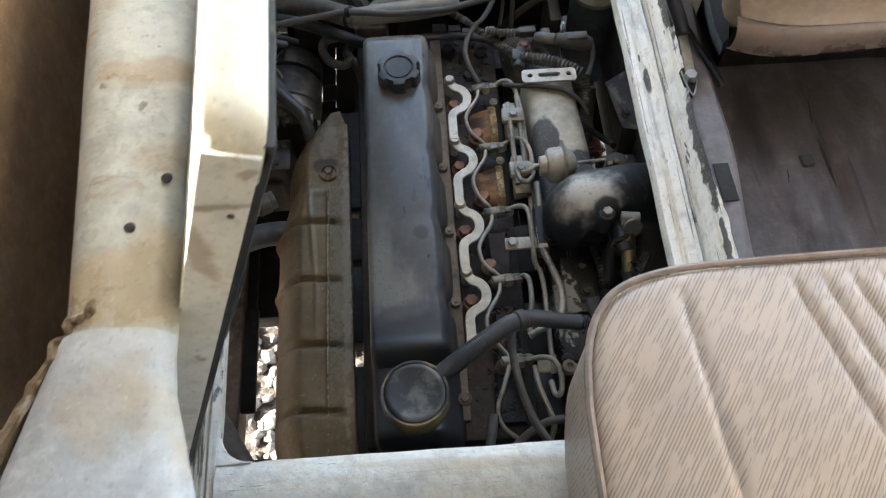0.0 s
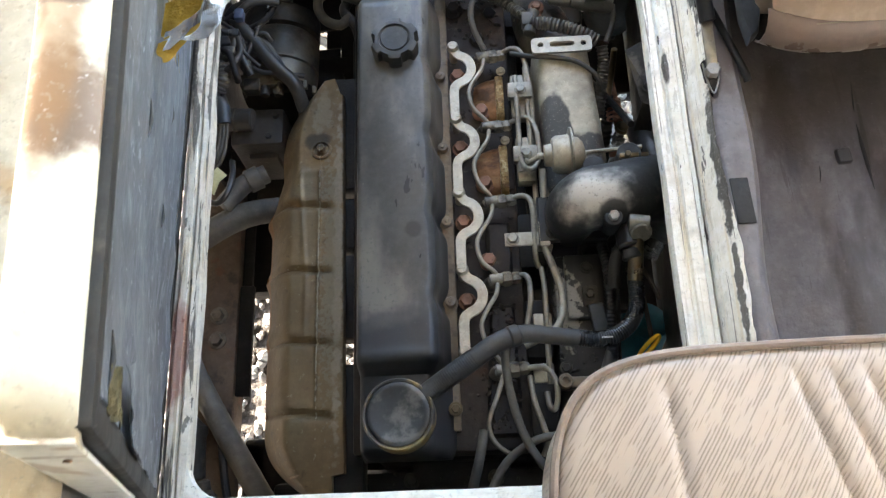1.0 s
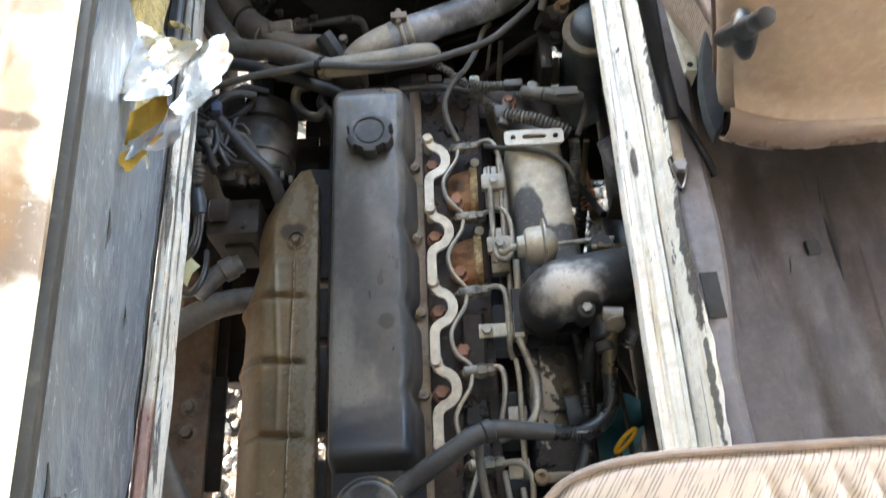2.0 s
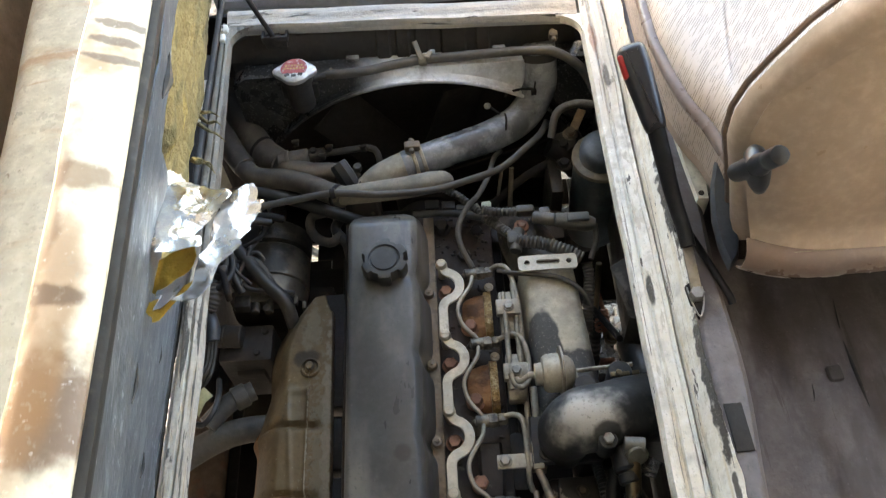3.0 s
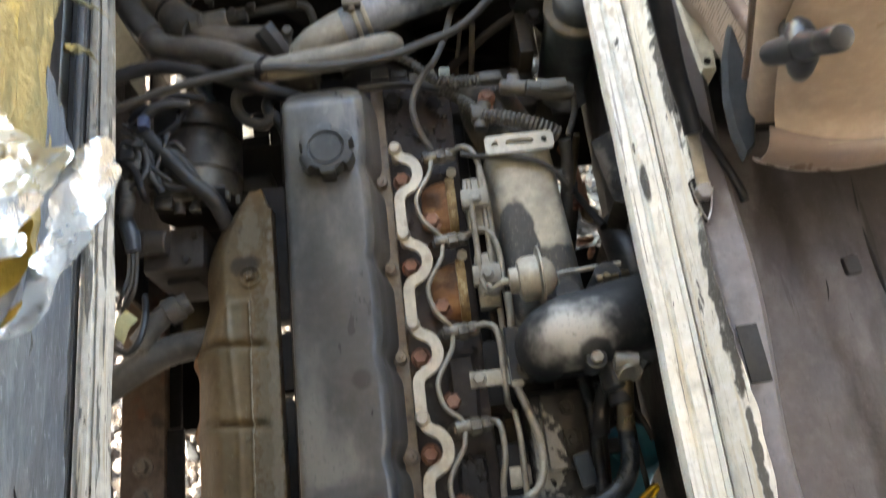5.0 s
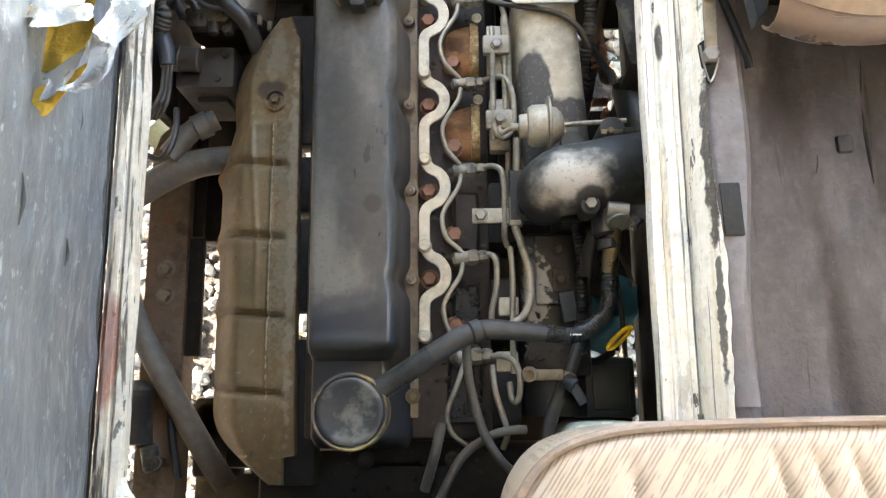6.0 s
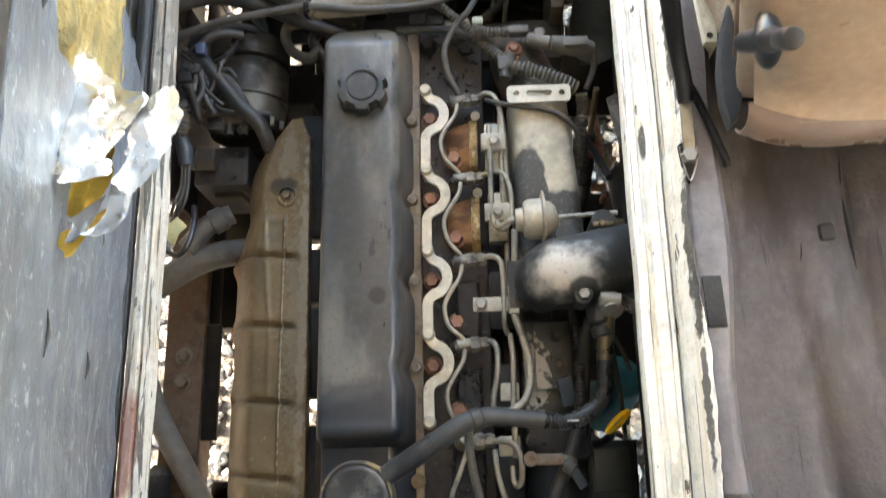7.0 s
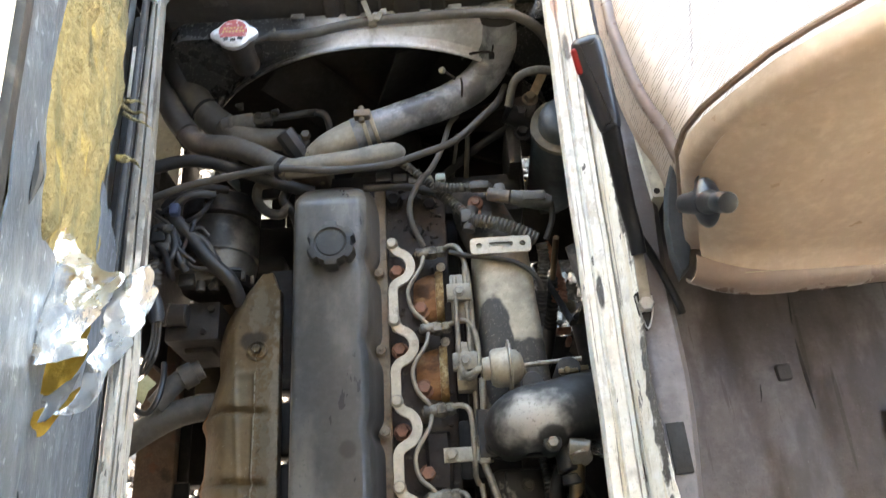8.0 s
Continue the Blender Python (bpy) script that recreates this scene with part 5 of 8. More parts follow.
for p in ((0.054, 0.939, 0.664), (0.022, 0.990, 0.672), (0.075, 0.985, 0.66)):
    part("head_bolt", hexbolt(p, 0.0105, 0.012, 0.0135), DARK, engine)


def glow_strip():
    """The wavy flat strip that joins the glow plugs and bows round each bolt."""
    line, half = [], 0.0068
    screws = (0.907, 0.792, 0.681, 0.572, 0.464)
    for a, b in zip(screws, screws[1:]):
        c = a - 0.0355
        line.append((0.0185, a))
        line += [(0.024, a - 0.010)]
        for k in range(0, 13):
            g = radians(72 - 144 * k / 12)
            line.append((0.0225 + 0.0215 * math.cos(g), c + 0.0225 * math.sin(g)))
        line += [(0.0215, c - 0.0270), (0.0186, c - 0.035), (0.0185, c - 0.045), (0.0185, c - 0.056), (0.0185, c - 0.066)]
    line += [(0.0185, screws[-1] - 0.006)]
    fine = smooth_path([(x, y, 0) for x, y in line], 3)
    rows = []
    for i, p in enumerate(fine):
        t = (fine[min(i + 1, len(fine) - 1)] - fine[max(i - 1, 0)]).normalized()
        s = Vector((-t.y, t.x, 0))
        rows.append([tuple(p + s * half * k + Vector((0, 0, z))) for k, z in ((1, 0.6985), (1, 0.7005), (0.88, 0.7015), (-0.88, 0.7015), (-1, 0.7005), (-1, 0.6985), (1, 0.6985))])
    return grid_surface(rows)


strip = part("glow_plug_strip", glow_strip(), BAR, engine, "wavy dull grey glow plug strip")
for y in (0.907, 0.792, 0.681, 0.572, 0.464):
    s = join(lathe((0.019, y, 0.66), (0.019, y, 1), [(0, 0.006), (0.038, 0.006), (0.0385, 0.0085), (0.0415, 0.0085), (0.0455, 0.0075), (0.0475, 0.006)], 20), box(0.0125, 0.0255, y - 0.0009, y + 0.0009, 0.7065, 0.7082, 0.0003, 1))
    part("glow_plug_screw", s, BAR, engine)

# ---- injectors with their nuts, leak-off and pressure pipes
INJ = ((0.070, 0.892), (0.072, 0.779), (0.071, 0.667), (0.072, 0.558), (0.074, 0.440))
for k, (x, y) in enumerate(INJ):
    z = 0.694
    inj = part("injector", join(lathe((x - 0.019, y, 0.66), (x - 0.012, y - 0.002, z + 0.01), [(0, 0.010), (0.02, 0.010), (0.030, 0.0085), (0.036, 0.007)], 16),
                               rod((x - 0.018, y - 0.001, z), (x + 0.004, y + 0.001, z), 0.0085)), PIPE_DIRTY, engine, "dusty steel injector")
    part("union_nut", join(lathe((x - 0.001, y, z), (x + 1, y + 0.06, z), [(0, 0.0090), (0.001, 0.0103), (0.010, 0.0103), (0.012, 0.0086)], 6), lathe((x + 0.011, y + 0.001, z), (x + 1, y + 0.06, z), [(0, 0.0070), (0.002, 0.0086), (0.009, 0.0086), (0.013, 0.0060)], 6)), PIPE_DIRTY, inj)
for (xa, ya), (xb, yb) in zip(INJ, INJ[1:]):
    part("leak_off_pipe", tube([(xa - 0.008, ya - 0.006, 0.698), (xa - 0.011, ya - 0.022, 0.700), (xa - 0.025, ya - 0.045, 0.702), (xa - 0.031, ya - 0.062, 0.703), (xa - 0.026, ya - 0.085, 0.702), (xb - 0.012, yb + 0.010, 0.699), (xb - 0.006, yb + 0.002, 0.696)], 0.0030, 10), PIPE, engine)
part("leak_off_pipe", tube([(0.066, 0.436, 0.698), (0.055, 0.405, 0.700), (0.044, 0.375, 0.700), (0.050, 0.352, 0.698), (0.072, 0.335, 0.69)], 0.0030, 10), PIPE, engine)
part("leak_off_pipe", tube([(0.064, 0.900, 0.700), (0.050, 0.930, 0.712), (0.048, 0.960, 0.72), (0.064, 0.992, 0.725), (0.080, 1.010, 0.725), (0.098, 1.050, 0.715), (0.112, 1.100, 0.70), (0.125, 1.13, 0.68)], 0.0042, 10), RUBBER_GREY, engine, "thin grey hose")
part("injection_pipe", tube([(0.086, 0.894, 0.696), (0.100, 0.896, 0.706), (0.112, 0.888, 0.712), (0.119, 0.865, 0.714), (0.123, 0.83, 0.714), (0.124, 0.78, 0.708), (0.122, 0.73, 0.70), (0.121, 0.60, 0.69)], 0.0037, 10), PIPE, engine)
part("injection_pipe", tube([(0.088, 0.781, 0.696), (0.105, 0.784, 0.706), (0.119, 0.779, 0.712), (0.127, 0.760, 0.714), (0.129, 0.735, 0.714), (0.126, 0.712, 0.716), (0.117, 0.701, 0.718), (0.107, 0.706, 0.720), (0.103, 0.72, 0.720)], 0.0037, 10), PIPE, engine)
part("injection_pipe", tube([(0.087, 0.669, 0.696), (0.100, 0.670, 0.704), (0.111, 0.663, 0.710), (0.1145, 0.645, 0.712), (0.1145, 0.60, 0.710), (0.1145, 0.580, 0.706), (0.118, 0.570, 0.700)], 0.0037, 10), PIPE, engine)
part("injection_pipe", tube([(0.088, 0.560, 0.695), (0.099, 0.560, 0.702), (0.104, 0.548, 0.706), (0.1035, 0.52, 0.706), (0.098, 0.495, 0.704), (0.097, 0.475, 0.700)], 0.0037, 10), PIPE, engine)
part("injection_pipe", tube([(0.090, 0.440, 0.695), (0.108, 0.440, 0.704), (0.121, 0.434, 0.708), (0.128, 0.418, 0.710), (0.128, 0.398, 0.708), (0.124, 0.388, 0.704), (0.119, 0.392, 0.700), (0.117, 0.41, 0.695)], 0.0037, 10), PIPE, engine)
part("injection_pipe", tube([(0.1035, 0.845, 0.716), (0.1035, 0.80, 0.718), (0.1030, 0.72, 0.718), (0.1035, 0.700, 0.716)], 0.0036, 10), PIPE, engine)
part("injection_pipe", tube([(0.1180, 0.86, 0.714), (0.1185, 0.80, 0.712), (0.1185, 0.745, 0.708), (0.120, 0.735, 0.70)], 0.0036, 10), PIPE, engine)
part("injection_pipe", tube([(0.131, 0.70, 0.716), (0.130, 0.66, 0.716), (0.126, 0.60, 0.714), (0.133, 0.57, 0.716), (0.142, 0.535, 0.718), (0.1415, 0.505, 0.722), (0.132, 0.483, 0.726), (0.110, 0.470, 0.728), (0.092, 0.462, 0.726)], 0.0048, 12), PIPE, engine)
part("injection_pipe", tube([(0.121, 0.57, 0.700), (0.123, 0.54, 0.702), (0.122, 0.48, 0.70), (0.122, 0.42, 0.695)], 0.0036, 10), PIPE, engine)
part("injection_pipe", tube([(0.097, 0.43, 0.70), (0.100, 0.400, 0.704), (0.108, 0.372, 0.704), (0.113, 0.352, 0.70), (0.108, 0.335, 0.69)], 0.0036, 10), PIPE, engine)
part("fuel_hose", tube([(0.068, 0.462, 0.745), (0.067, 0.435, 0.735), (0.073, 0.395, 0.728), (0.085, 0.355, 0.722), (0.105, 0.322, 0.715), (0.13, 0.30, 0.70)], 0.0052, 12), RUBBER_GREY, engine, "grey rubber fuel hose")
part("fuel_hose", tube([(0.030, 0.27, 0.69), (0.060, 0.325, 0.698), (0.095, 0.350, 0.705), (0.120, 0.356, 0.706), (0.134, 0.356, 0.702)], 0.0052, 12), RUBBER_GREY, engine)
part("fuel_hose", tube([(0.018, 0.29, 0.70), (0.030, 0.330, 0.712), (0.038, 0.365, 0.712)], 0.0062, 12), RUBBER_GREY, engine)
for y, x in ((0.821, 0.109), (0.724, 0.111)):
    blk = part("pipe_clamp", join(box(x - 0.017, x + 0.016, y - 0.012, y + 0.012, 0.711, 0.721, 0.002), box(x - 0.012, x + 0.012, y - 0.036, y + 0.030, 0.690, 0.7095, 0.002)), PIPE, engine, "dull grey pipe clamp")
    part("bolt", hexbolt((x, y, 0.7205), 0.0062, 0.005, 0.008), BOLT_GREY, blk)
brk = part("bracket", join(box(0.076, 0.148, 0.597, 0.615, 0.708, 0.7125, 0.001), box(0.120, 0.134, 0.592, 0.628, 0.7125, 0.7205, 0.002), box(0.118, 0.14, 0.602, 0.612, 0.66, 0.709, 0.002)), ALU, engine, "pale steel pipe bracket")
part("bolt", hexbolt((0.086, 0.606, 0.712), 0.007, 0.008, 0.009), BOLT_GREY, brk)
part("bolt", hexbolt((0.143, 0.604, 0.712), 0.007, 0.010, 0.009), DARK, brk)
brk2 = part("bracket", box(0.102, 0.128, 0.422, 0.446, 0.690, 0.697, 0.002), ALU, engine)
part("bracket", box(0.106, 0.130, 0.488, 0.510, 0.690, 0.697, 0.002), ALU, engine)
# cast stubs with rusty gold edges beside the injectors
def port_arch(y, stations):
    """An arched casting along x: stations of (x, half width, height over its foot), roughened."""
    rows = []
    for x, half, high, rough in stations:
        row = []
        for k in range(41):
            a = math.pi * k / 40
            c, s = math.cos(a), math.sin(a)
            n = rough * noise.noise(Vector((x * 160, (y + c) * 22, 2))) + 0.6 * rough * noise.noise(Vector((x * 300, (y + c) * 60, 5)))
            row.append((x, y + half * math.copysign(abs(c) ** 0.7, c), 0.648 + (high + n) * s ** 0.55))
        rows.append(row)
    v, f = grid_surface(rows)
    n = len(rows[0])
    return v, f + [tuple(range(n)), tuple(range(len(v) - n, len(v)))[::-1]]


for y in (0.835, 0.724):
    port = part("port_flange", port_arch(y - 0.001, [(0.043, 0.030, 0.018, 0.0), (0.047, 0.034, 0.023, 0.0012), (0.054, 0.0365, 0.0255, 0.0016), (0.060, 0.0375, 0.0275, 0.0016), (0.066, 0.0380, 0.0300, 0.0016), (0.072, 0.0385, 0.0325, 0.0012), (0.0765, 0.0385, 0.0345, 0.0008)]), PORT, engine, "rust-brown port casting")
    part("gasket_edge", port_arch(y, [(0.0767, 0.0395, 0.0345, 0), (0.0770, 0.0405, 0.0380, 0.001), (0.0795, 0.0410, 0.0392, 0.0016), (0.0825, 0.0410, 0.0390, 0.0018), (0.0855, 0.0410, 0.0392, 0.0016), (0.0878, 0.0405, 0.0380, 0.001), (0.0880, 0.0395, 0.0345, 0)]), GOLD_CAST, port, "crusty gold gasket edge")
    part("lug_bolt", hexbolt((0.0860, y + 0.0395, 0.683), 0.0045, 0.004, 0.0065), ALU, port)
part("port_flange", prism([(0.052, 0.57), (0.085, 0.565), (0.088, 0.61), (0.085, 0.645), (0.052, 0.645)], [(0.655, 0), (0.676, 0.001), (0.681, 0.005)]), HEAD, engine)
part("port_flange", prism([(0.040, 0.36), (0.085, 0.36), (0.088, 0.41), (0.085, 0.53), (0.052, 0.53)], [(0.655, 0), (0.671, 0.001), (0.676, 0.005)]), DARK, engine)

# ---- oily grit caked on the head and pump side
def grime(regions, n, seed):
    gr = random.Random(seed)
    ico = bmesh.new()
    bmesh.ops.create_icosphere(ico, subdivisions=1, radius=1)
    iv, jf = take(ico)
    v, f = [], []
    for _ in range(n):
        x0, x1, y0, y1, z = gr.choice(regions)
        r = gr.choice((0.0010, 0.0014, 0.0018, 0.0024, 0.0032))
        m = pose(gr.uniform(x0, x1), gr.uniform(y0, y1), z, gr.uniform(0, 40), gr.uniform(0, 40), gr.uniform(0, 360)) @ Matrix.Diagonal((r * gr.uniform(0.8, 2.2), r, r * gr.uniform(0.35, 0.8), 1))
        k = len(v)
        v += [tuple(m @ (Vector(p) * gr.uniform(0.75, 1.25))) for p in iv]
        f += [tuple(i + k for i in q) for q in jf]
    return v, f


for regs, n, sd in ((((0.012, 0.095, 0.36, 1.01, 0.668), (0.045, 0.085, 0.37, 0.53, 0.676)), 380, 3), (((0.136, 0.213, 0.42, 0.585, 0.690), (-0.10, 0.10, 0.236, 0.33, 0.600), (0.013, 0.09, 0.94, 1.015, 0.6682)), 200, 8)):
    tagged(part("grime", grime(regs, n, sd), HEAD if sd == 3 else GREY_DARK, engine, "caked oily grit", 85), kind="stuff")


# ---- exhaust heat shield
def heat_shield():
    """A pressed cover: cross ribs, a raised crease with a hairpin end, a wavy turned-down edge."""
    rows = []
    ribs = (0.693, 0.597, 0.497, 0.402)

    def press(x, y):
        fade = min(1.0, max(0.0, (y - 0.40) / 0.02)) * min(1.0, max(0.0, (0.748 - y) / 0.01))
        crease = 0.0032 * math.exp(-((x + 0.1775) / 0.0020) ** 2) * fade
        outer = -0.206 + 0.012 * min(1.0, max(0.0, (0.73 - y) / 0.15))
        crease += 0.0022 * math.exp(-((x - outer) / 0.0035) ** 2) * fade * min(1.0, max(0.0, (y - 0.47) / 0.1))
        if -0.206 < x < -0.176:
            crease += 0.0024 * math.exp(-((y - 0.742) / 0.005) ** 2)
        return crease + 0.0012 * noise.noise(Vector((x * 26, y * 15, 5)))

    for y in stepped(0.292, 0.892, 190):
        far = max(0.0, (y - 0.765) / 0.14)
        xl = -0.258 - sum(a * math.exp(-((y - c) / 0.012) ** 2) for c, a in ((0.690, 0.007), (0.600, 0.006), (0.512, 0.003)))
        xl += 0.014 * min(1, max(0, (y - 0.70) / 0.06)) + 0.078 * far - 0.026 * math.sin(math.pi * min(1, far))
        near = max(0.0, (0.385 - y) / 0.093)
        xl += 0.075 * near ** 2.2
        xr = -0.141 - 0.010 * (y - 0.34) - (0.004 if y > 0.866 else 0.0) - max(0, (y - 0.866) / 0.039) * 0.012
        if y < 0.325:
            xr -= 0.016
        drop = 0.014 * near
        zl = 0.596 + 0.045 * far + 0.004 * noise.noise(Vector((y * 12, 0, 1))) - drop
        xm = xr - min(0.070, 0.62 * (xr - xl))
        row = []
        for k in range(97):
            s = k / 96
            slant = 0.07 * (0.5 - s)
            g = sum(math.exp(-((y + slant * 0.2 - r) / 0.0045) ** 2) for r in ribs)
            z = 0.661 - 0.0085 * g * min(1.0, max(0.0, (s - 0.16) / 0.10))
            if s < 0.08:
                row.append((xr + 0.001, y, z - drop - 0.02 * (1 - s / 0.08)))
            elif s < 0.60:
                u = (s - 0.08) / 0.52
                x = xr + (xm - xr) * u
                row.append((x, y, z - drop - 0.004 * u + press(x, y)))
            elif s < 0.93:
                u = (s - 0.60) / 0.33
                x = xm + (xl - xm) * u
                row.append((x, y, (z - 0.004 - drop + press(x, y)) * (1 - u ** 1.6) + (zl - 0.006 * g) * u ** 1.6))
            else:
                u = (s - 0.93) / 0.07
                row.append((xl - 0.004 * math.sin(u * 3.1), y, zl - 0.030 * u))
        rows.append(row)
    return thick(grid_surface(rows), 0.0018)


shield = part("heat_shield", heat_shield(), SHIELD, engine, "scorched brown pressed steel exhaust shield", 30)
part("bolt", join(hexbolt((-0.176, 0.776, 0.663), 0.0065, 0.006, 0.0), lathe((-0.176, 0.776, 0.656), (-0.176, 0.776, 1), [(0, 0.0155), (0.006, 0.0145), (0.0065, 0.012), (0.003, 0.0095), (0.003, 0.002)], 24)), SHIELD, shield)
part("bolt", hexbolt((-0.172, 0.312, 0.640), 0.0055, 0.006, 0.009), SHIELD, shield)
man = part("exhaust_manifold", join(box(-0.220, -0.166, 0.36, 0.87, 0.565, 0.635, 0.012), tube([(-0.18, 0.86, 0.60), (-0.205, 0.84, 0.57), (-0.23, 0.82, 0.50), (-0.24, 0.80, 0.41)], 0.028, 14)), CHASSIS, engine, "rusty exhaust manifold under its shield")
for y0, y1 in ((0.290, 0.468), (0.503, 0.622), (0.632, 0.706), (0.722, 0.905)):
    part("manifold_lug", box(-0.168, -0.118, y0, y1, 0.600, 0.640, 0.004), DARK, engine)
part("side_tube", tube([(-0.13, 0.98, 0.62), (-0.13, 0.85, 0.615), (-0.128, 0.74, 0.61), (-0.128, 0.62, 0.60)], 0.008, 10), DARK, engine)
# lower left clutter: hoses and cast lumps
part("coolant_pipe", tube([(-0.440, 0.640, 0.56), (-0.370, 0.684, 0.575), (-0.310, 0.713, 0.580), (-0.255, 0.723, 0.575), (-0.21, 0.730, 0.55)], [0.019, 0.0195, 0.0195, 0.019, 0.018], 16), RUBBER_GREY, engine, "grey rubber coolant pipe")
part("pipe_stub", join(tube([(-0.335, 0.722, 0.60), (-0.305, 0.757, 0.598), (-0.272, 0.775, 0.595)], 0.0145, 16), rod((-0.300, 0.760, 0.598), (-0.282, 0.770, 0.596), 0.018)), RUBBER_GREY, engine)

# ---- intake manifold
def intake():
    rows = []
    for y in stepped(0.660, 0.900, 30):
        s = (y - 0.66) / 0.24
        xl, xr = 0.134 - 0.003 * s, 0.226 - 0.016 * s
        top = 0.722 - 0.004 * (1 - s) - 0.02 * max(0, (s - 0.93) / 0.07)
        row = []
        for k in range(25):
            a = math.pi * k / 24
            c, q = math.cos(a), math.sin(a)
            x = (xl + xr) / 2 + (xr - xl) / 2 * math.copysign(abs(c) ** 0.38, c)
            row.append((x, y, 0.625 + (top - 0.625) * abs(q) ** 0.32))
        rows.append(row)
    v, f = grid_surface(rows)
    n = 25
    f += [tuple(range(n)), tuple(range(len(v) - n, len(v)))[::-1]]
    return v, f


man_in = part("intake_manifold", intake(), INTAKE, engine, "dusty pale cast intake manifold with a dark patch", 50)
part("intake_runner", tube([(0.175, 0.895, 0.665), (0.150, 0.955, 0.668), (0.140, 1.00, 0.66)], [0.042, 0.040, 0.034], 18), RUNNER, man_in, "grimy brown intake runner")


def slotted_plate():
    """A lifting plate with a slot and two holes."""
    x0, x1, y0, y1 = 0.128, 0.211, 0.868, 0.892
    frame_pts = rounded(x0, x1, y0, y1, 0.006)
    bm = bmesh.new()
    outer = [bm.verts.new((p[0], p[1], 0)) for p in frame_pts]
    loops = [outer]
    for hx0, hx1, hr in ((0.1365, 0.1445, 0.004), (0.153, 0.187, 0.004), (0.1955, 0.2035, 0.004)):
        loops.append([bm.verts.new((p[0], p[1], 0)) for p in rounded(hx0, hx1, 0.8765, 0.8845, hr - 0.0001)])
    edges = []
    for lp in loops:
        edges += [bm.edges.new((lp[i], lp[(i + 1) % len(lp)])) for i in range(len(lp))]
    bmesh.ops.triangle_fill(bm, use_beauty=True, edges=edges)
    bmesh.ops.solidify(bm, geom=bm.faces[:], thickness=0.004)
    return moved(take(bm), pose(0, 0, 0.7305))


part("slotted_plate", slotted_plate(), BAR, man_in, "pale slotted lifting plate")
for x in (0.150, 0.190):
    part("plate_post", rod((x, 0.882, 0.70), (x, 0.882, 0.7265), 0.006), PIPE, man_in)
# vacuum actuator and its rod
act = part("vacuum_actuator", lathe((0.122, 0.700, 0.758), (1, 0.715, 0.770), [(0, 0.0042), (0.008, 0.0045), (0.009, 0.0135), (0.018, 0.0150), (0.019, 0.0210), (0.024, 0.0245), (0.040, 0.0250), (0.0405, 0.0300), (0.0435, 0.0300), (0.044, 0.0225), (0.052, 0.0205), (0.058, 0.014), (0.060, 0.008)], 32), ALU, engine, "pale round vacuum actuator")
part("actuator_rim", lathe((0.1625, 0.7006, 0.7586), (1, 0.715, 0.770), [(0, 0.0305), (0.001, 0.0340), (0.0032, 0.0340), (0.0042, 0.0305)], 36), PIPE, act)
part("actuator_rod", tube([(0.182, 0.702, 0.757), (0.21, 0.704, 0.757), (0.255, 0.706, 0.758)], 0.0030, 8), PIPE, act)
part("actuator_bracket", tube([(0.176, 0.717, 0.760), (0.181, 0.700, 0.758), (0.184, 0.686, 0.756), (0.192, 0.682, 0.754), (0.206, 0.683, 0.754)], 0.0040, 8, flat=0.5), PIPE, act)
part("vacuum_pipe", tube([(0.124, 0.700, 0.758), (0.112, 0.695, 0.752), (0.109, 0.703, 0.742)], 0.0034, 10), PIPE, act)
# intake elbow
elbow = part("intake_elbow", join(tube([(0.162, 0.622, 0.700), (0.163, 0.628, 0.745), (0.180, 0.632, 0.768), (0.210, 0.635, 0.770), (0.250, 0.646, 0.760), (0.30, 0.656, 0.735)], [0.028, 0.036, 0.040, 0.041, 0.041, 0.043], 28, 10),
                                  rod((0.190, 0.675, 0.70), (0.190, 0.675, 0.775), 0.014), rod((0.235, 0.690, 0.70), (0.235, 0.690, 0.775), 0.015)), ELBOW, engine, "dark cast intake elbow with pale dust on top")
part("bolt", hexbolt((0.203, 0.597, 0.798), 0.0068, 0.006, 0.0), BOLT_GREY, elbow)
part("bolt", hexbolt((0.213, 0.667, 0.772), 0.0068, 0.006, 0.009), DARK, elbow)
part("lug", rod((0.203, 0.597, 0.76), (0.203, 0.597, 0.797), 0.011), ELBOW, elbow)
part("lug", rod((0.213, 0.667, 0.74), (0.213, 0.667, 0.771), 0.011), ELBOW, elbow)
part("flange", prism([(0.120, 0.597), (0.206, 0.597), (0.212, 0.605), (0.212, 0.66), (0.120, 0.66)], [(0.708, 0.001), (0.709, 0), (0.719, 0), (0.721, 0.002)]), ELBOW, elbow)
part("bolt", hexbolt((0.138, 0.611, 0.721), 0.0072, 0.007, 0.010), GREY_DARK, elbow)
part("throttle_body", prism([(0.178, 0.590), (0.262, 0.600), (0.270, 0.66), (0.180, 0.66)], [(0.62, 0.004), (0.625, 0), (0.699, 0), (0.706, 0.005)]), DARK, elbow, "grimy dark throttle body")
part("throttle_lever", join(box(0.222, 0.246, 0.683, 0.689, 0.774, 0.778, 0.001), rod((0.232, 0.686, 0.775), (0.232, 0.686, 0.783), 0.004), box(0.240, 0.262, 0.690, 0.697, 0.757, 0.761, 0.001)), BRASS, elbow)
fit_a = part("hose_fitting", join(rod((0.233, 0.600, 0.77), (0.236, 0.578, 0.785), 0.013), rod((0.222, 0.594, 0.785), (0.246, 0.590, 0.786), 0.010)), BOLT_GREY, engine, "dull steel hose fitting")
part("union_nut", join(rod((0.223, 0.600, 0.762), (0.2245, 0.566, 0.766), 0.0155, 0.003, 20), rod((0.2245, 0.566, 0.766), (0.226, 0.553, 0.765), 0.0125, 0.002, 20)), RUBBER_CLEAN, engine, "oily black union")
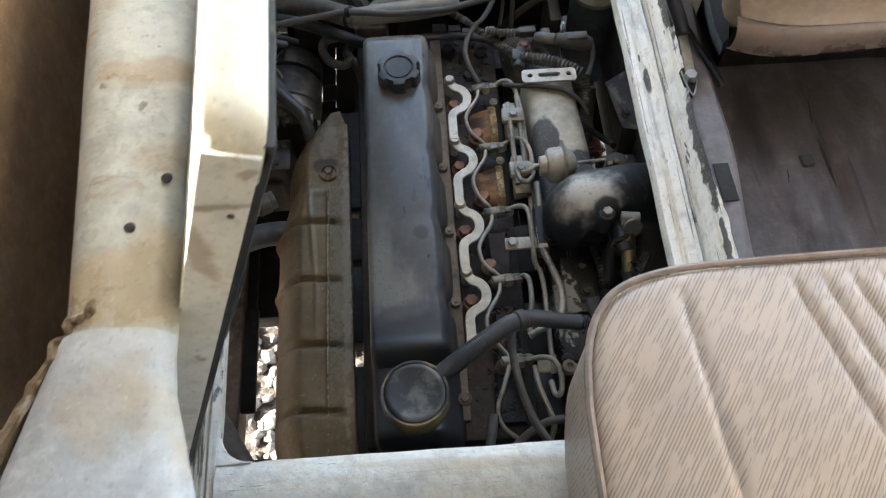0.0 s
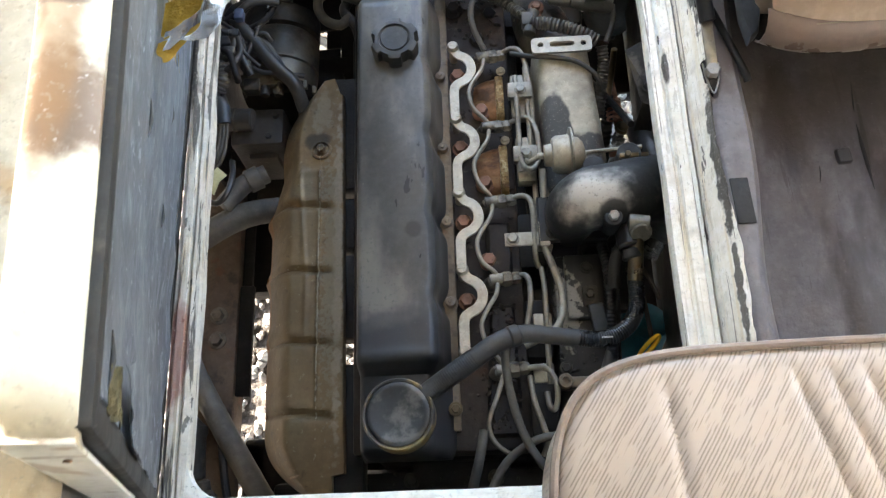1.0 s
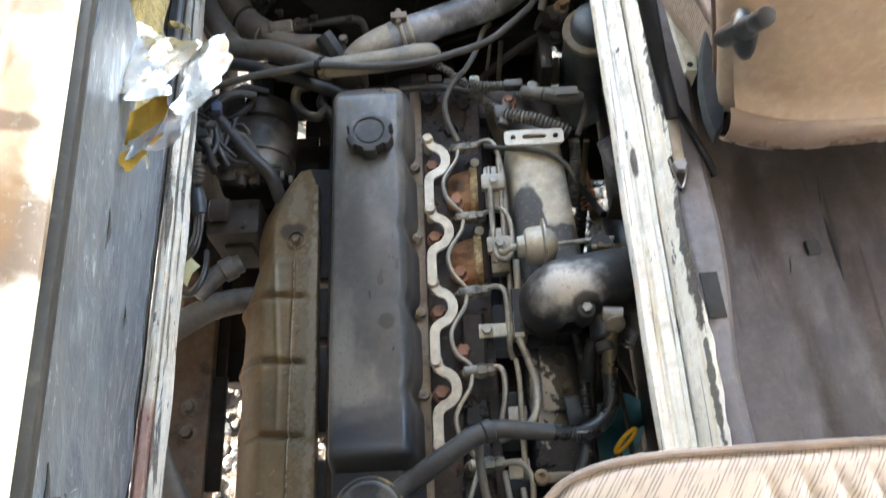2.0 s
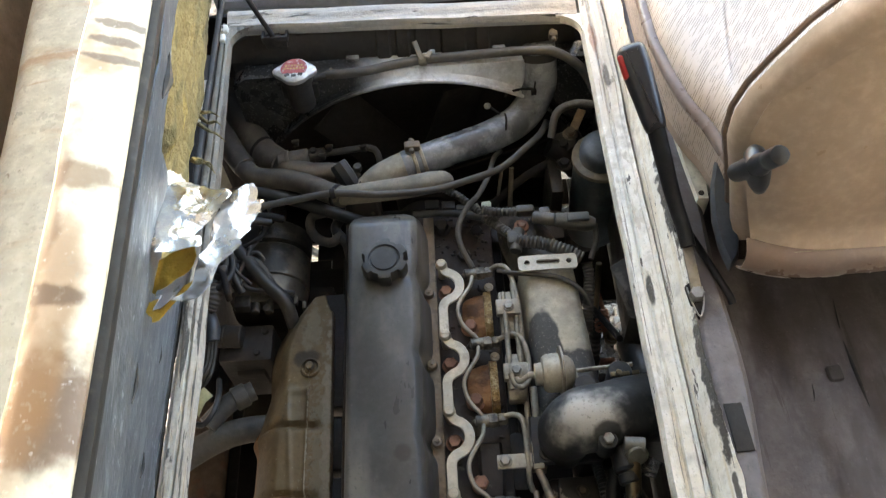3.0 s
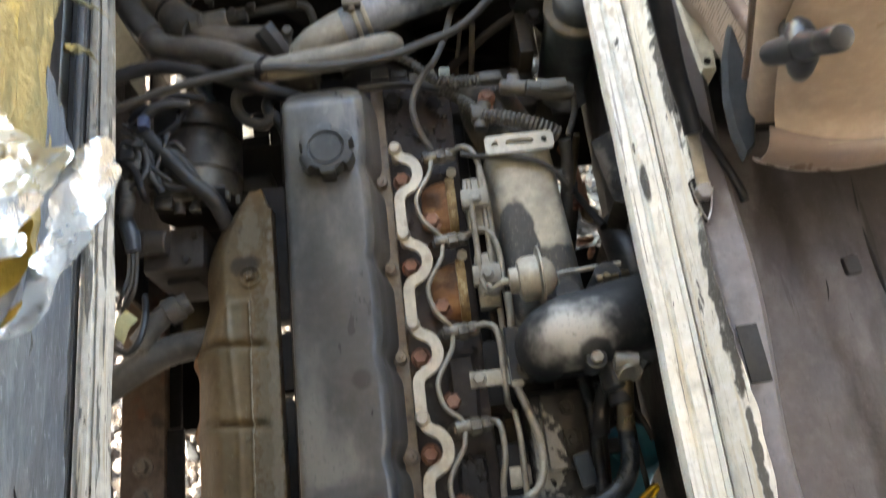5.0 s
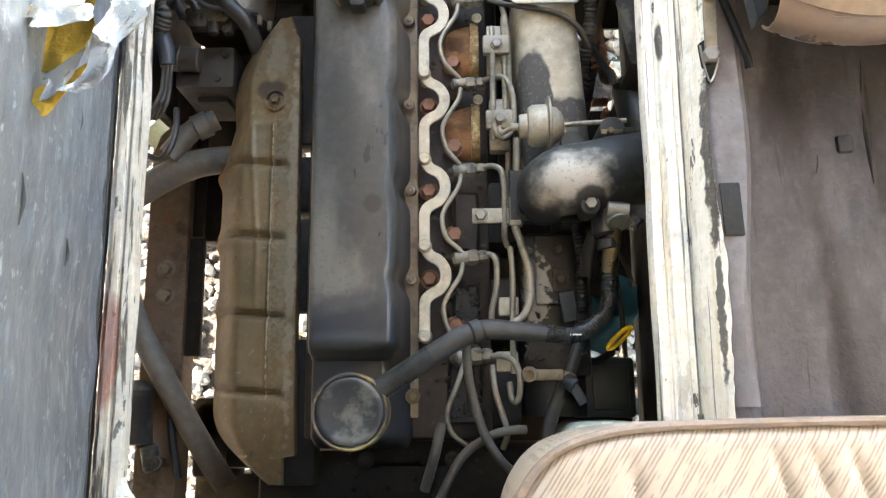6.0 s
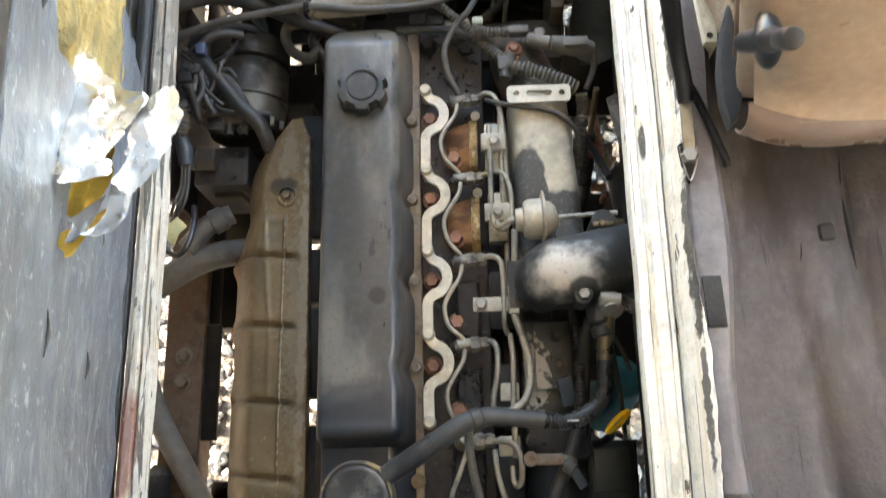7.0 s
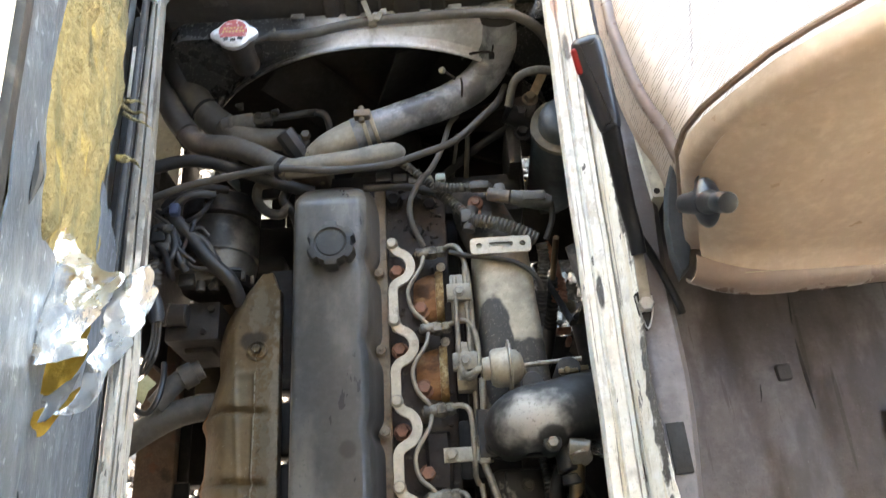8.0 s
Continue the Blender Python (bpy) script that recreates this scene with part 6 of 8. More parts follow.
part("brass_tube", rod((0.232, 0.580, 0.772), (0.227, 0.528, 0.757), 0.0095), BRASS, engine, "tarnished brass tube")
part("fitting_body", tube([(0.232, 0.588, 0.76), (0.220, 0.578, 0.755), (0.210, 0.560, 0.745), (0.206, 0.530, 0.73)], 0.009, 12), DARK, engine)
# breather hose
part("breather_hose", tube([(0.227, 0.545, 0.757), (0.2275, 0.518, 0.756), (0.224, 0.492, 0.756), (0.210, 0.471, 0.757), (0.184, 0.459, 0.760), (0.150, 0.460, 0.766)], 0.0100, 16, rib=(0.0032, 0.0007)), RUBBER_CLEAN, engine, "glossy black ribbed breather hose")
part("breather_hose", tube([(0.152, 0.460, 0.7655), (0.120, 0.4625, 0.772), (0.090, 0.464, 0.780), (0.060, 0.455, 0.785), (0.020, 0.430, 0.782), (-0.016, 0.408, 0.775), (-0.035, 0.395, 0.770)], [0.0102, 0.0104, 0.0108, 0.0116, 0.0118, 0.0118, 0.0118], 18), HOSE_DARK, engine, "dull dark grey breather hose")
part("hose_ribs", tube([(0.030, 0.437, 0.7835), (0.005, 0.421, 0.780), (-0.020, 0.405, 0.7735)], 0.0122, 16, rib=(0.0028, 0.0004)), RUBBER_CLEAN, engine)
part("hose_collar", rod((0.083, 0.4635, 0.7815), (0.070, 0.459, 0.7845), 0.0130, 0.002, 20), RUBBER, engine)
part("print_mark", box(0.176, 0.192, 0.4575, 0.4592, 0.7695, 0.7703, 0.0002, 1), WHITE_PRINT, engine)
# injection pump block
pump = part("injection_pump", join(box(0.135, 0.215, 0.415, 0.590, 0.56, 0.690, 0.010), box(0.150, 0.200, 0.50, 0.585, 0.69, 0.702, 0.004), rod((0.175, 0.37, 0.64), (0.175, 0.43, 0.64), 0.040)), PUMP, engine, "dark injection pump with scraped bare patch")
for p in ((0.178, 0.566, 0.702), (0.179, 0.529, 0.706), (0.143, 0.44, 0.69)):
    part("bolt", hexbolt(p, 0.006, 0.006, 0.008), GREY_DARK, pump)
part("lug", join(lathe((0.138, 0.418, 0.715), (0.138, 0.418, 1), [(0, 0.0090), (0.010, 0.0090), (0.012, 0.008), (0.012, 0.0048), (0.007, 0.0045), (0.006, 0.001)], 24), box(0.143, 0.178, 0.411, 0.424, 0.712, 0.719, 0.003)), COVER_BOLT, pump, "lug with a brass-coloured eye")
part("bolt_plate", box(0.170, 0.189, 0.515, 0.541, 0.7015, 0.706, 0.001), GREY_DARK, pump)
part("clip_tab", moved(box(-0.009, 0.009, -0.018, 0.018, -0.004, 0.004, 0.002), pose(0.186, 0.497, 0.712, 20, 0, 12)), BLUE_PLASTIC, pump)
part("return_hose", tube([(0.208, 0.500, 0.69), (0.204, 0.470, 0.70), (0.185, 0.417, 0.70), (0.164, 0.371, 0.70), (0.156, 0.332, 0.70), (0.156, 0.29, 0.69)], [0.0065, 0.0070, 0.0080, 0.0085, 0.0085, 0.0085], 14), RUBBER, pump, "dark grey return hose")
part("clip_tab", join(moved(box(-0.006, 0.006, -0.019, 0.019, -0.003, 0.003, 0.002), pose(0.190, 0.401, 0.716, 8, 0, 32)), rod((0.180, 0.412, 0.712), (0.190, 0.404, 0.716), 0.0085)), BLUE_PLASTIC, pump)
part("clip_ring", rod((0.1865, 0.4205, 0.700), (0.1835, 0.4125, 0.700), 0.0098, 0.001, 20), BOLT_GREY, pump)
part("pump_conduit", tube([(0.200, 0.600, 0.70), (0.203, 0.56, 0.715), (0.202, 0.50, 0.71), (0.200, 0.44, 0.70)], 0.0072, 12, rib=(0.005, 0.0013)), RUBBER_CLEAN, pump)
for k, (y, z) in enumerate(((0.62, 0.61), (0.50, 0.60), (0.40, 0.60))):
    part("side_casting", box(0.095, 0.134, y - 0.04, y + 0.04, 0.56, z + 0.06, 0.008), DARK, engine)

# ---------------------------------------------------------------- loose things round the engine
filt = thing("oil_filter", (0.286, 0.52, 0.43), "teal painted oil filter canister low beside the pump", "oil filter")
part("can", lathe((0.262, 0.490, 0.46), (0.284, 0.555, 0.62), [(0, 0.030), (0.004, 0.036), (0.10, 0.036), (0.106, 0.033), (0.108, 0.02)], 28), TEAL, filt)
part("bracket", join(box(0.23, 0.249, 0.50, 0.56, 0.43, 0.50, 0.003), box(0.22, 0.25, 0.46, 0.58, 0.42, 0.44, 0.003)), DARK, filt)
dip = thing("dipstick", (0.246, 0.461, 0.55), "yellow plastic ring handle of the dipstick", "dipstick")
ring_pts = [(0.2460 + 0.0052 * math.cos(a), 0.460 + 0.0118 * math.sin(a), 0.700 + 0.008 * math.sin(a)) for a in [2 * math.pi * k / 14 + 0.6 for k in range(15)]]
part("ring_handle", tube([(x + 0.95 * (y - 0.460), y, z) for x, y, z in ring_pts], 0.0028, 10), YELLOW, dip)
part("tube", tube([(0.238, 0.444, 0.692), (0.226, 0.436, 0.66), (0.20, 0.43, 0.56)], 0.005, 10), DARK, dip)
wash = thing("washer_tank", (0.24, 0.37, 0.60), "milky green plastic tank under the seat cushion", "tank")
part("tank", prism(rounded(0.176, 0.265, 0.290, 0.3655, 0.020), [(0.60, 0.004), (0.604, 0.0), (0.770, 0.0), (0.782, 0.006), (0.786, 0.018)]), PALE_TANK, wash)
box_b = thing("relay_box", (0.24, 0.405, 0.52), "matt black box beside the pump", "box")
part("body", box(0.210, 0.272, 0.3675, 0.441, 0.52, 0.655, 0.006), BOX_GREEN, box_b)
part("cap", box(0.219, 0.263, 0.378, 0.431, 0.6552, 0.660, 0.002), BOX_GREEN, box_b)
# ---------------------------------------------------------------- radiator end of the bay
rad = thing("radiator", (0, 1.25, 0.42), "dusty dark radiator with a ribbed top tank", "radiator")
part("core", box(-0.285, 0.245, 1.244, 1.284, 0.45, 0.755, 0.003), BLADE, rad)


def top_tank():
    rows = []
    for x in stepped(-0.290, 0.248, 160):
        rb = 0.010 if any(abs(x - c) < w for c, w in ((-0.050, 0.010), (-0.018, 0.010), (0.012, 0.010), (0.060, 0.018), (0.105, 0.011))) else 0.0
        e = 0.02 * max(0, (abs(x + 0.02) - 0.23) / 0.04)
        rows.append([(x, 1.244, 0.752), (x, 1.242, 0.775), (x, 1.236 - rb * 0.6, 0.790), (x, 1.235 - rb * 0.6, 0.812), (x, 1.242 - rb * 0.4, 0.836 - e), (x, 1.254, 0.850 - e + rb * 0.3), (x, 1.276, 0.852 - e + rb * 0.3), (x, 1.288, 0.840 - e), (x, 1.289, 0.752)])
    v, f = grid_surface(rows)
    n = len(rows[0])
    f += [tuple(range(n)), tuple(range(len(v) - n, len(v)))[::-1]]
    return v, f


tank = part("top_tank", top_tank(), RAD, rad, "ribbed dusty plastic top tank", 30)
neck = part("filler_neck", join(lathe((-0.184, 1.188, 0.760), (-0.184, 1.188, 1), [(0, 0.020), (0.050, 0.020), (0.052, 0.024), (0.066, 0.024)], 24), box(-0.215, -0.155, 1.19, 1.24, 0.765, 0.80, 0.008)), RAD, rad)
part("overflow_spigot", rod((-0.165, 1.192, 0.808), (-0.138, 1.203, 0.806), 0.0055), RAD, neck)


def pressure_cap(c):
    out = []
    for k in range(72):
        a = 2 * math.pi * k / 72
        ear = 0.0090 * max(0.0, abs(math.cos(a)) - 0.86) / 0.14
        out.append((c[0] + (0.0245 + ear) * math.cos(a), c[1] + 0.0245 * math.sin(a)))
    return prism(out, [(c[2] - 0.010, 0.001), (c[2] - 0.008, 0), (c[2] - 0.002, 0), (c[2], 0.002), (c[2] + 0.0015, 0.007)])


cap = part("pressure_cap", pressure_cap((-0.184, 1.186, 0.838)), WHITE_CAP, rad, "bright pressure cap with a red and white label")
part("red_label", prism([(-0.184 + 0.0200 * math.cos(a), 1.186 + 0.0200 * math.sin(a)) for a in [(math.pi + 1.0) * k / 30 - 0.5 for k in range(31)]], [(0.8397, 0), (0.8403, 0)]), RED_LABEL, cap)
for row, n in ((1.1915, 6), (1.1855, 7)):
    for k in range(n):
        part("print_mark", box(-0.184 + 0.0047 * (k - (n - 1) / 2) - 0.0016, -0.184 + 0.0047 * (k - (n - 1) / 2) + 0.0016, row - 0.0019, row + 0.0019, 0.8404, 0.8408, 0.0001, 1), YELLOW_PRINT, cap)
for k in range(3):
    part("print_mark", moved(box(-0.0036, 0.0036, -0.0026, 0.0026, 0, 0.0006, 0.0001, 1), pose(-0.194 + 0.0100 * k, 1.1735 - (0.002 if k == 1 else 0), 0.8398, 0, 0, 25 - 20 * k)), GREY_DARK, cap)


def shroud_ring():
    """A funnel from the radiator's face to a round lip about the fan."""
    rows = []
    cx, cz, r = 0.0, 0.502, 0.298
    for k in range(97):
        a = 2 * math.pi * k / 96
        c, s = math.cos(a), math.sin(a)
        q = max(r + 0.004, 1 / max(abs(c) / 0.290, abs(s) / 0.306))
        rows.append([(cx + r * c, 1.180, cz + r * s), (cx + (r + 0.002) * c, 1.178, cz + (r + 0.002) * s), (cx + (r + 0.003) * c, 1.194, cz + (r + 0.003) * s),
                     (cx + q * c, 1.202, cz + q * s), (cx + q * c, 1.226, cz + q * s - 0.002), (cx + q * c, 1.240, cz + q * s - 0.004)])
    return thick(grid_surface(rows), 0.002)


shr = thing("fan_shroud", (0, 1.17, 0.42), "dusty grey plastic fan shroud with painted-in shade at both ends, round a dark opening", "shroud")
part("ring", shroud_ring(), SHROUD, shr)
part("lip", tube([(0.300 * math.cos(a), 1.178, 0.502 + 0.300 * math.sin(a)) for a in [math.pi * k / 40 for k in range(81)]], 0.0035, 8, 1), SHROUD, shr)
for x in (-0.10, 0.02, 0.13):
    part("tab", box(x - 0.010, x + 0.010, 1.226, 1.238, 0.796, 0.812, 0.002), SHROUD, shr)
fan = thing("cooling_fan", (0, 1.13, 0.42), "black radiator fan deep in the shroud", "fan")
blades = []
for k in range(7):
    a = 2 * math.pi * k / 7 + 0.3
    m = Matrix.Translation((0, 1.214, 0.500)) @ Matrix.Rotation(a, 4, "Y")
    blades = moved(box(-0.045, 0.045, -0.002, 0.002, 0.05, 0.262, 0.001), m @ Matrix.Rotation(radians(28), 4, "Z"))
    part("blade", blades, BLADE, fan)
part("hub", lathe((0, 1.13, 0.500), (0, 1.22, 0.500), [(0, 0.03), (0.01, 0.055), (0.06, 0.065), (0.09, 0.06)], 28), BLACK, fan)
part("stand", box(-0.02, 0.02, 1.13, 1.15, 0.42, 0.49, 0.002), BLACK, fan)

hose = thing("radiator_hose", (0.03, 1.10, 0.66), "thick dusty black upper radiator hose with clamps and ties", "hose")
part("hose", tube([(-0.030, 1.086, 0.712), (0.010, 1.097, 0.716), (0.050, 1.108, 0.720), (0.105, 1.126, 0.722), (0.150, 1.152, 0.722), (0.178, 1.180, 0.730), (0.192, 1.198, 0.758), (0.193, 1.204, 0.790), (0.191, 1.222, 0.820)],
                  [0.0245, 0.0245, 0.0245, 0.0250, 0.0262, 0.0275, 0.0270, 0.0255, 0.0250], 28, 10), RUBBER_BLUE, hose)
part("spigot", tube([(-0.095, 1.060, 0.690), (-0.070, 1.069, 0.706), (-0.040, 1.082, 0.712), (-0.020, 1.088, 0.714)], [0.020, 0.0225, 0.0230, 0.0230], 24), NECK, hose, "pale cast hose neck")
for a, b in (((-0.016, 1.090, 0.7135), (-0.010, 1.0915, 0.714)), ((-0.003, 1.0935, 0.7145), (0.003, 1.095, 0.7152))):
    part("clamp", rod(a, b, 0.0266, 0.001, 28), BAR, hose)
part("clamp_screw", join(box(-0.027, -0.003, 1.092, 1.104, 0.738, 0.752, 0.002), rod((-0.016, 1.086, 0.744), (-0.016, 1.110, 0.748), 0.0045)), COVER_BOLT, hose, "rusty clamp screw")
part("clamp", rod((0.192, 1.2100, 0.800), (0.1915, 1.216, 0.811), 0.0275, 0.001, 28), RAD, hose)
part("clamp_screw", join(box(0.205, 0.218, 1.214, 1.226, 0.830, 0.844, 0.002), rod((0.211, 1.208, 0.838), (0.211, 1.230, 0.840), 0.004)), COVER_BOLT, hose)
part("cable_tie", join(tube([(0.166 + 0.0285 * math.cos(a), 1.187 - 0.010 * math.sin(a), 0.747 + 0.024 * math.sin(a)) for a in [0.2 + 0.5 * k for k in range(8)]], 0.0022, 8), box(0.176, 0.184, 1.168, 1.176, 0.764, 0.772, 0.001), tube([(0.18, 1.172, 0.77), (0.183, 1.180, 0.785), (0.185, 1.186, 0.796)], 0.0013, 6)), BLACK, hose, "black cable tie")
part("cable_tie", join(tube([(0.128 + 0.006 * math.sin(a), 1.139 + 0.0255 * math.cos(a) * 0.9, 0.722 + 0.0265 * math.sin(a)) for a in [0.0 + 0.55 * k for k in range(9)]], 0.0018, 8), tube([(0.125, 1.150, 0.747), (0.108, 1.158, 0.757)], 0.0022, 6)), BLACK, hose)
part("tie_ball", lathe((0.106, 1.158, 0.754), (0.106, 1.158, 1), [(0, 0.002), (0.002, 0.005), (0.006, 0.0055), (0.009, 0.003)], 12), SLEEVE, hose)
therm = thing("thermostat_housing", (-0.10, 1.05, 0.60), "pale cast thermostat housing with a dark boot", "housing")
part("body", join(box(-0.130, -0.075, 1.035, 1.085, 0.60, 0.690, 0.010), rod((-0.105, 1.060, 0.68), (-0.085, 1.063, 0.700), 0.019)), RUNNER, therm)
part("boot", lathe((-0.112, 1.062, 0.700), (-0.150, 1.110, 0.748), [(0, 0.012), (0.012, 0.015), (0.040, 0.015), (0.044, 0.013)], 8), RUBBER, therm, "dark hexagonal rubber boot")
sensor = part("sensor", join(rod((-0.235, 1.125, 0.700), (-0.185, 1.1305, 0.700), 0.0125, 0.002, 20), rod((-0.222, 1.1264, 0.700), (-0.216, 1.127, 0.700), 0.0145, 0.001, 20)), HOSE_TAN, therm, "dusty tan sensor body")
part("plug", join(rod((-0.185, 1.1305, 0.70), (-0.158, 1.133, 0.70), 0.0105, 0.002), hexbolt((-0.176, 1.132, 0.708), 0.006, 0.006, 0.0)), RUNNER, sensor)
part("lead", tube([(-0.158, 1.133, 0.70), (-0.13, 1.132, 0.705), (-0.09, 1.135, 0.705), (-0.075, 1.128, 0.702), (-0.07, 1.112, 0.69)], 0.0055, 10), RUBBER, sensor)
part("nut", join(hexbolt((-0.128, 1.078, 0.700), 0.0105, 0.010, 0.0135), hexbolt((-0.105, 1.094, 0.702), 0.0075, 0.010, 0.0)), RUNNER, therm)
for x, y in ((-0.160, 1.118), (-0.150, 1.135), (-0.095, 1.130), (-0.205, 1.150)):
    part("clip_screw", join(box(x - 0.004, x + 0.004, y - 0.004, y + 0.004, 0.705, 0.715, 0.0012), rod((x - 0.006, y, 0.714), (x + 0.006, y, 0.716), 0.0032)), GREY_DARK, therm)

h1 = thing("heater_hose", (-0.24, 1.15, 0.65), "dusty dark heater hose with a thicker sleeve", "hose", "heater hoses")
part("hose", tube([(-0.335, 1.290, 0.72), (-0.325, 1.262, 0.700), (-0.302, 1.222, 0.690), (-0.270, 1.165, 0.688), (-0.225, 1.122, 0.690), (-0.185, 1.103, 0.692), (-0.140, 1.098, 0.690), (-0.11, 1.085, 0.68)],
                  [0.019, 0.0195, 0.0200, 0.0195, 0.0180, 0.0165, 0.0165, 0.016], 20), HEATER, h1)
part("sleeve", tube([(-0.312, 1.240, 0.694), (-0.290, 1.200, 0.689), (-0.262, 1.155, 0.688), (-0.232, 1.127, 0.690)], [0.0235, 0.0232, 0.0232, 0.0225], 20), HEATER, h1)
part("cable_tie", rod((-0.268, 1.162, 0.688), (-0.264, 1.158, 0.688), 0.0248), BLACK, h1)
h2 = thing("heater_hose", (-0.24, 1.10, 0.65), "dusty grey heater hose that joins a pale sleeve", "hose", "heater hoses")
part("hose", tube([(-0.350, 1.235, 0.690), (-0.312, 1.157, 0.690), (-0.275, 1.105, 0.690), (-0.220, 1.086, 0.700), (-0.180, 1.062, 0.712), (-0.145, 1.034, 0.726), (-0.12, 1.020, 0.73)], 0.0165, 20), HEATER, h2)
part("pale_sleeve", tube([(-0.150, 1.036, 0.726), (-0.128, 1.022, 0.732), (-0.089, 1.022, 0.735), (-0.030, 1.026, 0.736), (0.008, 1.033, 0.735), (0.030, 1.038, 0.730), (0.040, 1.036, 0.724)], [0.0130, 0.0140, 0.0155, 0.0165, 0.0170, 0.0155, 0.010], 20), SLEEVE, h2, "pale dusty hose sleeve")
part("sleeve", tube([(-0.330, 1.195, 0.690), (-0.312, 1.157, 0.690), (-0.290, 1.122, 0.690)], 0.0190, 20), HEATER, h2)
part("tie", rod((-0.135, 1.026, 0.730), (-0.130, 1.023, 0.731), 0.0175), BLACK, h2)

ov = thing("overflow_hose", (0.03, 1.22, 0.78), "thin grey overflow hose across the shroud", "hose")
part("hose", tube([(-0.140, 1.203, 0.806), (-0.110, 1.197, 0.811), (-0.074, 1.198, 0.813), (-0.048, 1.203, 0.814), (0.006, 1.210, 0.816), (0.067, 1.209, 0.819), (0.130, 1.208, 0.822), (0.180, 1.197, 0.832), (0.214, 1.191, 0.830), (0.250, 1.175, 0.811), (0.275, 1.149, 0.776)], 0.0072, 14), RUBBER_GREY, ov)
part("hose_clip", rod((-0.134, 1.204, 0.806), (-0.130, 1.205, 0.806), 0.0092), SLEEVE, ov)
part("clip", join(moved(box(-0.004, 0.004, -0.016, 0.016, -0.0015, 0.0015, 0.001), pose(0.004, 1.217, 0.829, 25, 0, 20)), moved(box(-0.004, 0.004, -0.014, 0.012, -0.0015, 0.0015, 0.001), pose(0.020, 1.207, 0.829, -25, 0, -15)), rod((0.004, 1.2100, 0.8158), (0.016, 1.2098, 0.8164), 0.0092)), SLEEVE, ov)

cab = thing("throttle_cable", (0.0, 1.0, 0.73), "long grey sheathed cable across the engine front", "cable")
part("sheath", tube([(-0.345, 0.965, 0.735), (-0.315, 0.980, 0.742), (-0.257, 0.996, 0.748), (-0.192, 1.005, 0.752), (-0.133, 1.009, 0.756), (-0.060, 1.001, 0.756), (0.014, 1.004, 0.755), (0.061, 1.018, 0.752), (0.117, 1.043, 0.746), (0.161, 1.083, 0.744), (0.185, 1.11, 0.74), (0.20, 1.15, 0.72)], 0.0054, 12), CABLE, cab)
part("tie", rod((-0.138, 1.0088, 0.7558), (-0.130, 1.0092, 0.7562), 0.0080), BLACK, cab)
cab2 = thing("wiring_loom", (-0.22, 1.05, 0.66), "thick black taped wiring loom", "wiring", "wiring")
part("loom", tube([(-0.345, 1.062, 0.690), (-0.283, 1.071, 0.692), (-0.220, 1.056, 0.690), (-0.159, 1.032, 0.684), (-0.10, 1.02, 0.66)], 0.010, 12), RUBBER, cab2)
part("loop", tube([(-0.160, 1.030, 0.68), (-0.182, 1.032, 0.668), (-0.184, 1.012, 0.662), (-0.170, 0.993, 0.660), (-0.150, 0.988, 0.658), (-0.136, 1.002, 0.660)], 0.0075, 12), RUBBER_GREY, cab2)
part("loom", tube([(-0.135, 1.035, 0.66), (-0.145, 1.010, 0.66), (-0.128, 0.985, 0.655), (-0.12, 0.95, 0.65)], 0.008, 12), RUBBER, cab2)

# ---------------------------------------------------------------- harness and connectors ahead of the intake
har = thing("sensor_harness", (0.17, 0.94, 0.66), "dusty corrugated sensor harness with pale connectors", "wiring", "wiring")
con = part("connector", join(lathe((0.190, 0.957, 0.726), (0.250, 0.946, 0.722), [(0, 0.0085), (0.002, 0.0105), (0.012, 0.0112), (0.014, 0.0125), (0.046, 0.0128), (0.052, 0.0115), (0.058, 0.009)], 14), box(0.206, 0.238, 0.944, 0.958, 0.735, 0.741, 0.002)), CONNECTOR, har, "grey plastic connector")
part("latch", join(rod((0.158, 0.966, 0.722), (0.192, 0.957, 0.725), 0.0098, 0.003), box(0.168, 0.184, 0.958, 0.980, 0.714, 0.731, 0.005)), CONNECTOR, con)
part("conduit", tube([(0.132, 0.928, 0.720), (0.150, 0.922, 0.724), (0.177, 0.913, 0.726), (0.202, 0.902, 0.724), (0.222, 0.892, 0.718)], 0.0098, 16, rib=(0.0056, 0.0017)), CONDUIT, har, "grey corrugated conduit")
part("conduit", tube([(0.228, 0.888, 0.712), (0.230, 0.870, 0.700), (0.226, 0.840, 0.690), (0.221, 0.800, 0.665)], 0.0085, 14, rib=(0.0052, 0.0015)), CONDUIT, har)
part("conduit", tube([(0.088, 0.985, 0.702), (0.104, 0.968, 0.706), (0.120, 0.950, 0.710), (0.130, 0.936, 0.714)], 0.0078, 14, rib=(0.0052, 0.0014)), CONDUIT, har)
part("conduit", tube([(0.085, 0.986, 0.722), (0.105, 0.980, 0.722), (0.135, 0.978, 0.722)], 0.0072, 14, rib=(0.0052, 0.0012)), CONDUIT, har)
part("junction", join(box(0.118, 0.140, 0.922, 0.944, 0.706, 0.726, 0.004), rod((0.128, 0.912, 0.716), (0.136, 0.948, 0.718), 0.009)), CONDUIT, har)
part("junction", box(0.134, 0.162, 0.972, 0.986, 0.714, 0.730, 0.004), CONDUIT, har)
part("wire", tube([(0.247, 0.948, 0.722), (0.247, 0.925, 0.712), (0.236, 0.898, 0.705)], 0.0042, 10), CABLE, har)
part("wire", tube([(-0.02, 1.000, 0.700), (0.032, 1.001, 0.698), (0.060, 0.994, 0.700), (0.088, 0.985, 0.702)], 0.0060, 12), RUBBER, har)
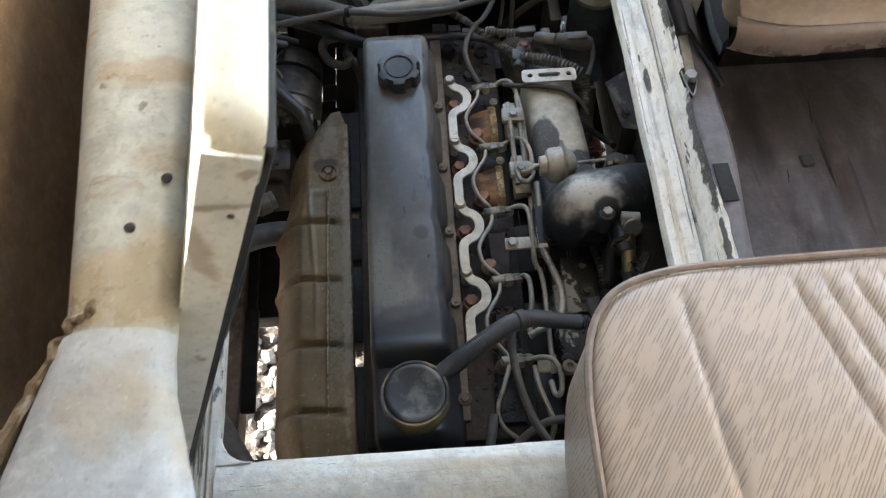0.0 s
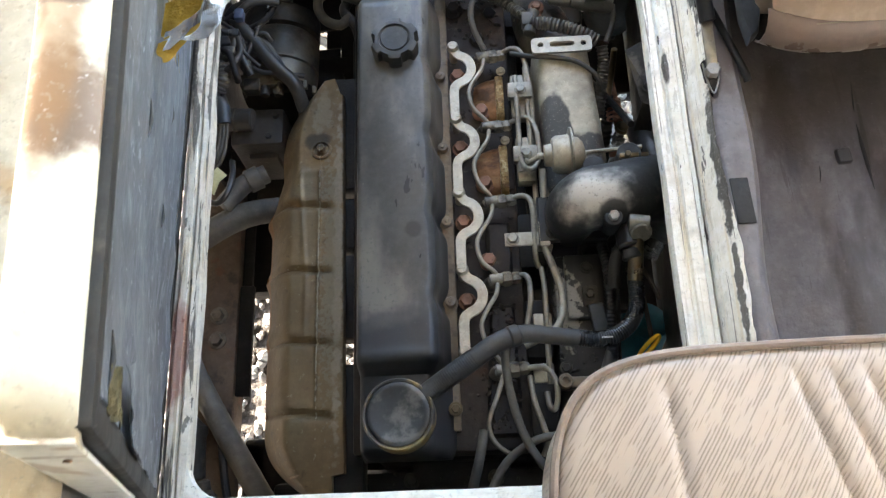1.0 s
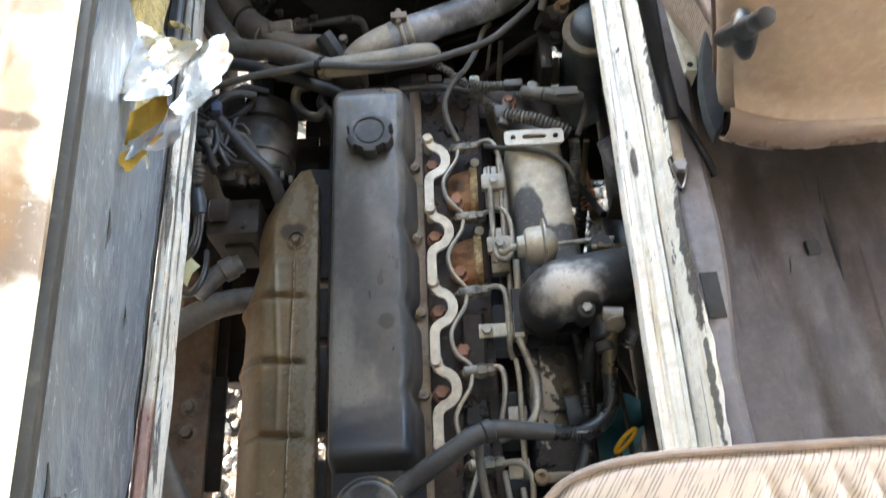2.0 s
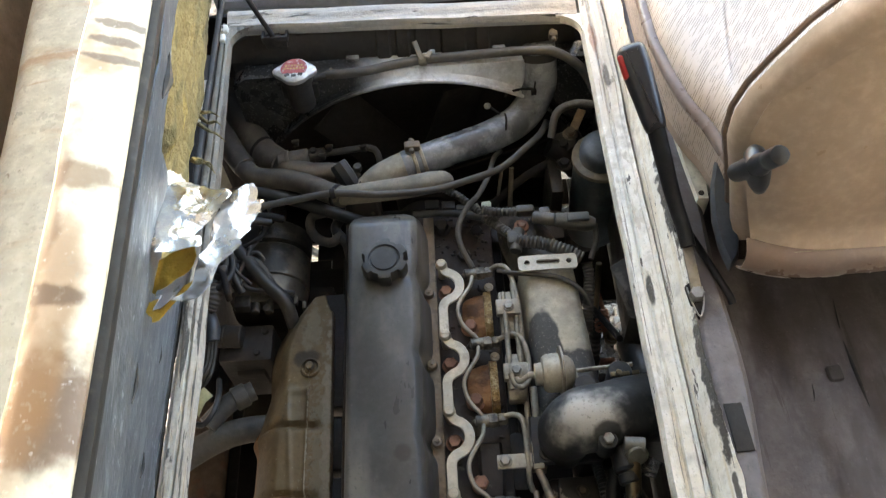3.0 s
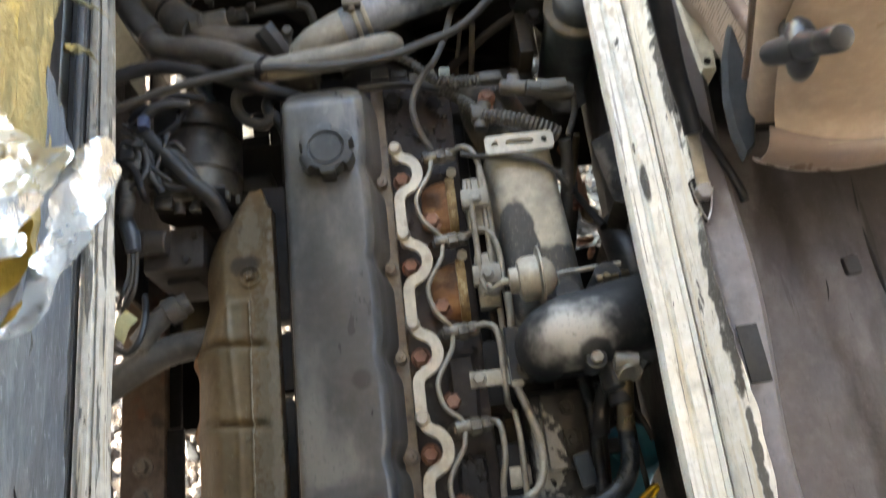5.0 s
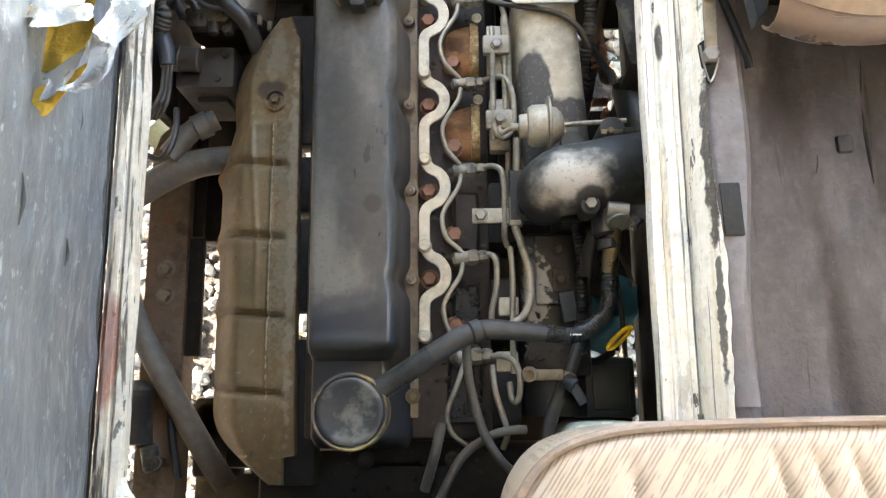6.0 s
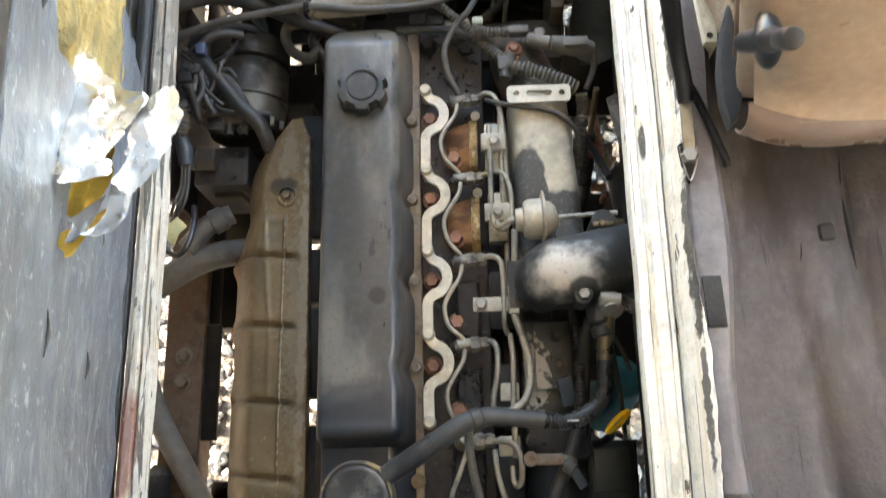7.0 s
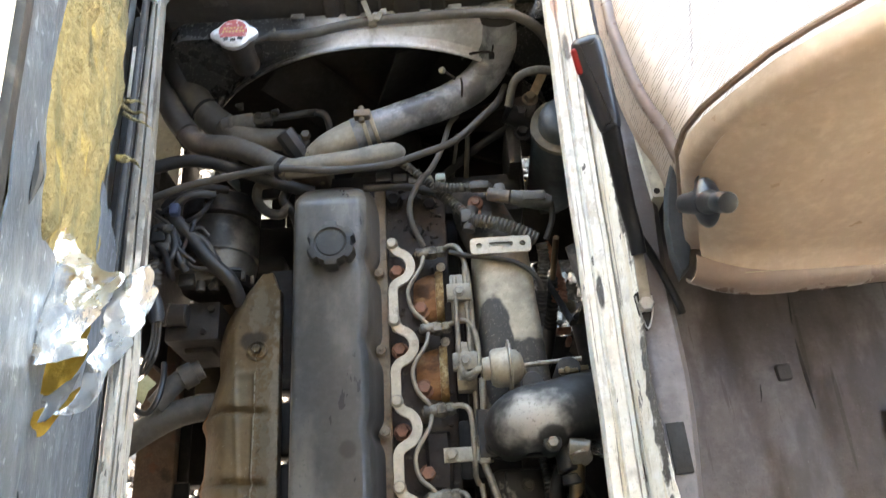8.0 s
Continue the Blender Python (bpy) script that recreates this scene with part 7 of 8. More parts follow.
part("wire", tube([(0.100, 0.884, 0.712), (0.125, 0.872, 0.722), (0.160, 0.864, 0.727), (0.19, 0.855, 0.727), (0.212, 0.838, 0.722), (0.224, 0.820, 0.71)], 0.0034, 10), CABLE, har)
part("clip", join(box(0.060, 0.072, 1.006, 1.020, 0.682, 0.694, 0.003), rod((0.070, 1.012, 0.688), (0.082, 1.016, 0.690), 0.0055)), SLEEVE, har, "pale plastic clip")
part("clip", box(0.086, 0.101, 1.009, 1.021, 0.684, 0.696, 0.003), PALE_TANK, har, "pale green plastic clip")
eye = part("earth_tag", join(box(0.136, 0.148, 0.938, 0.956, 0.708, 0.712, 0.001), lathe((0.141, 0.958, 0.700), (0.141, 0.958, 1), [(0, 0.011), (0.014, 0.011), (0.015, 0.009)], 18)), BOLT_RUST, har, "rusty earth tag")
part("bolt", hexbolt((0.141, 0.958, 0.7145), 0.0068, 0.006, 0.0), BOLT_RUST, eye)
for pts in ([(0.03, 1.035, 0.715), (0.050, 1.022, 0.712), (0.066, 1.008, 0.708), (0.088, 0.986, 0.702)],):
    part("conduit", tube(pts, 0.0065, 12, rib=(0.005, 0.0012)), CONDUIT, har)
for x, y, s in ((0.035, 1.012, 0.010), (0.055, 1.006, 0.008), (0.074, 1.000, 0.009), (0.010, 1.015, 0.011)):
    part("plug", box(x - s, x + s, y - s * 0.7, y + s * 0.7, 0.690, 0.706, 0.002), CONNECTOR if s < 0.010 else RUBBER, har)

# ---------------------------------------------------------------- right side of the bay
res = thing("brake_reservoir", (0.275, 1.07, 0.55), "dark canister with a pale rim beside the radiator", "canister")
part("can", lathe((0.285, 1.085, 0.50), (0.276, 1.075, 0.76), [(0, 0.038), (0.005, 0.043), (0.20, 0.043), (0.206, 0.040)], 30), SLATE, res)
part("rim", lathe((0.278, 1.077, 0.706), (0.276, 1.075, 0.76), [(0, 0.040), (0.002, 0.046), (0.010, 0.046), (0.012, 0.043), (0.012, 0.032)], 30), SLEEVE, res, "pale dusty rim")
part("lid", lathe((0.277, 1.076, 0.716), (0.276, 1.075, 0.76), [(0, 0.0340), (0.016, 0.0345), (0.026, 0.0320), (0.031, 0.026), (0.033, 0.012)], 32), SLATE, res, "blue-grey rubber top")
part("bracket", box(0.262, 0.296, 1.05, 1.12, 0.48, 0.50, 0.003), DARK, res)
part("pipe", tube([(0.20, 1.10, 0.74), (0.211, 1.128, 0.765), (0.239, 1.138, 0.772), (0.270, 1.136, 0.770)], 0.0062, 12), RUBBER_GREY, res)
part("fitting", join(tube([(0.20, 1.115, 0.70), (0.22, 1.110, 0.69), (0.245, 1.095, 0.66)], 0.016, 14), hexbolt((0.222, 1.085, 0.690), 0.009, 0.010, 0.013)), DARK, res)
pb = thing("pivot_bracket", (0.215, 1.10, 0.55), "grimy brown cast bracket with bolts beside the canister", "bracket")
part("plate", prism([(0.196, 1.112), (0.206, 1.102), (0.228, 1.100), (0.246, 1.112), (0.254, 1.138), (0.238, 1.150), (0.208, 1.142)], [(0.680, 0.001), (0.683, 0), (0.698, 0.001), (0.701, 0.004)]), PUMP_BROWN, pb)
part("leg", box(0.198, 0.218, 1.040, 1.118, 0.560, 0.679, 0.004), PUMP_BROWN, pb)
part("bolt", hexbolt((0.222, 1.114, 0.700), 0.0090, 0.010, 0.0140), GREY_DARK, pb)
part("bolt", hexbolt((0.238, 1.138, 0.700), 0.0085, 0.012, 0.0125), COVER_BOLT, pb)
part("tab", moved(box(-0.007, 0.007, -0.019, 0.019, -0.002, 0.002, 0.001), pose(0.252, 1.158, 0.712, 12, 0, -28)), TRIM, pb, "rusty tan tab")
part("stay", tube([(0.100, 1.048, 0.640), (0.160, 1.085, 0.664), (0.222, 1.112, 0.680)], 0.0065, 10, flat=0.5), DARK, pb)
part("pipe", tube([(0.113, 1.050, 0.625), (0.117, 1.066, 0.655), (0.124, 1.090, 0.690)], 0.0030, 8), RUBBER_GREY, pb)
part("pipe", tube([(0.134, 1.050, 0.625), (0.136, 1.064, 0.655), (0.139, 1.086, 0.690)], 0.0042, 10), RUBBER_GREY, pb)
sp = thing("damper_unit", (0.262, 0.88, 0.34), "dark coil and boot of a damper low in the bay", "damper")
part("boot", tube([(0.262, 0.905, 0.540), (0.264, 0.888, 0.500), (0.262, 0.860, 0.440)], [0.008, 0.010, 0.011], 16, rib=(0.010, 0.0035)), RUBBER, sp)
part("shaft", rod((0.262, 0.860, 0.445), (0.252, 0.80, 0.34), 0.012), RUBBER_CLEAN, sp)
part("link", join(rod((0.262, 0.905, 0.54), (0.262, 0.935, 0.63), 0.005), lathe((0.288, 0.872, 0.49), (0.288, 0.872, 0.60), [(0, 0.012), (0.006, 0.013), (0.006, 0.008), (0.010, 0.009), (0.014, 0.005)], 18)), BRASS, sp)
part("tag", join(box(0.268, 0.292, 0.838, 0.846, 0.455, 0.475, 0.002), box(0.282, 0.290, 0.818, 0.828, 0.45, 0.48, 0.002)), BOLT_RUST, sp)
part("rusty_strap", tube([(0.262, 0.985, 0.50), (0.272, 0.945, 0.515), (0.279, 0.905, 0.500), (0.286, 0.870, 0.480)], 0.0075, 10, flat=0.5), BOLT_RUST, sp, "rusty orange strap")
part("coil", tube([(0.272 + 0.011 * math.cos(0.9 * k), 0.872 + 0.0011 * k, 0.520 + 0.011 * math.sin(0.9 * k)) for k in range(36)], 0.0024, 6, 3), BOLT_RUST, sp)
pl = thing("steel_plate_bracket", (0.285, 0.86, 0.60), "bent blue-grey steel plate beside the rail", "bracket")
part("plate", thick(([(0.262, 0.885, 0.700), (0.300, 0.900, 0.712), (0.300, 0.800, 0.690), (0.281, 0.812, 0.680)], [(0, 1, 2, 3)]), 0.002), CAP_TOP, pl)
part("flange", thick(([(0.281, 0.812, 0.680), (0.300, 0.800, 0.690), (0.292, 0.76, 0.55), (0.272, 0.78, 0.55), ], [(0, 1, 2, 3)]), 0.002), GREY_DARK, pl)
part("bolt", hexbolt((0.288, 0.83, 0.692), 0.006, 0.006, 0.009), GREY_DARK, pl)
part("air_duct", tube([(0.31, 0.70, 0.62), (0.304, 0.76, 0.62), (0.302, 0.81, 0.60)], 0.030, 20), CAP_BLACK, pl)
part("stay", tube([(0.262, 0.78, 0.68), (0.25, 0.85, 0.62), (0.235, 0.92, 0.56)], 0.005, 8), DARK, pl)
air = thing("air_hose", (0.29, 0.66, 0.56), "black rubber air hose under the rail", "hose")
part("hose", tube([(0.276, 0.655, 0.745), (0.300, 0.660, 0.70), (0.31, 0.66, 0.62), (0.31, 0.66, 0.56)], 0.044, 20), RUBBER_CLEAN, air)
rw = thing("side_wires", (0.25, 0.5, 0.6), "thin grey wires along the bay side", "wiring", "wiring")
part("wire", tube([(0.243, 0.575, 0.70), (0.258, 0.545, 0.70), (0.266, 0.52, 0.70)], 0.0030, 8), CABLE, rw)
part("wire", tube([(0.244, 0.60, 0.66), (0.256, 0.52, 0.66), (0.262, 0.44, 0.65), (0.262, 0.37, 0.64)], 0.0032, 8), CABLE, rw)
part("wire", tube([(0.215, 0.585, 0.72), (0.213, 0.54, 0.70), (0.21, 0.47, 0.68), (0.205, 0.43, 0.66)], 0.0055, 10), RUBBER, rw)
part("plug", box(0.215, 0.235, 0.513, 0.530, 0.665, 0.682, 0.003), RUBBER, rw)

# ---------------------------------------------------------------- left side of the bay: alternator, pump, wires
alt = thing("alternator", (-0.25, 0.95, 0.55), "grimy aluminium alternator among black wires", "alternator")
part("body", lathe((-0.255, 0.905, 0.600), (-0.255, 1.05, 0.600), [(0, 0.043), (0.004, 0.054), (0.030, 0.058), (0.031, 0.055), (0.036, 0.055), (0.037, 0.059), (0.090, 0.059), (0.094, 0.056)], 44), ALT_ALU, alt)
part("dark_band", lathe((-0.255, 1.003, 0.600), (-0.255, 1.06, 0.600), [(0, 0.056), (0.001, 0.0600), (0.034, 0.0600), (0.042, 0.050)], 44), GREY_DARK, alt)
part("rear_cover", lathe((-0.255, 0.888, 0.600), (-0.255, 1.05, 0.600), [(0, 0.036), (0.003, 0.052), (0.018, 0.058)], 32), DARK, alt)
part("through_bolt", rod((-0.262, 0.995, 0.6665), (-0.262, 1.052, 0.6665), 0.0026), STEEL, alt)
part("mounting_lug", join(box(-0.300, -0.222, 0.884, 0.905, 0.640, 0.668, 0.004), box(-0.272, -0.252, 0.905, 0.935, 0.655, 0.674, 0.004), rod((-0.243, 0.897, 0.66), (-0.243, 0.897, 0.676), 0.007), rod((-0.243, 0.874, 0.655), (-0.243, 0.874, 0.668), 0.006)), ALT_ALU, alt)
for a in range(8):
    c = radians(20 + 20 * a)
    part("vent_fin", box(-0.250 + 0.056 * math.cos(c) - 0.003, -0.250 + 0.056 * math.cos(c) + 0.003, 0.893, 0.906, 0.600 + 0.056 * math.sin(c) - 0.004, 0.600 + 0.056 * math.sin(c) + 0.004, 0.001), ALT_ALU, alt)
part("terminal", join(box(-0.292, -0.268, 0.875, 0.895, 0.652, 0.672, 0.003), rod((-0.262, 0.870, 0.66), (-0.262, 0.89, 0.66), 0.007), rod((-0.240, 0.868, 0.662), (-0.240, 0.89, 0.662), 0.006)), GREY_DARK, alt)
part("bracket", box(-0.27, -0.16, 0.93, 0.96, 0.53, 0.575, 0.006), DARK, alt)
part("pulley", lathe((-0.258, 1.02, 0.62), (-0.257, 1.06, 0.62), [(0, 0.03), (0.006, 0.034), (0.010, 0.026), (0.016, 0.034), (0.022, 0.03)], 28), DARK, alt)
vp = thing("vacuum_pump", (-0.295, 0.84, 0.50), "dark cast pump behind the alternator", "pump")
part("body", join(box(-0.320, -0.240, 0.806, 0.866, 0.50, 0.632, 0.006), box(-0.242, -0.205, 0.79, 0.85, 0.50, 0.585, 0.010), box(-0.300, -0.256, 0.798, 0.812, 0.52, 0.60, 0.004)), PUMP_BROWN, vp)
part("solenoid", join(rod((-0.335, 0.846, 0.640), (-0.283, 0.842, 0.640), 0.017, 0.002, 24), rod((-0.312, 0.8445, 0.640), (-0.308, 0.844, 0.640), 0.0185, 0.001, 24)), PUMP_BROWN, vp)
part("bolt", hexbolt((-0.252, 0.852, 0.632), 0.0055, 0.006, 0.0), GREY_DARK, vp)
part("bolt", hexbolt((-0.262, 0.818, 0.632), 0.0050, 0.005, 0.0), GREY_DARK, vp)
lw = thing("left_wiring", (-0.31, 0.88, 0.64), "tangle of black and blue-grey wires", "wiring", "wiring")
for pts, r in (([(-0.300, 0.975, 0.69), (-0.282, 0.956, 0.690), (-0.242, 0.905, 0.684), (-0.216, 0.880, 0.672), (-0.207, 0.855, 0.64)], 0.0105),
               ([(-0.325, 0.99, 0.69), (-0.300, 0.972, 0.694), (-0.285, 0.93, 0.69), (-0.270, 0.90, 0.684), (-0.235, 0.895, 0.68), (-0.205, 0.90, 0.66)], 0.0035),
               ([(-0.33, 0.93, 0.69), (-0.312, 0.915, 0.694), (-0.300, 0.94, 0.698), (-0.318, 0.96, 0.696), (-0.330, 0.94, 0.69)], 0.0055),
               ([(-0.300, 0.985, 0.70), (-0.282, 1.000, 0.704), (-0.262, 1.008, 0.70), (-0.24, 1.01, 0.69)], 0.0060),
               ([(-0.315, 0.945, 0.690), (-0.318, 0.90, 0.690), (-0.325, 0.862, 0.68)], 0.0060),
               ([(-0.335, 0.90, 0.68), (-0.305, 0.895, 0.70), (-0.29, 0.92, 0.70), (-0.295, 0.95, 0.70)], 0.0045)):
    part("wire", tube(pts, r, 12), RUBBER, lw)
wr = random.Random(21)
for k in range(9):
    a = Vector((wr.uniform(-0.335, -0.285), wr.uniform(0.90, 1.02), wr.uniform(0.672, 0.70)))
    b = Vector((wr.uniform(-0.31, -0.215), wr.uniform(0.87, 1.03), wr.uniform(0.672, 0.69)))
    m1, m2 = a.lerp(b, 0.33) + Vector((wr.uniform(-0.012, 0.012), wr.uniform(-0.015, 0.015), 0.010)), a.lerp(b, 0.66) + Vector((wr.uniform(-0.012, 0.012), wr.uniform(-0.015, 0.015), 0.012))
    part("wire", tube([tuple(a), tuple(m1), tuple(m2), tuple(b)], wr.choice((0.0028, 0.0036, 0.0050, 0.0060)), 10), wr.choice((RUBBER, RUBBER_CLEAN, BLACK)), lw)
part("conduit", tube([(-0.318, 0.905, 0.692), (-0.316, 0.885, 0.690), (-0.325, 0.868, 0.680)], 0.0115, 14, rib=(0.0055, 0.0016)), CONDUIT, lw)
part("boot", tube([(-0.328, 0.868, 0.672), (-0.321, 0.845, 0.668), (-0.319, 0.825, 0.664)], [0.0105, 0.0115, 0.0095], 14), BLUE_PLASTIC, lw, "blue-grey rubber plug boot")
for dx in (0.0, 0.005, -0.005):
    part("wire", tube([(-0.319 + dx, 0.828, 0.664), (-0.321 + dx, 0.795, 0.66), (-0.326 + 1.4 * dx, 0.772, 0.66), (-0.338 + dx, 0.755, 0.65)], 0.0026, 8), CABLE, lw)
for x, y, z, s in ((-0.315, 0.943, 0.694, 0.010), (-0.300, 0.952, 0.70, 0.008), (-0.284, 0.907, 0.686, 0.009), (-0.306, 0.925, 0.696, 0.008)):
    part("plug", box(x - s, x + s, y - s * 0.8, y + s * 0.8, z - 0.008, z + 0.008, 0.003), CAP_TOP, lw)
part("blue_plug", box(-0.300, -0.286, 0.972, 0.990, 0.698, 0.712, 0.003), mat("dusty_blue_plastic", (0.06, 0.08, 0.14), 0.5), lw)
tag = thing("hose_tag", (-0.318, 0.72, 0.66), "pale yellow paper tag on a cable", "tag")
part("paper", thick(grid_surface([[(-0.330, 0.712, 0.694), (-0.318, 0.700, 0.690)], [(-0.322, 0.728, 0.702), (-0.309, 0.716, 0.698)], [(-0.312, 0.738, 0.700), (-0.299, 0.726, 0.697)]]), 0.0008), mat("pale_yellow_tag", (0.42, 0.40, 0.22), 0.7), tag)
part("cable", tube([(-0.337, 0.70, 0.68), (-0.312, 0.688, 0.69), (-0.298, 0.705, 0.692), (-0.297, 0.735, 0.68), (-0.305, 0.765, 0.66)], 0.0042, 10), RUBBER_CLEAN, tag)
lh = thing("lower_hose", (-0.34, 0.45, 0.42), "long grey rubber hose along the chassis rail", "hose")
part("hose", tube([(-0.425, 0.68, 0.55), (-0.418, 0.590, 0.535), (-0.394, 0.505, 0.525), (-0.346, 0.416, 0.52), (-0.292, 0.326, 0.515), (-0.265, 0.28, 0.50)], 0.0165, 18), HOSE_TAN, lh)
misc = thing("starter_relay", (-0.375, 0.35, 0.50), "dark grimy relay and brackets low in the corner", "relay")
part("body", join(lathe((-0.380, 0.335, 0.522), (-0.384, 0.425, 0.524), [(0, 0.010), (0.002, 0.018), (0.060, 0.0185), (0.064, 0.021), (0.074, 0.021), (0.080, 0.014), (0.088, 0.007)], 20), rod((-0.362, 0.300, 0.515), (-0.368, 0.335, 0.520), 0.012, 0.003), box(-0.372, -0.348, 0.304, 0.318, 0.502, 0.530, 0.004), hexbolt((-0.352, 0.312, 0.530), 0.006, 0.006, 0.009)), GREY_DARK, misc)
part("strap", tube([(-0.345, 0.40, 0.515), (-0.335, 0.34, 0.52), (-0.325, 0.29, 0.52)], 0.006, 8), DARK, misc)
part("bracket", box(-0.275, -0.215, 0.300, 0.330, 0.45, 0.48, 0.008), DARK, misc)
part("lead", tube([(-0.21, 0.305, 0.57), (-0.18, 0.315, 0.575), (-0.15, 0.30, 0.57)], 0.010, 12), RUBBER, misc)
part("base", box(-0.332, -0.295, 0.30, 0.40, 0.405, 0.44, 0.006), DARK, misc)
bell = thing("gearbox_housing", (-0.03, 0.26, 0.42), "dark gearbox bell housing behind the engine", "gearbox")
part("housing", box(-0.20, 0.22, 0.226, 0.335, 0.42, 0.60, 0.02), DARK, bell)
part("breather_pipe", tube([(-0.26, 0.262, 0.70), (-0.15, 0.268, 0.705), (0.0, 0.265, 0.70), (0.12, 0.268, 0.69)], 0.008, 10), DARK, bell)
part("lug", box(-0.08, 0.0, 0.226, 0.27, 0.602, 0.69, 0.01), DARK, bell)
for x in (-0.16, -0.06, 0.05, 0.15):
    part("flange_bolt", hexbolt((x, 0.318, 0.600), 0.008, 0.007, 0.011), GREY_DARK, bell)

# ---------------------------------------------------------------- floor patch, seat belt buckle
patch = thing("rubber_patch", (0.315, 0.57, 0.910), "small ribbed black rubber patch stuck on the floor edge", "patch")
part("pad", moved(box(-0.0095, 0.0095, -0.0255, 0.0255, 0, 0.003, 0.001), pose(0.3145, 0.561, 0.9130, 0, 3, 2)), BLACK_PATCH, patch)
dimple = thing("floor_button", (0.489, 0.663, 0.788), "worn square rubber button on the floor mat", "button")
part("pad", moved(prism(rounded(-0.0085, 0.0085, -0.0095, 0.0095, 0.003), [(-0.003, -0.001), (0.0020, 0), (0.0030, 0.001), (0.0032, 0.003)]), pose(0.488, 0.665, 0.787, 0, 0, 4)), mat("worn_dark_rubber_button", (0.038, 0.035, 0.037), 0.5, bump=(160, 0.3, 0.001)), dimple)
for pts, r in (([(0.5145, 0.764), (0.5115, 0.735), (0.5105, 0.722)], 0.0012), ([(0.5095, 0.705), (0.5105, 0.676), (0.5120, 0.648), (0.5135, 0.618)], 0.0022), ([(0.4555, 0.652), (0.4545, 0.640), (0.4520, 0.630)], 0.0010)):
    slit = thing("floor_slit", (*pts[0], 0.786), "dark worn slit in the grey floor mat", "slit", "floor slits", "structure")
    part("slit", tube([(x, y, 0.7895) for x, y in pts], [0.0003] + [r] * (len(pts) - 2) + [0.0003], 8, 6, flat=0.4), BLACK_PATCH, slit)

def eased(pts):
    """A closed outline with eased corners."""
    out = []
    for i, p in enumerate(pts):
        a, b = pts[i - 1], pts[(i + 1) % len(pts)]
        out += [((a[0] * 0.2 + p[0] * 0.8), (a[1] * 0.2 + p[1] * 0.8)), ((b[0] * 0.2 + p[0] * 0.8), (b[1] * 0.2 + p[1] * 0.8))]
    return out


bk = thing("seat_belt_buckle", (0.303, 0.711, 0.905), "blue-black seat belt buckle with a red button on a stalk", "seat belt buckle")
A, B = Vector((0.2795, 0.883, 0.996)), Vector((0.2535, 0.969, 1.051))
d = (B - A)
yax = d.normalized()
xax = Matrix.Rotation(radians(-18), 3, yax) @ yax.cross(Vector((0, 0, 1))).normalized()
zax = xax.cross(yax)
BM = Matrix.Translation(A) @ Matrix((xax, yax, zax)).transposed().to_4x4()
L = d.length
part("housing", moved(prism(eased([(-0.0105, 0.001), (0.0105, 0.001), (0.0128, 0.010), (0.0150, 0.050), (0.0168, L - 0.030), (0.0165, L - 0.006), (0.0100, L), (-0.0100, L), (-0.0165, L - 0.006), (-0.0168, L - 0.030), (-0.0150, 0.050), (-0.0128, 0.010)]), [(-0.011, 0.004), (-0.008, 0.0), (0.004, 0.0), (0.010, 0.0035), (0.012, 0.0065), (0.0125, 0.010)]), BM), BELT_PLASTIC, bk)
part("button", moved(box(-0.0176, -0.0065, L - 0.038, L - 0.009, -0.002, 0.0112, 0.0035, 3), BM), RED, bk, "red release button")
part("stalk", tube([tuple(A + d * 0.08), (0.292, 0.822, 0.957), (0.299, 0.785, 0.944), (0.3015, 0.764, 0.937)], [0.0115, 0.0100, 0.0095, 0.0092], 14, flat=0.7), BLACK_SLEEVE, bk)
part("stalk_plate", moved(box(-0.0060, 0.0060, -0.032, 0.026, -0.002, 0.002, 0.001), pose(0.3025, 0.744, 0.9285, 14, 0, 3)), BOLT_GREY, bk, "dull steel stalk plate")
part("anchor_plate", prism([(0.295, 0.727), (0.297, 0.706), (0.303, 0.686), (0.312, 0.708), (0.313, 0.726), (0.304, 0.733)], [(0.909, 0), (0.9155, 0), (0.916, 0.001)]), BLACK, bk)
part("anchor_rim", tube([(0.2955, 0.724, 0.9165), (0.2975, 0.706, 0.9165), (0.303, 0.687, 0.9160), (0.311, 0.706, 0.9165), (0.3125, 0.724, 0.9165)], 0.0011, 6, 4), STEEL, bk)
part("anchor_bolt", hexbolt((0.304, 0.713, 0.9160), 0.0088, 0.009, 0.0), STEEL, bk)
part("wire", tube([(0.303, 0.79, 0.938), (0.318, 0.772, 0.922), (0.330, 0.748, 0.914), (0.342, 0.715, 0.910), (0.345, 0.705, 0.906)], 0.0045, 10), BLACK_SLEEVE, bk)
tread = thing("floor_tab", (0.3025, 0.82, 0.910), "dark plastic tab on the floor edge", "tab")
part("tab", box(0.2985, 0.3065, 0.80, 0.838, 0.910, 0.9155, 0.002), BLACK_SLEEVE, tread)

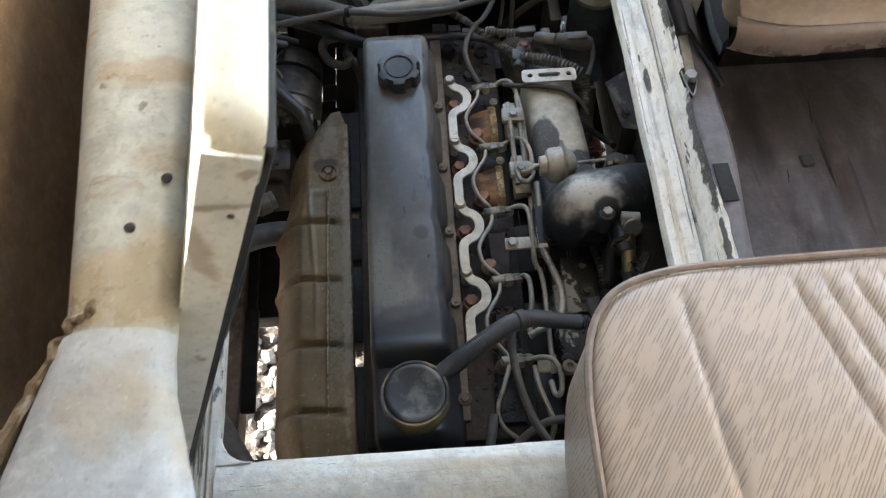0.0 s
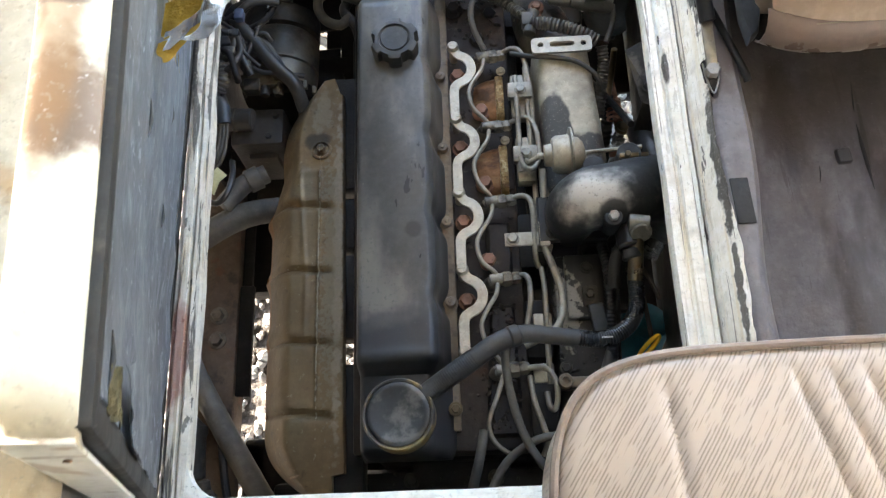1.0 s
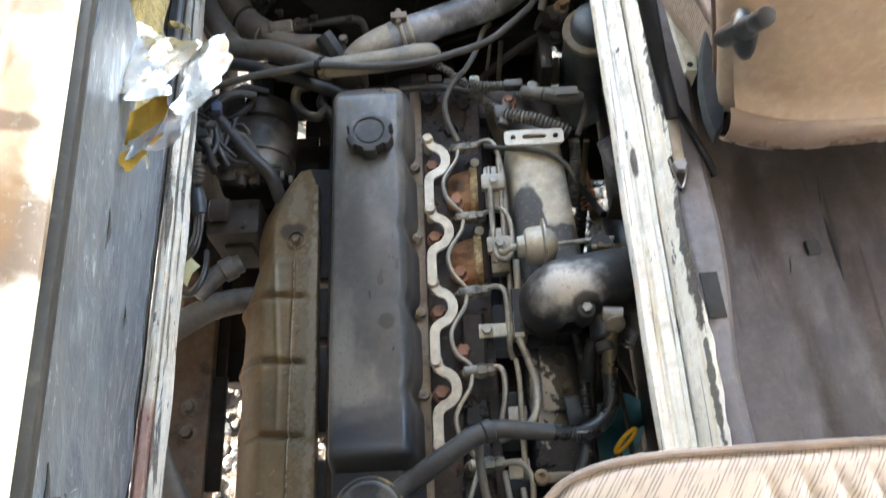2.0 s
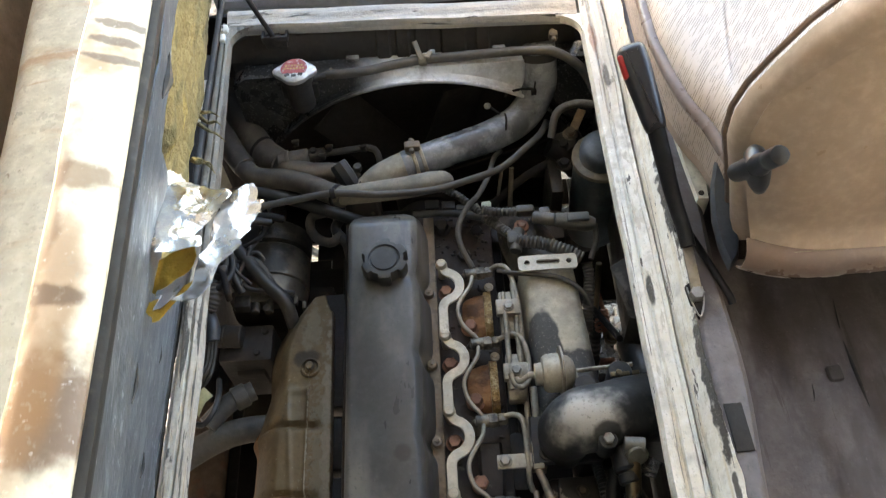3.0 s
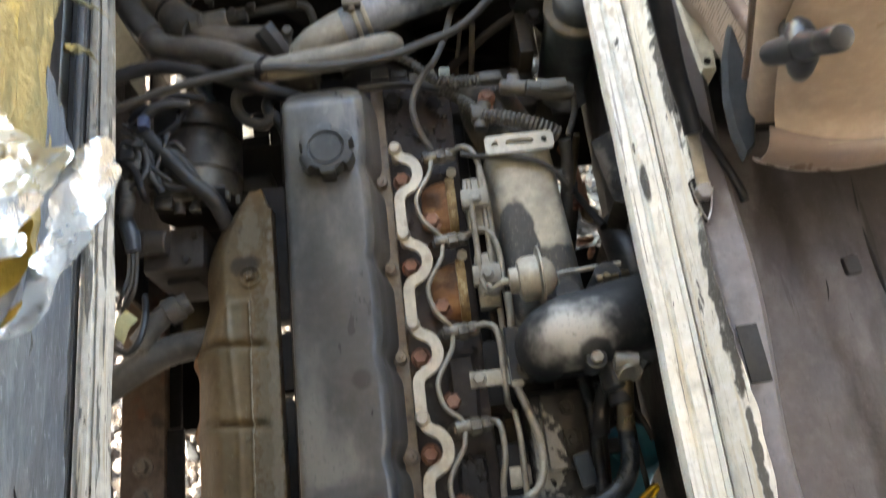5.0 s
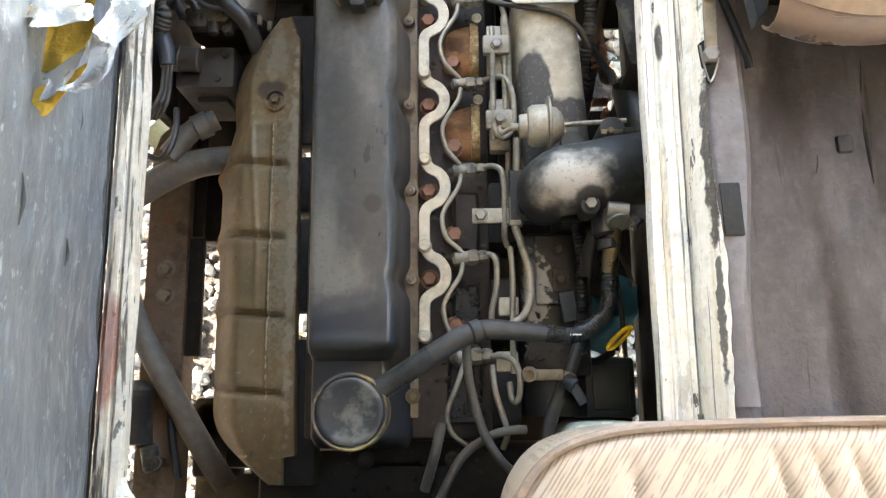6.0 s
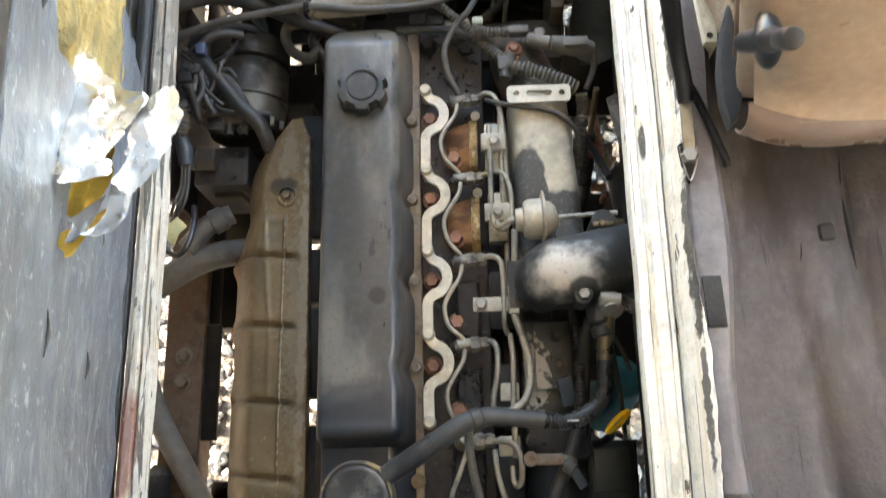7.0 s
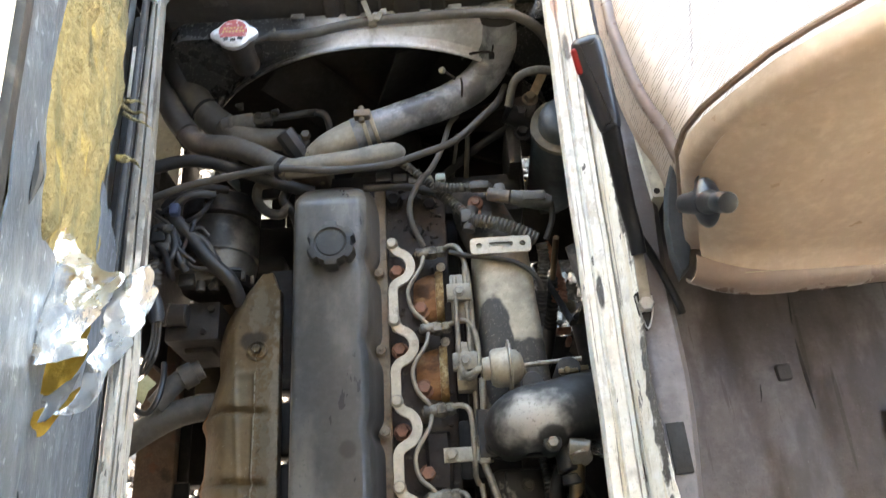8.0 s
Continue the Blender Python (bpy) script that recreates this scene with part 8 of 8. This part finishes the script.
# ---------------------------------------------------------------- seats
def cushion(outline, z0, z1, puff, seams, rim=0.016):
    """A stuffed cushion: rounded rim, domed top, pressed seams along lines x = a + b (y - c)."""
    n = len(outline)
    cx, cy = sum(p[0] for p in outline) / n, sum(p[1] for p in outline) / n
    v, f = [], []
    rings = [(0.0, z0), (0.0, z1 - rim)] + [(rim * (1 - math.cos(radians(a))), z1 - rim + rim * math.sin(radians(a))) for a in (25, 50, 75)]
    def shrink(p, k):
        dx, dy = p[0] - cx, p[1] - cy
        q = math.hypot(dx, dy)
        return (p[0] - dx / q * k, p[1] - dy / q * k)
    for k, z in rings:
        v += [(*shrink(p, k), z) for p in outline]
    inner = [shrink(p, rim) for p in outline]
    steps = 110
    for i in range(1, steps + 1):
        s = 1 - i / steps
        for p in inner:
            x, y = cx + (p[0] - cx) * s, cy + (p[1] - cy) * s
            z = z1 + puff * (1 - s * s)
            for a, b, c in seams:
                z -= 0.0050 * math.exp(-((x - a - b * (y - c)) / 0.0040) ** 2) * min(1, (1 - s) * 12)
            z += 0.0012 * noise.noise(Vector((x * 7, y * 7, 1)))
            v.append((x, y, z))
    m = len(v) // n
    for r in range(m - 1):
        for i in range(n):
            j = (i + 1) % n
            f.append((r * n + i, r * n + j, (r + 1) * n + j, (r + 1) * n + i))
    f.append(tuple(range(n))[::-1])
    return v, f


def dense(outline, step=0.02):
    out = []
    for i, p in enumerate(outline):
        q = outline[(i + 1) % len(outline)]
        m = max(1, int(math.hypot(q[0] - p[0], q[1] - p[1]) / step))
        out += [(p[0] + (q[0] - p[0]) * j / m, p[1] + (q[1] - p[1]) * j / m) for j in range(m)]
    return out


def smooth_outline(pts, step=0.02):
    return dense([(p.x, p.y) for p in smooth_path([(x, y, 0) for x, y in pts], 4)], step)


rear_out = smooth_outline([(0.054 + 0.963 * (x - 0.054), 0.257 + 0.963 * (y - 0.257)) for x, y in [(0.086, -0.22), (0.084, 0.20), (0.086, 0.27), (0.092, 0.307), (0.103, 0.333), (0.120, 0.352), (0.146, 0.364), (0.185, 0.371), (0.25, 0.3735), (0.36, 0.375), (0.60, 0.376), (0.82, 0.375), (0.86, 0.35), (0.87, 0.30), (0.87, -0.22)]], 0.0028)
rc = thing("rear_seat_cushion", (0.45, 0.1, 0.87), "beige woven-vinyl seat cushion with taupe piping", "seat cushion")
part("cushion", cushion(rear_out, 0.955, 1.105, 0.014, [(0.1715, -0.06, 0.359), (0.262, -0.23, 0.365), (0.287, -0.25, 0.366), (0.311, -0.27, 0.367), (0.335, -0.28, 0.367)]), VINYL, rc)
part("piping", tube([(x, y, 1.1025) for x, y in rear_out[:-1]], 0.0033, 8, 1), PIPING_GREY, rc, "taupe edge piping")
part("side_band", prism([(x, y) for x, y in rear_out], [(0.890, 0.012), (0.90, 0.006), (0.958, 0.004)]), TAN, rc)
part("base", prism([(x, y) for x, y in rear_out], [(0.874, 0.03), (0.892, 0.03)]), DARK, rc)

ds = thing("driver_seat", (0.58, 0.95, 0.79), "tan and woven-beige driver seat seen from behind", "seat")
cush_out = smooth_outline([(0.42, 0.79), (0.36, 0.792), (0.350, 0.805), (0.343, 0.830), (0.333, 0.87), (0.320, 0.90), (0.310, 0.935), (0.302, 0.98), (0.296, 1.05), (0.296, 1.36), (0.31, 1.40), (0.35, 1.42), (0.84, 1.42), (0.88, 1.40), (0.90, 1.36), (0.90, 0.83), (0.86, 0.795), (0.80, 0.79)])
part("seat_cushion", cushion(cush_out, 0.955, 1.040, 0.012, [(0.360, 0.15, 0.9), (0.50, 0.0, 0.9), (0.64, 0.0, 0.9)], 0.03), VINYL, ds, "woven beige vinyl cushion")
part("edge_roll", tube([(x, y, 1.012) for x, y in cush_out], 0.0085, 10, 1), TAN_SKIRT, ds, "smooth tan edge roll")
part("cushion_side", prism(cush_out, [(0.925, 0.02), (0.935, 0.004), (0.975, 0.001)]), TAN, ds)


def backrest():
    """Tapered shoulders, rounded edges, a slightly bulged rear face."""
    left = [(0.350, 0.945), (0.340, 0.985), (0.329, 1.03), (0.318, 1.07), (0.309, 1.103), (0.308, 1.135), (0.315, 1.165), (0.329, 1.195), (0.350, 1.234), (0.372, 1.262), (0.405, 1.296), (0.445, 1.345), (0.465, 1.41), (0.472, 1.52), (0.48, 1.58)]
    right = [(1.16 - x, z) for x, z in left[::-1]]
    out = dense(left + right)
    v, f = prism(out, [(0.0, 0.012), (0.004, 0.004), (0.010, 0.0), (0.024, 0.0), (0.028, 0.004), (0.030, 0.02)])
    # the rear face is closed by rings so that it can bulge
    return [(x, 0.760 + y + 0.025 * max(0, z - 1.0) - 0.010 * math.exp(-((x - 0.58) / 0.2) ** 2), z) for x, z, y in v], f, out


bv, bf, b_out = backrest()
back = part("backrest", (bv, bf), TAN, ds, "smooth tan vinyl back panel")
part("piping", tube([(x, 0.790 + 0.025 * max(0, z - 1.0), z) for x, z in b_out[2:60]], 0.0032, 8, 1), PIPING, back, "brown piping")
part("back_front", (lambda pr: ([(x, 0.795 + y + 0.025 * max(0, z - 1.0), z) for x, z, y in pr[0]], pr[1]))(prism(b_out, [(0.0, 0.030), (0.025, 0.050), (0.035, 0.09)])), VINYL, back)


def flap(profile, x0=0.345, tuck=0.006, reach=0.03):
    """A sheet of vinyl below the back, with a slack wave along it."""
    rows = []
    for x in stepped(x0, 0.82, 60):
        k = max(0.0, 1 - (x - x0) / reach)
        w = 0.003 * math.sin(14 * x) + 0.002 * noise.noise(Vector((x * 20, 1, 1)))
        rows.append([(x - 0.004 * k * q - 0.10 * k * max(0, z - 0.98), y + w * q + tuck * k * k, z + 0.4 * w * q) for y, z, q in profile])
    return thick(grid_surface(rows), 0.002)


def lower_back():
    """The back panel's slack lower half, which leans out to the seam above the skirt."""
    edge = [(0.945, 0.350), (0.985, 0.340), (1.03, 0.329), (1.07, 0.318), (1.103, 0.309), (1.135, 0.308), (1.165, 0.315), (1.195, 0.329), (1.234, 0.350), (1.262, 0.372), (1.32, 0.430)]
    rows = []
    for s in stepped(0, 1, 90):
        row = []
        for z in (1.300, 1.262, 1.234, 1.210, 1.190, 1.165, 1.135, 1.110, 1.085, 1.060, 1.038, 1.022, 1.010, 1.0005):
            (za, xa), (zb, xb) = next((p, q) for p, q in zip(edge, edge[1:]) if p[0] <= z <= q[0])
            left = xa + (xb - xa) * (z - za) / (zb - za) + 0.010
            x = left + s * s * (0.82 - left)
            k = max(0.0, 1 - (x - left) / 0.08)
            y = 0.7190 + 0.165 * (z - 1.01) - 0.0065 * max(0.0, (1.012 - z) / 0.012) + 0.003 * math.exp(-((z - 1.03) / 0.014) ** 2)
            row.append((x, y + 0.020 * k * k + 0.0006 * noise.noise(Vector((x * 16, z * 9, 1))), z))
        rows.append(row)
    return thick(grid_surface(rows), 0.002)


part("lower_back", lower_back(), TAN, ds)
part("stitching", tube([(x, 0.7105 + 0.001 * math.sin(14 * x), 1.0010) for x in stepped(0.385, 0.80, 20)], 0.0006, 6, 2), SLEEVE, ds)
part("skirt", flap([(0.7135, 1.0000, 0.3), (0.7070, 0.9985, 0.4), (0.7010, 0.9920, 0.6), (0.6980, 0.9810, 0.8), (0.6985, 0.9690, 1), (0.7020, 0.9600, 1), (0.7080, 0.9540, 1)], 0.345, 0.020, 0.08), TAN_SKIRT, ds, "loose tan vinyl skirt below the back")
KNOB_AT = Vector((0.3139, 0.7220, 1.1345))
KNOB_L, KNOB_R = Vector((0.3030, 0.7356, 1.1068)), Vector((0.3132, 0.6960, 1.1817))
kn = part("recline_knob", join(lathe(Vector((0.3260, 0.7560, 1.1050)), KNOB_AT, [(0, 0.0085), (0.020, 0.0090), (0.030, 0.0115), (0.044, 0.0120), (0.050, 0.0080)], 20),
                              lathe(KNOB_AT, KNOB_L, [(0, 0.0120), (0.010, 0.0112), (0.021, 0.0094), (0.0290, 0.0090), (0.0315, 0.0082), (0.0322, 0.0050)], 20),
                              lathe(KNOB_AT, KNOB_R, [(0, 0.0115), (0.012, 0.0096), (0.024, 0.0082), (0.029, 0.0078), (0.031, 0.0086), (0.0510, 0.0088), (0.0532, 0.0080), (0.0538, 0.0055)], 20),
                              lathe(KNOB_AT, Vector((0.3235, 0.7164, 1.1020)), [(0, 0.0120), (0.012, 0.0112), (0.024, 0.0088), (0.0320, 0.0055), (0.0340, 0.0025)], 20), lathe(KNOB_AT, Vector((0.3155, 0.7436, 1.1352)), [(0, 0.0120), (0.008, 0.0110), (0.016, 0.0085), (0.0210, 0.004)], 20)), KNOB, ds, "slate plastic recline knob")
part("knob_hole", rod(KNOB_L.lerp(KNOB_AT, 0.03), KNOB_L.lerp(KNOB_AT, -0.03), 0.0042, 0.0003), BLACK, kn)
part("hinge_cover", (lambda pr: ([(x, y, z + 0.35 * (y - 0.78)) for x, y, z in pr[0]], pr[1]))(prism(dense([(0.339, 0.730), (0.350, 0.741), (0.3535, 0.765), (0.349, 0.805), (0.354, 0.844), (0.341, 0.852), (0.331, 0.818), (0.328, 0.785), (0.331, 0.755)]), [(0.950, 0.002), (0.952, 0), (0.960, 0), (0.965, 0.0025)])), BLUE_PLASTIC, ds, "slate plastic hinge cover")
leg = part("seat_leg", join(prism([(0.333, 0.842), (0.347, 0.841), (0.351, 0.893), (0.354, 1.02), (0.333, 1.02), (0.324, 0.97), (0.328, 0.898)], [(0.800, 0), (0.915, 0), (0.918, 0.001)]), box(0.346, 0.80, 0.86, 1.30, 0.902, 0.922, 0.004)), CREAM_STEEL, ds, "cream painted steel seat leg")
part("screw", rod((0.339, 0.850, 0.9175), (0.339, 0.850, 0.9195), 0.0035, 0.0004), DARK, leg)
part("seat_base", box(0.40, 0.85, 0.83, 1.35, 0.786, 0.90, 0.006), DARK, ds)
cloth = thing("orange_cloth", (0.0, 1.42, 0.864), "orange-red cloth lying ahead of the engine opening", "cloth")
part("cloth", crumple(((-0.09, 1.345, 0.880), (0.20, 1.345, 0.880), (0.22, 1.62, 0.90), (-0.11, 1.62, 0.90)), 24, 20, 0.025, 3), ORANGE, cloth)
strap = thing("belt_strap", (0.60, 0.56, 0.79), "dark blue strap end lying on the floor mat", "strap")
part("strap", thick(grid_surface([[(0.585, 0.50, 0.795), (0.62, 0.50, 0.795)], [(0.587, 0.56, 0.798), (0.622, 0.565, 0.797)], [(0.592, 0.612, 0.800), (0.615, 0.615, 0.800)]]), 0.003), BELT_PLASTIC, strap)
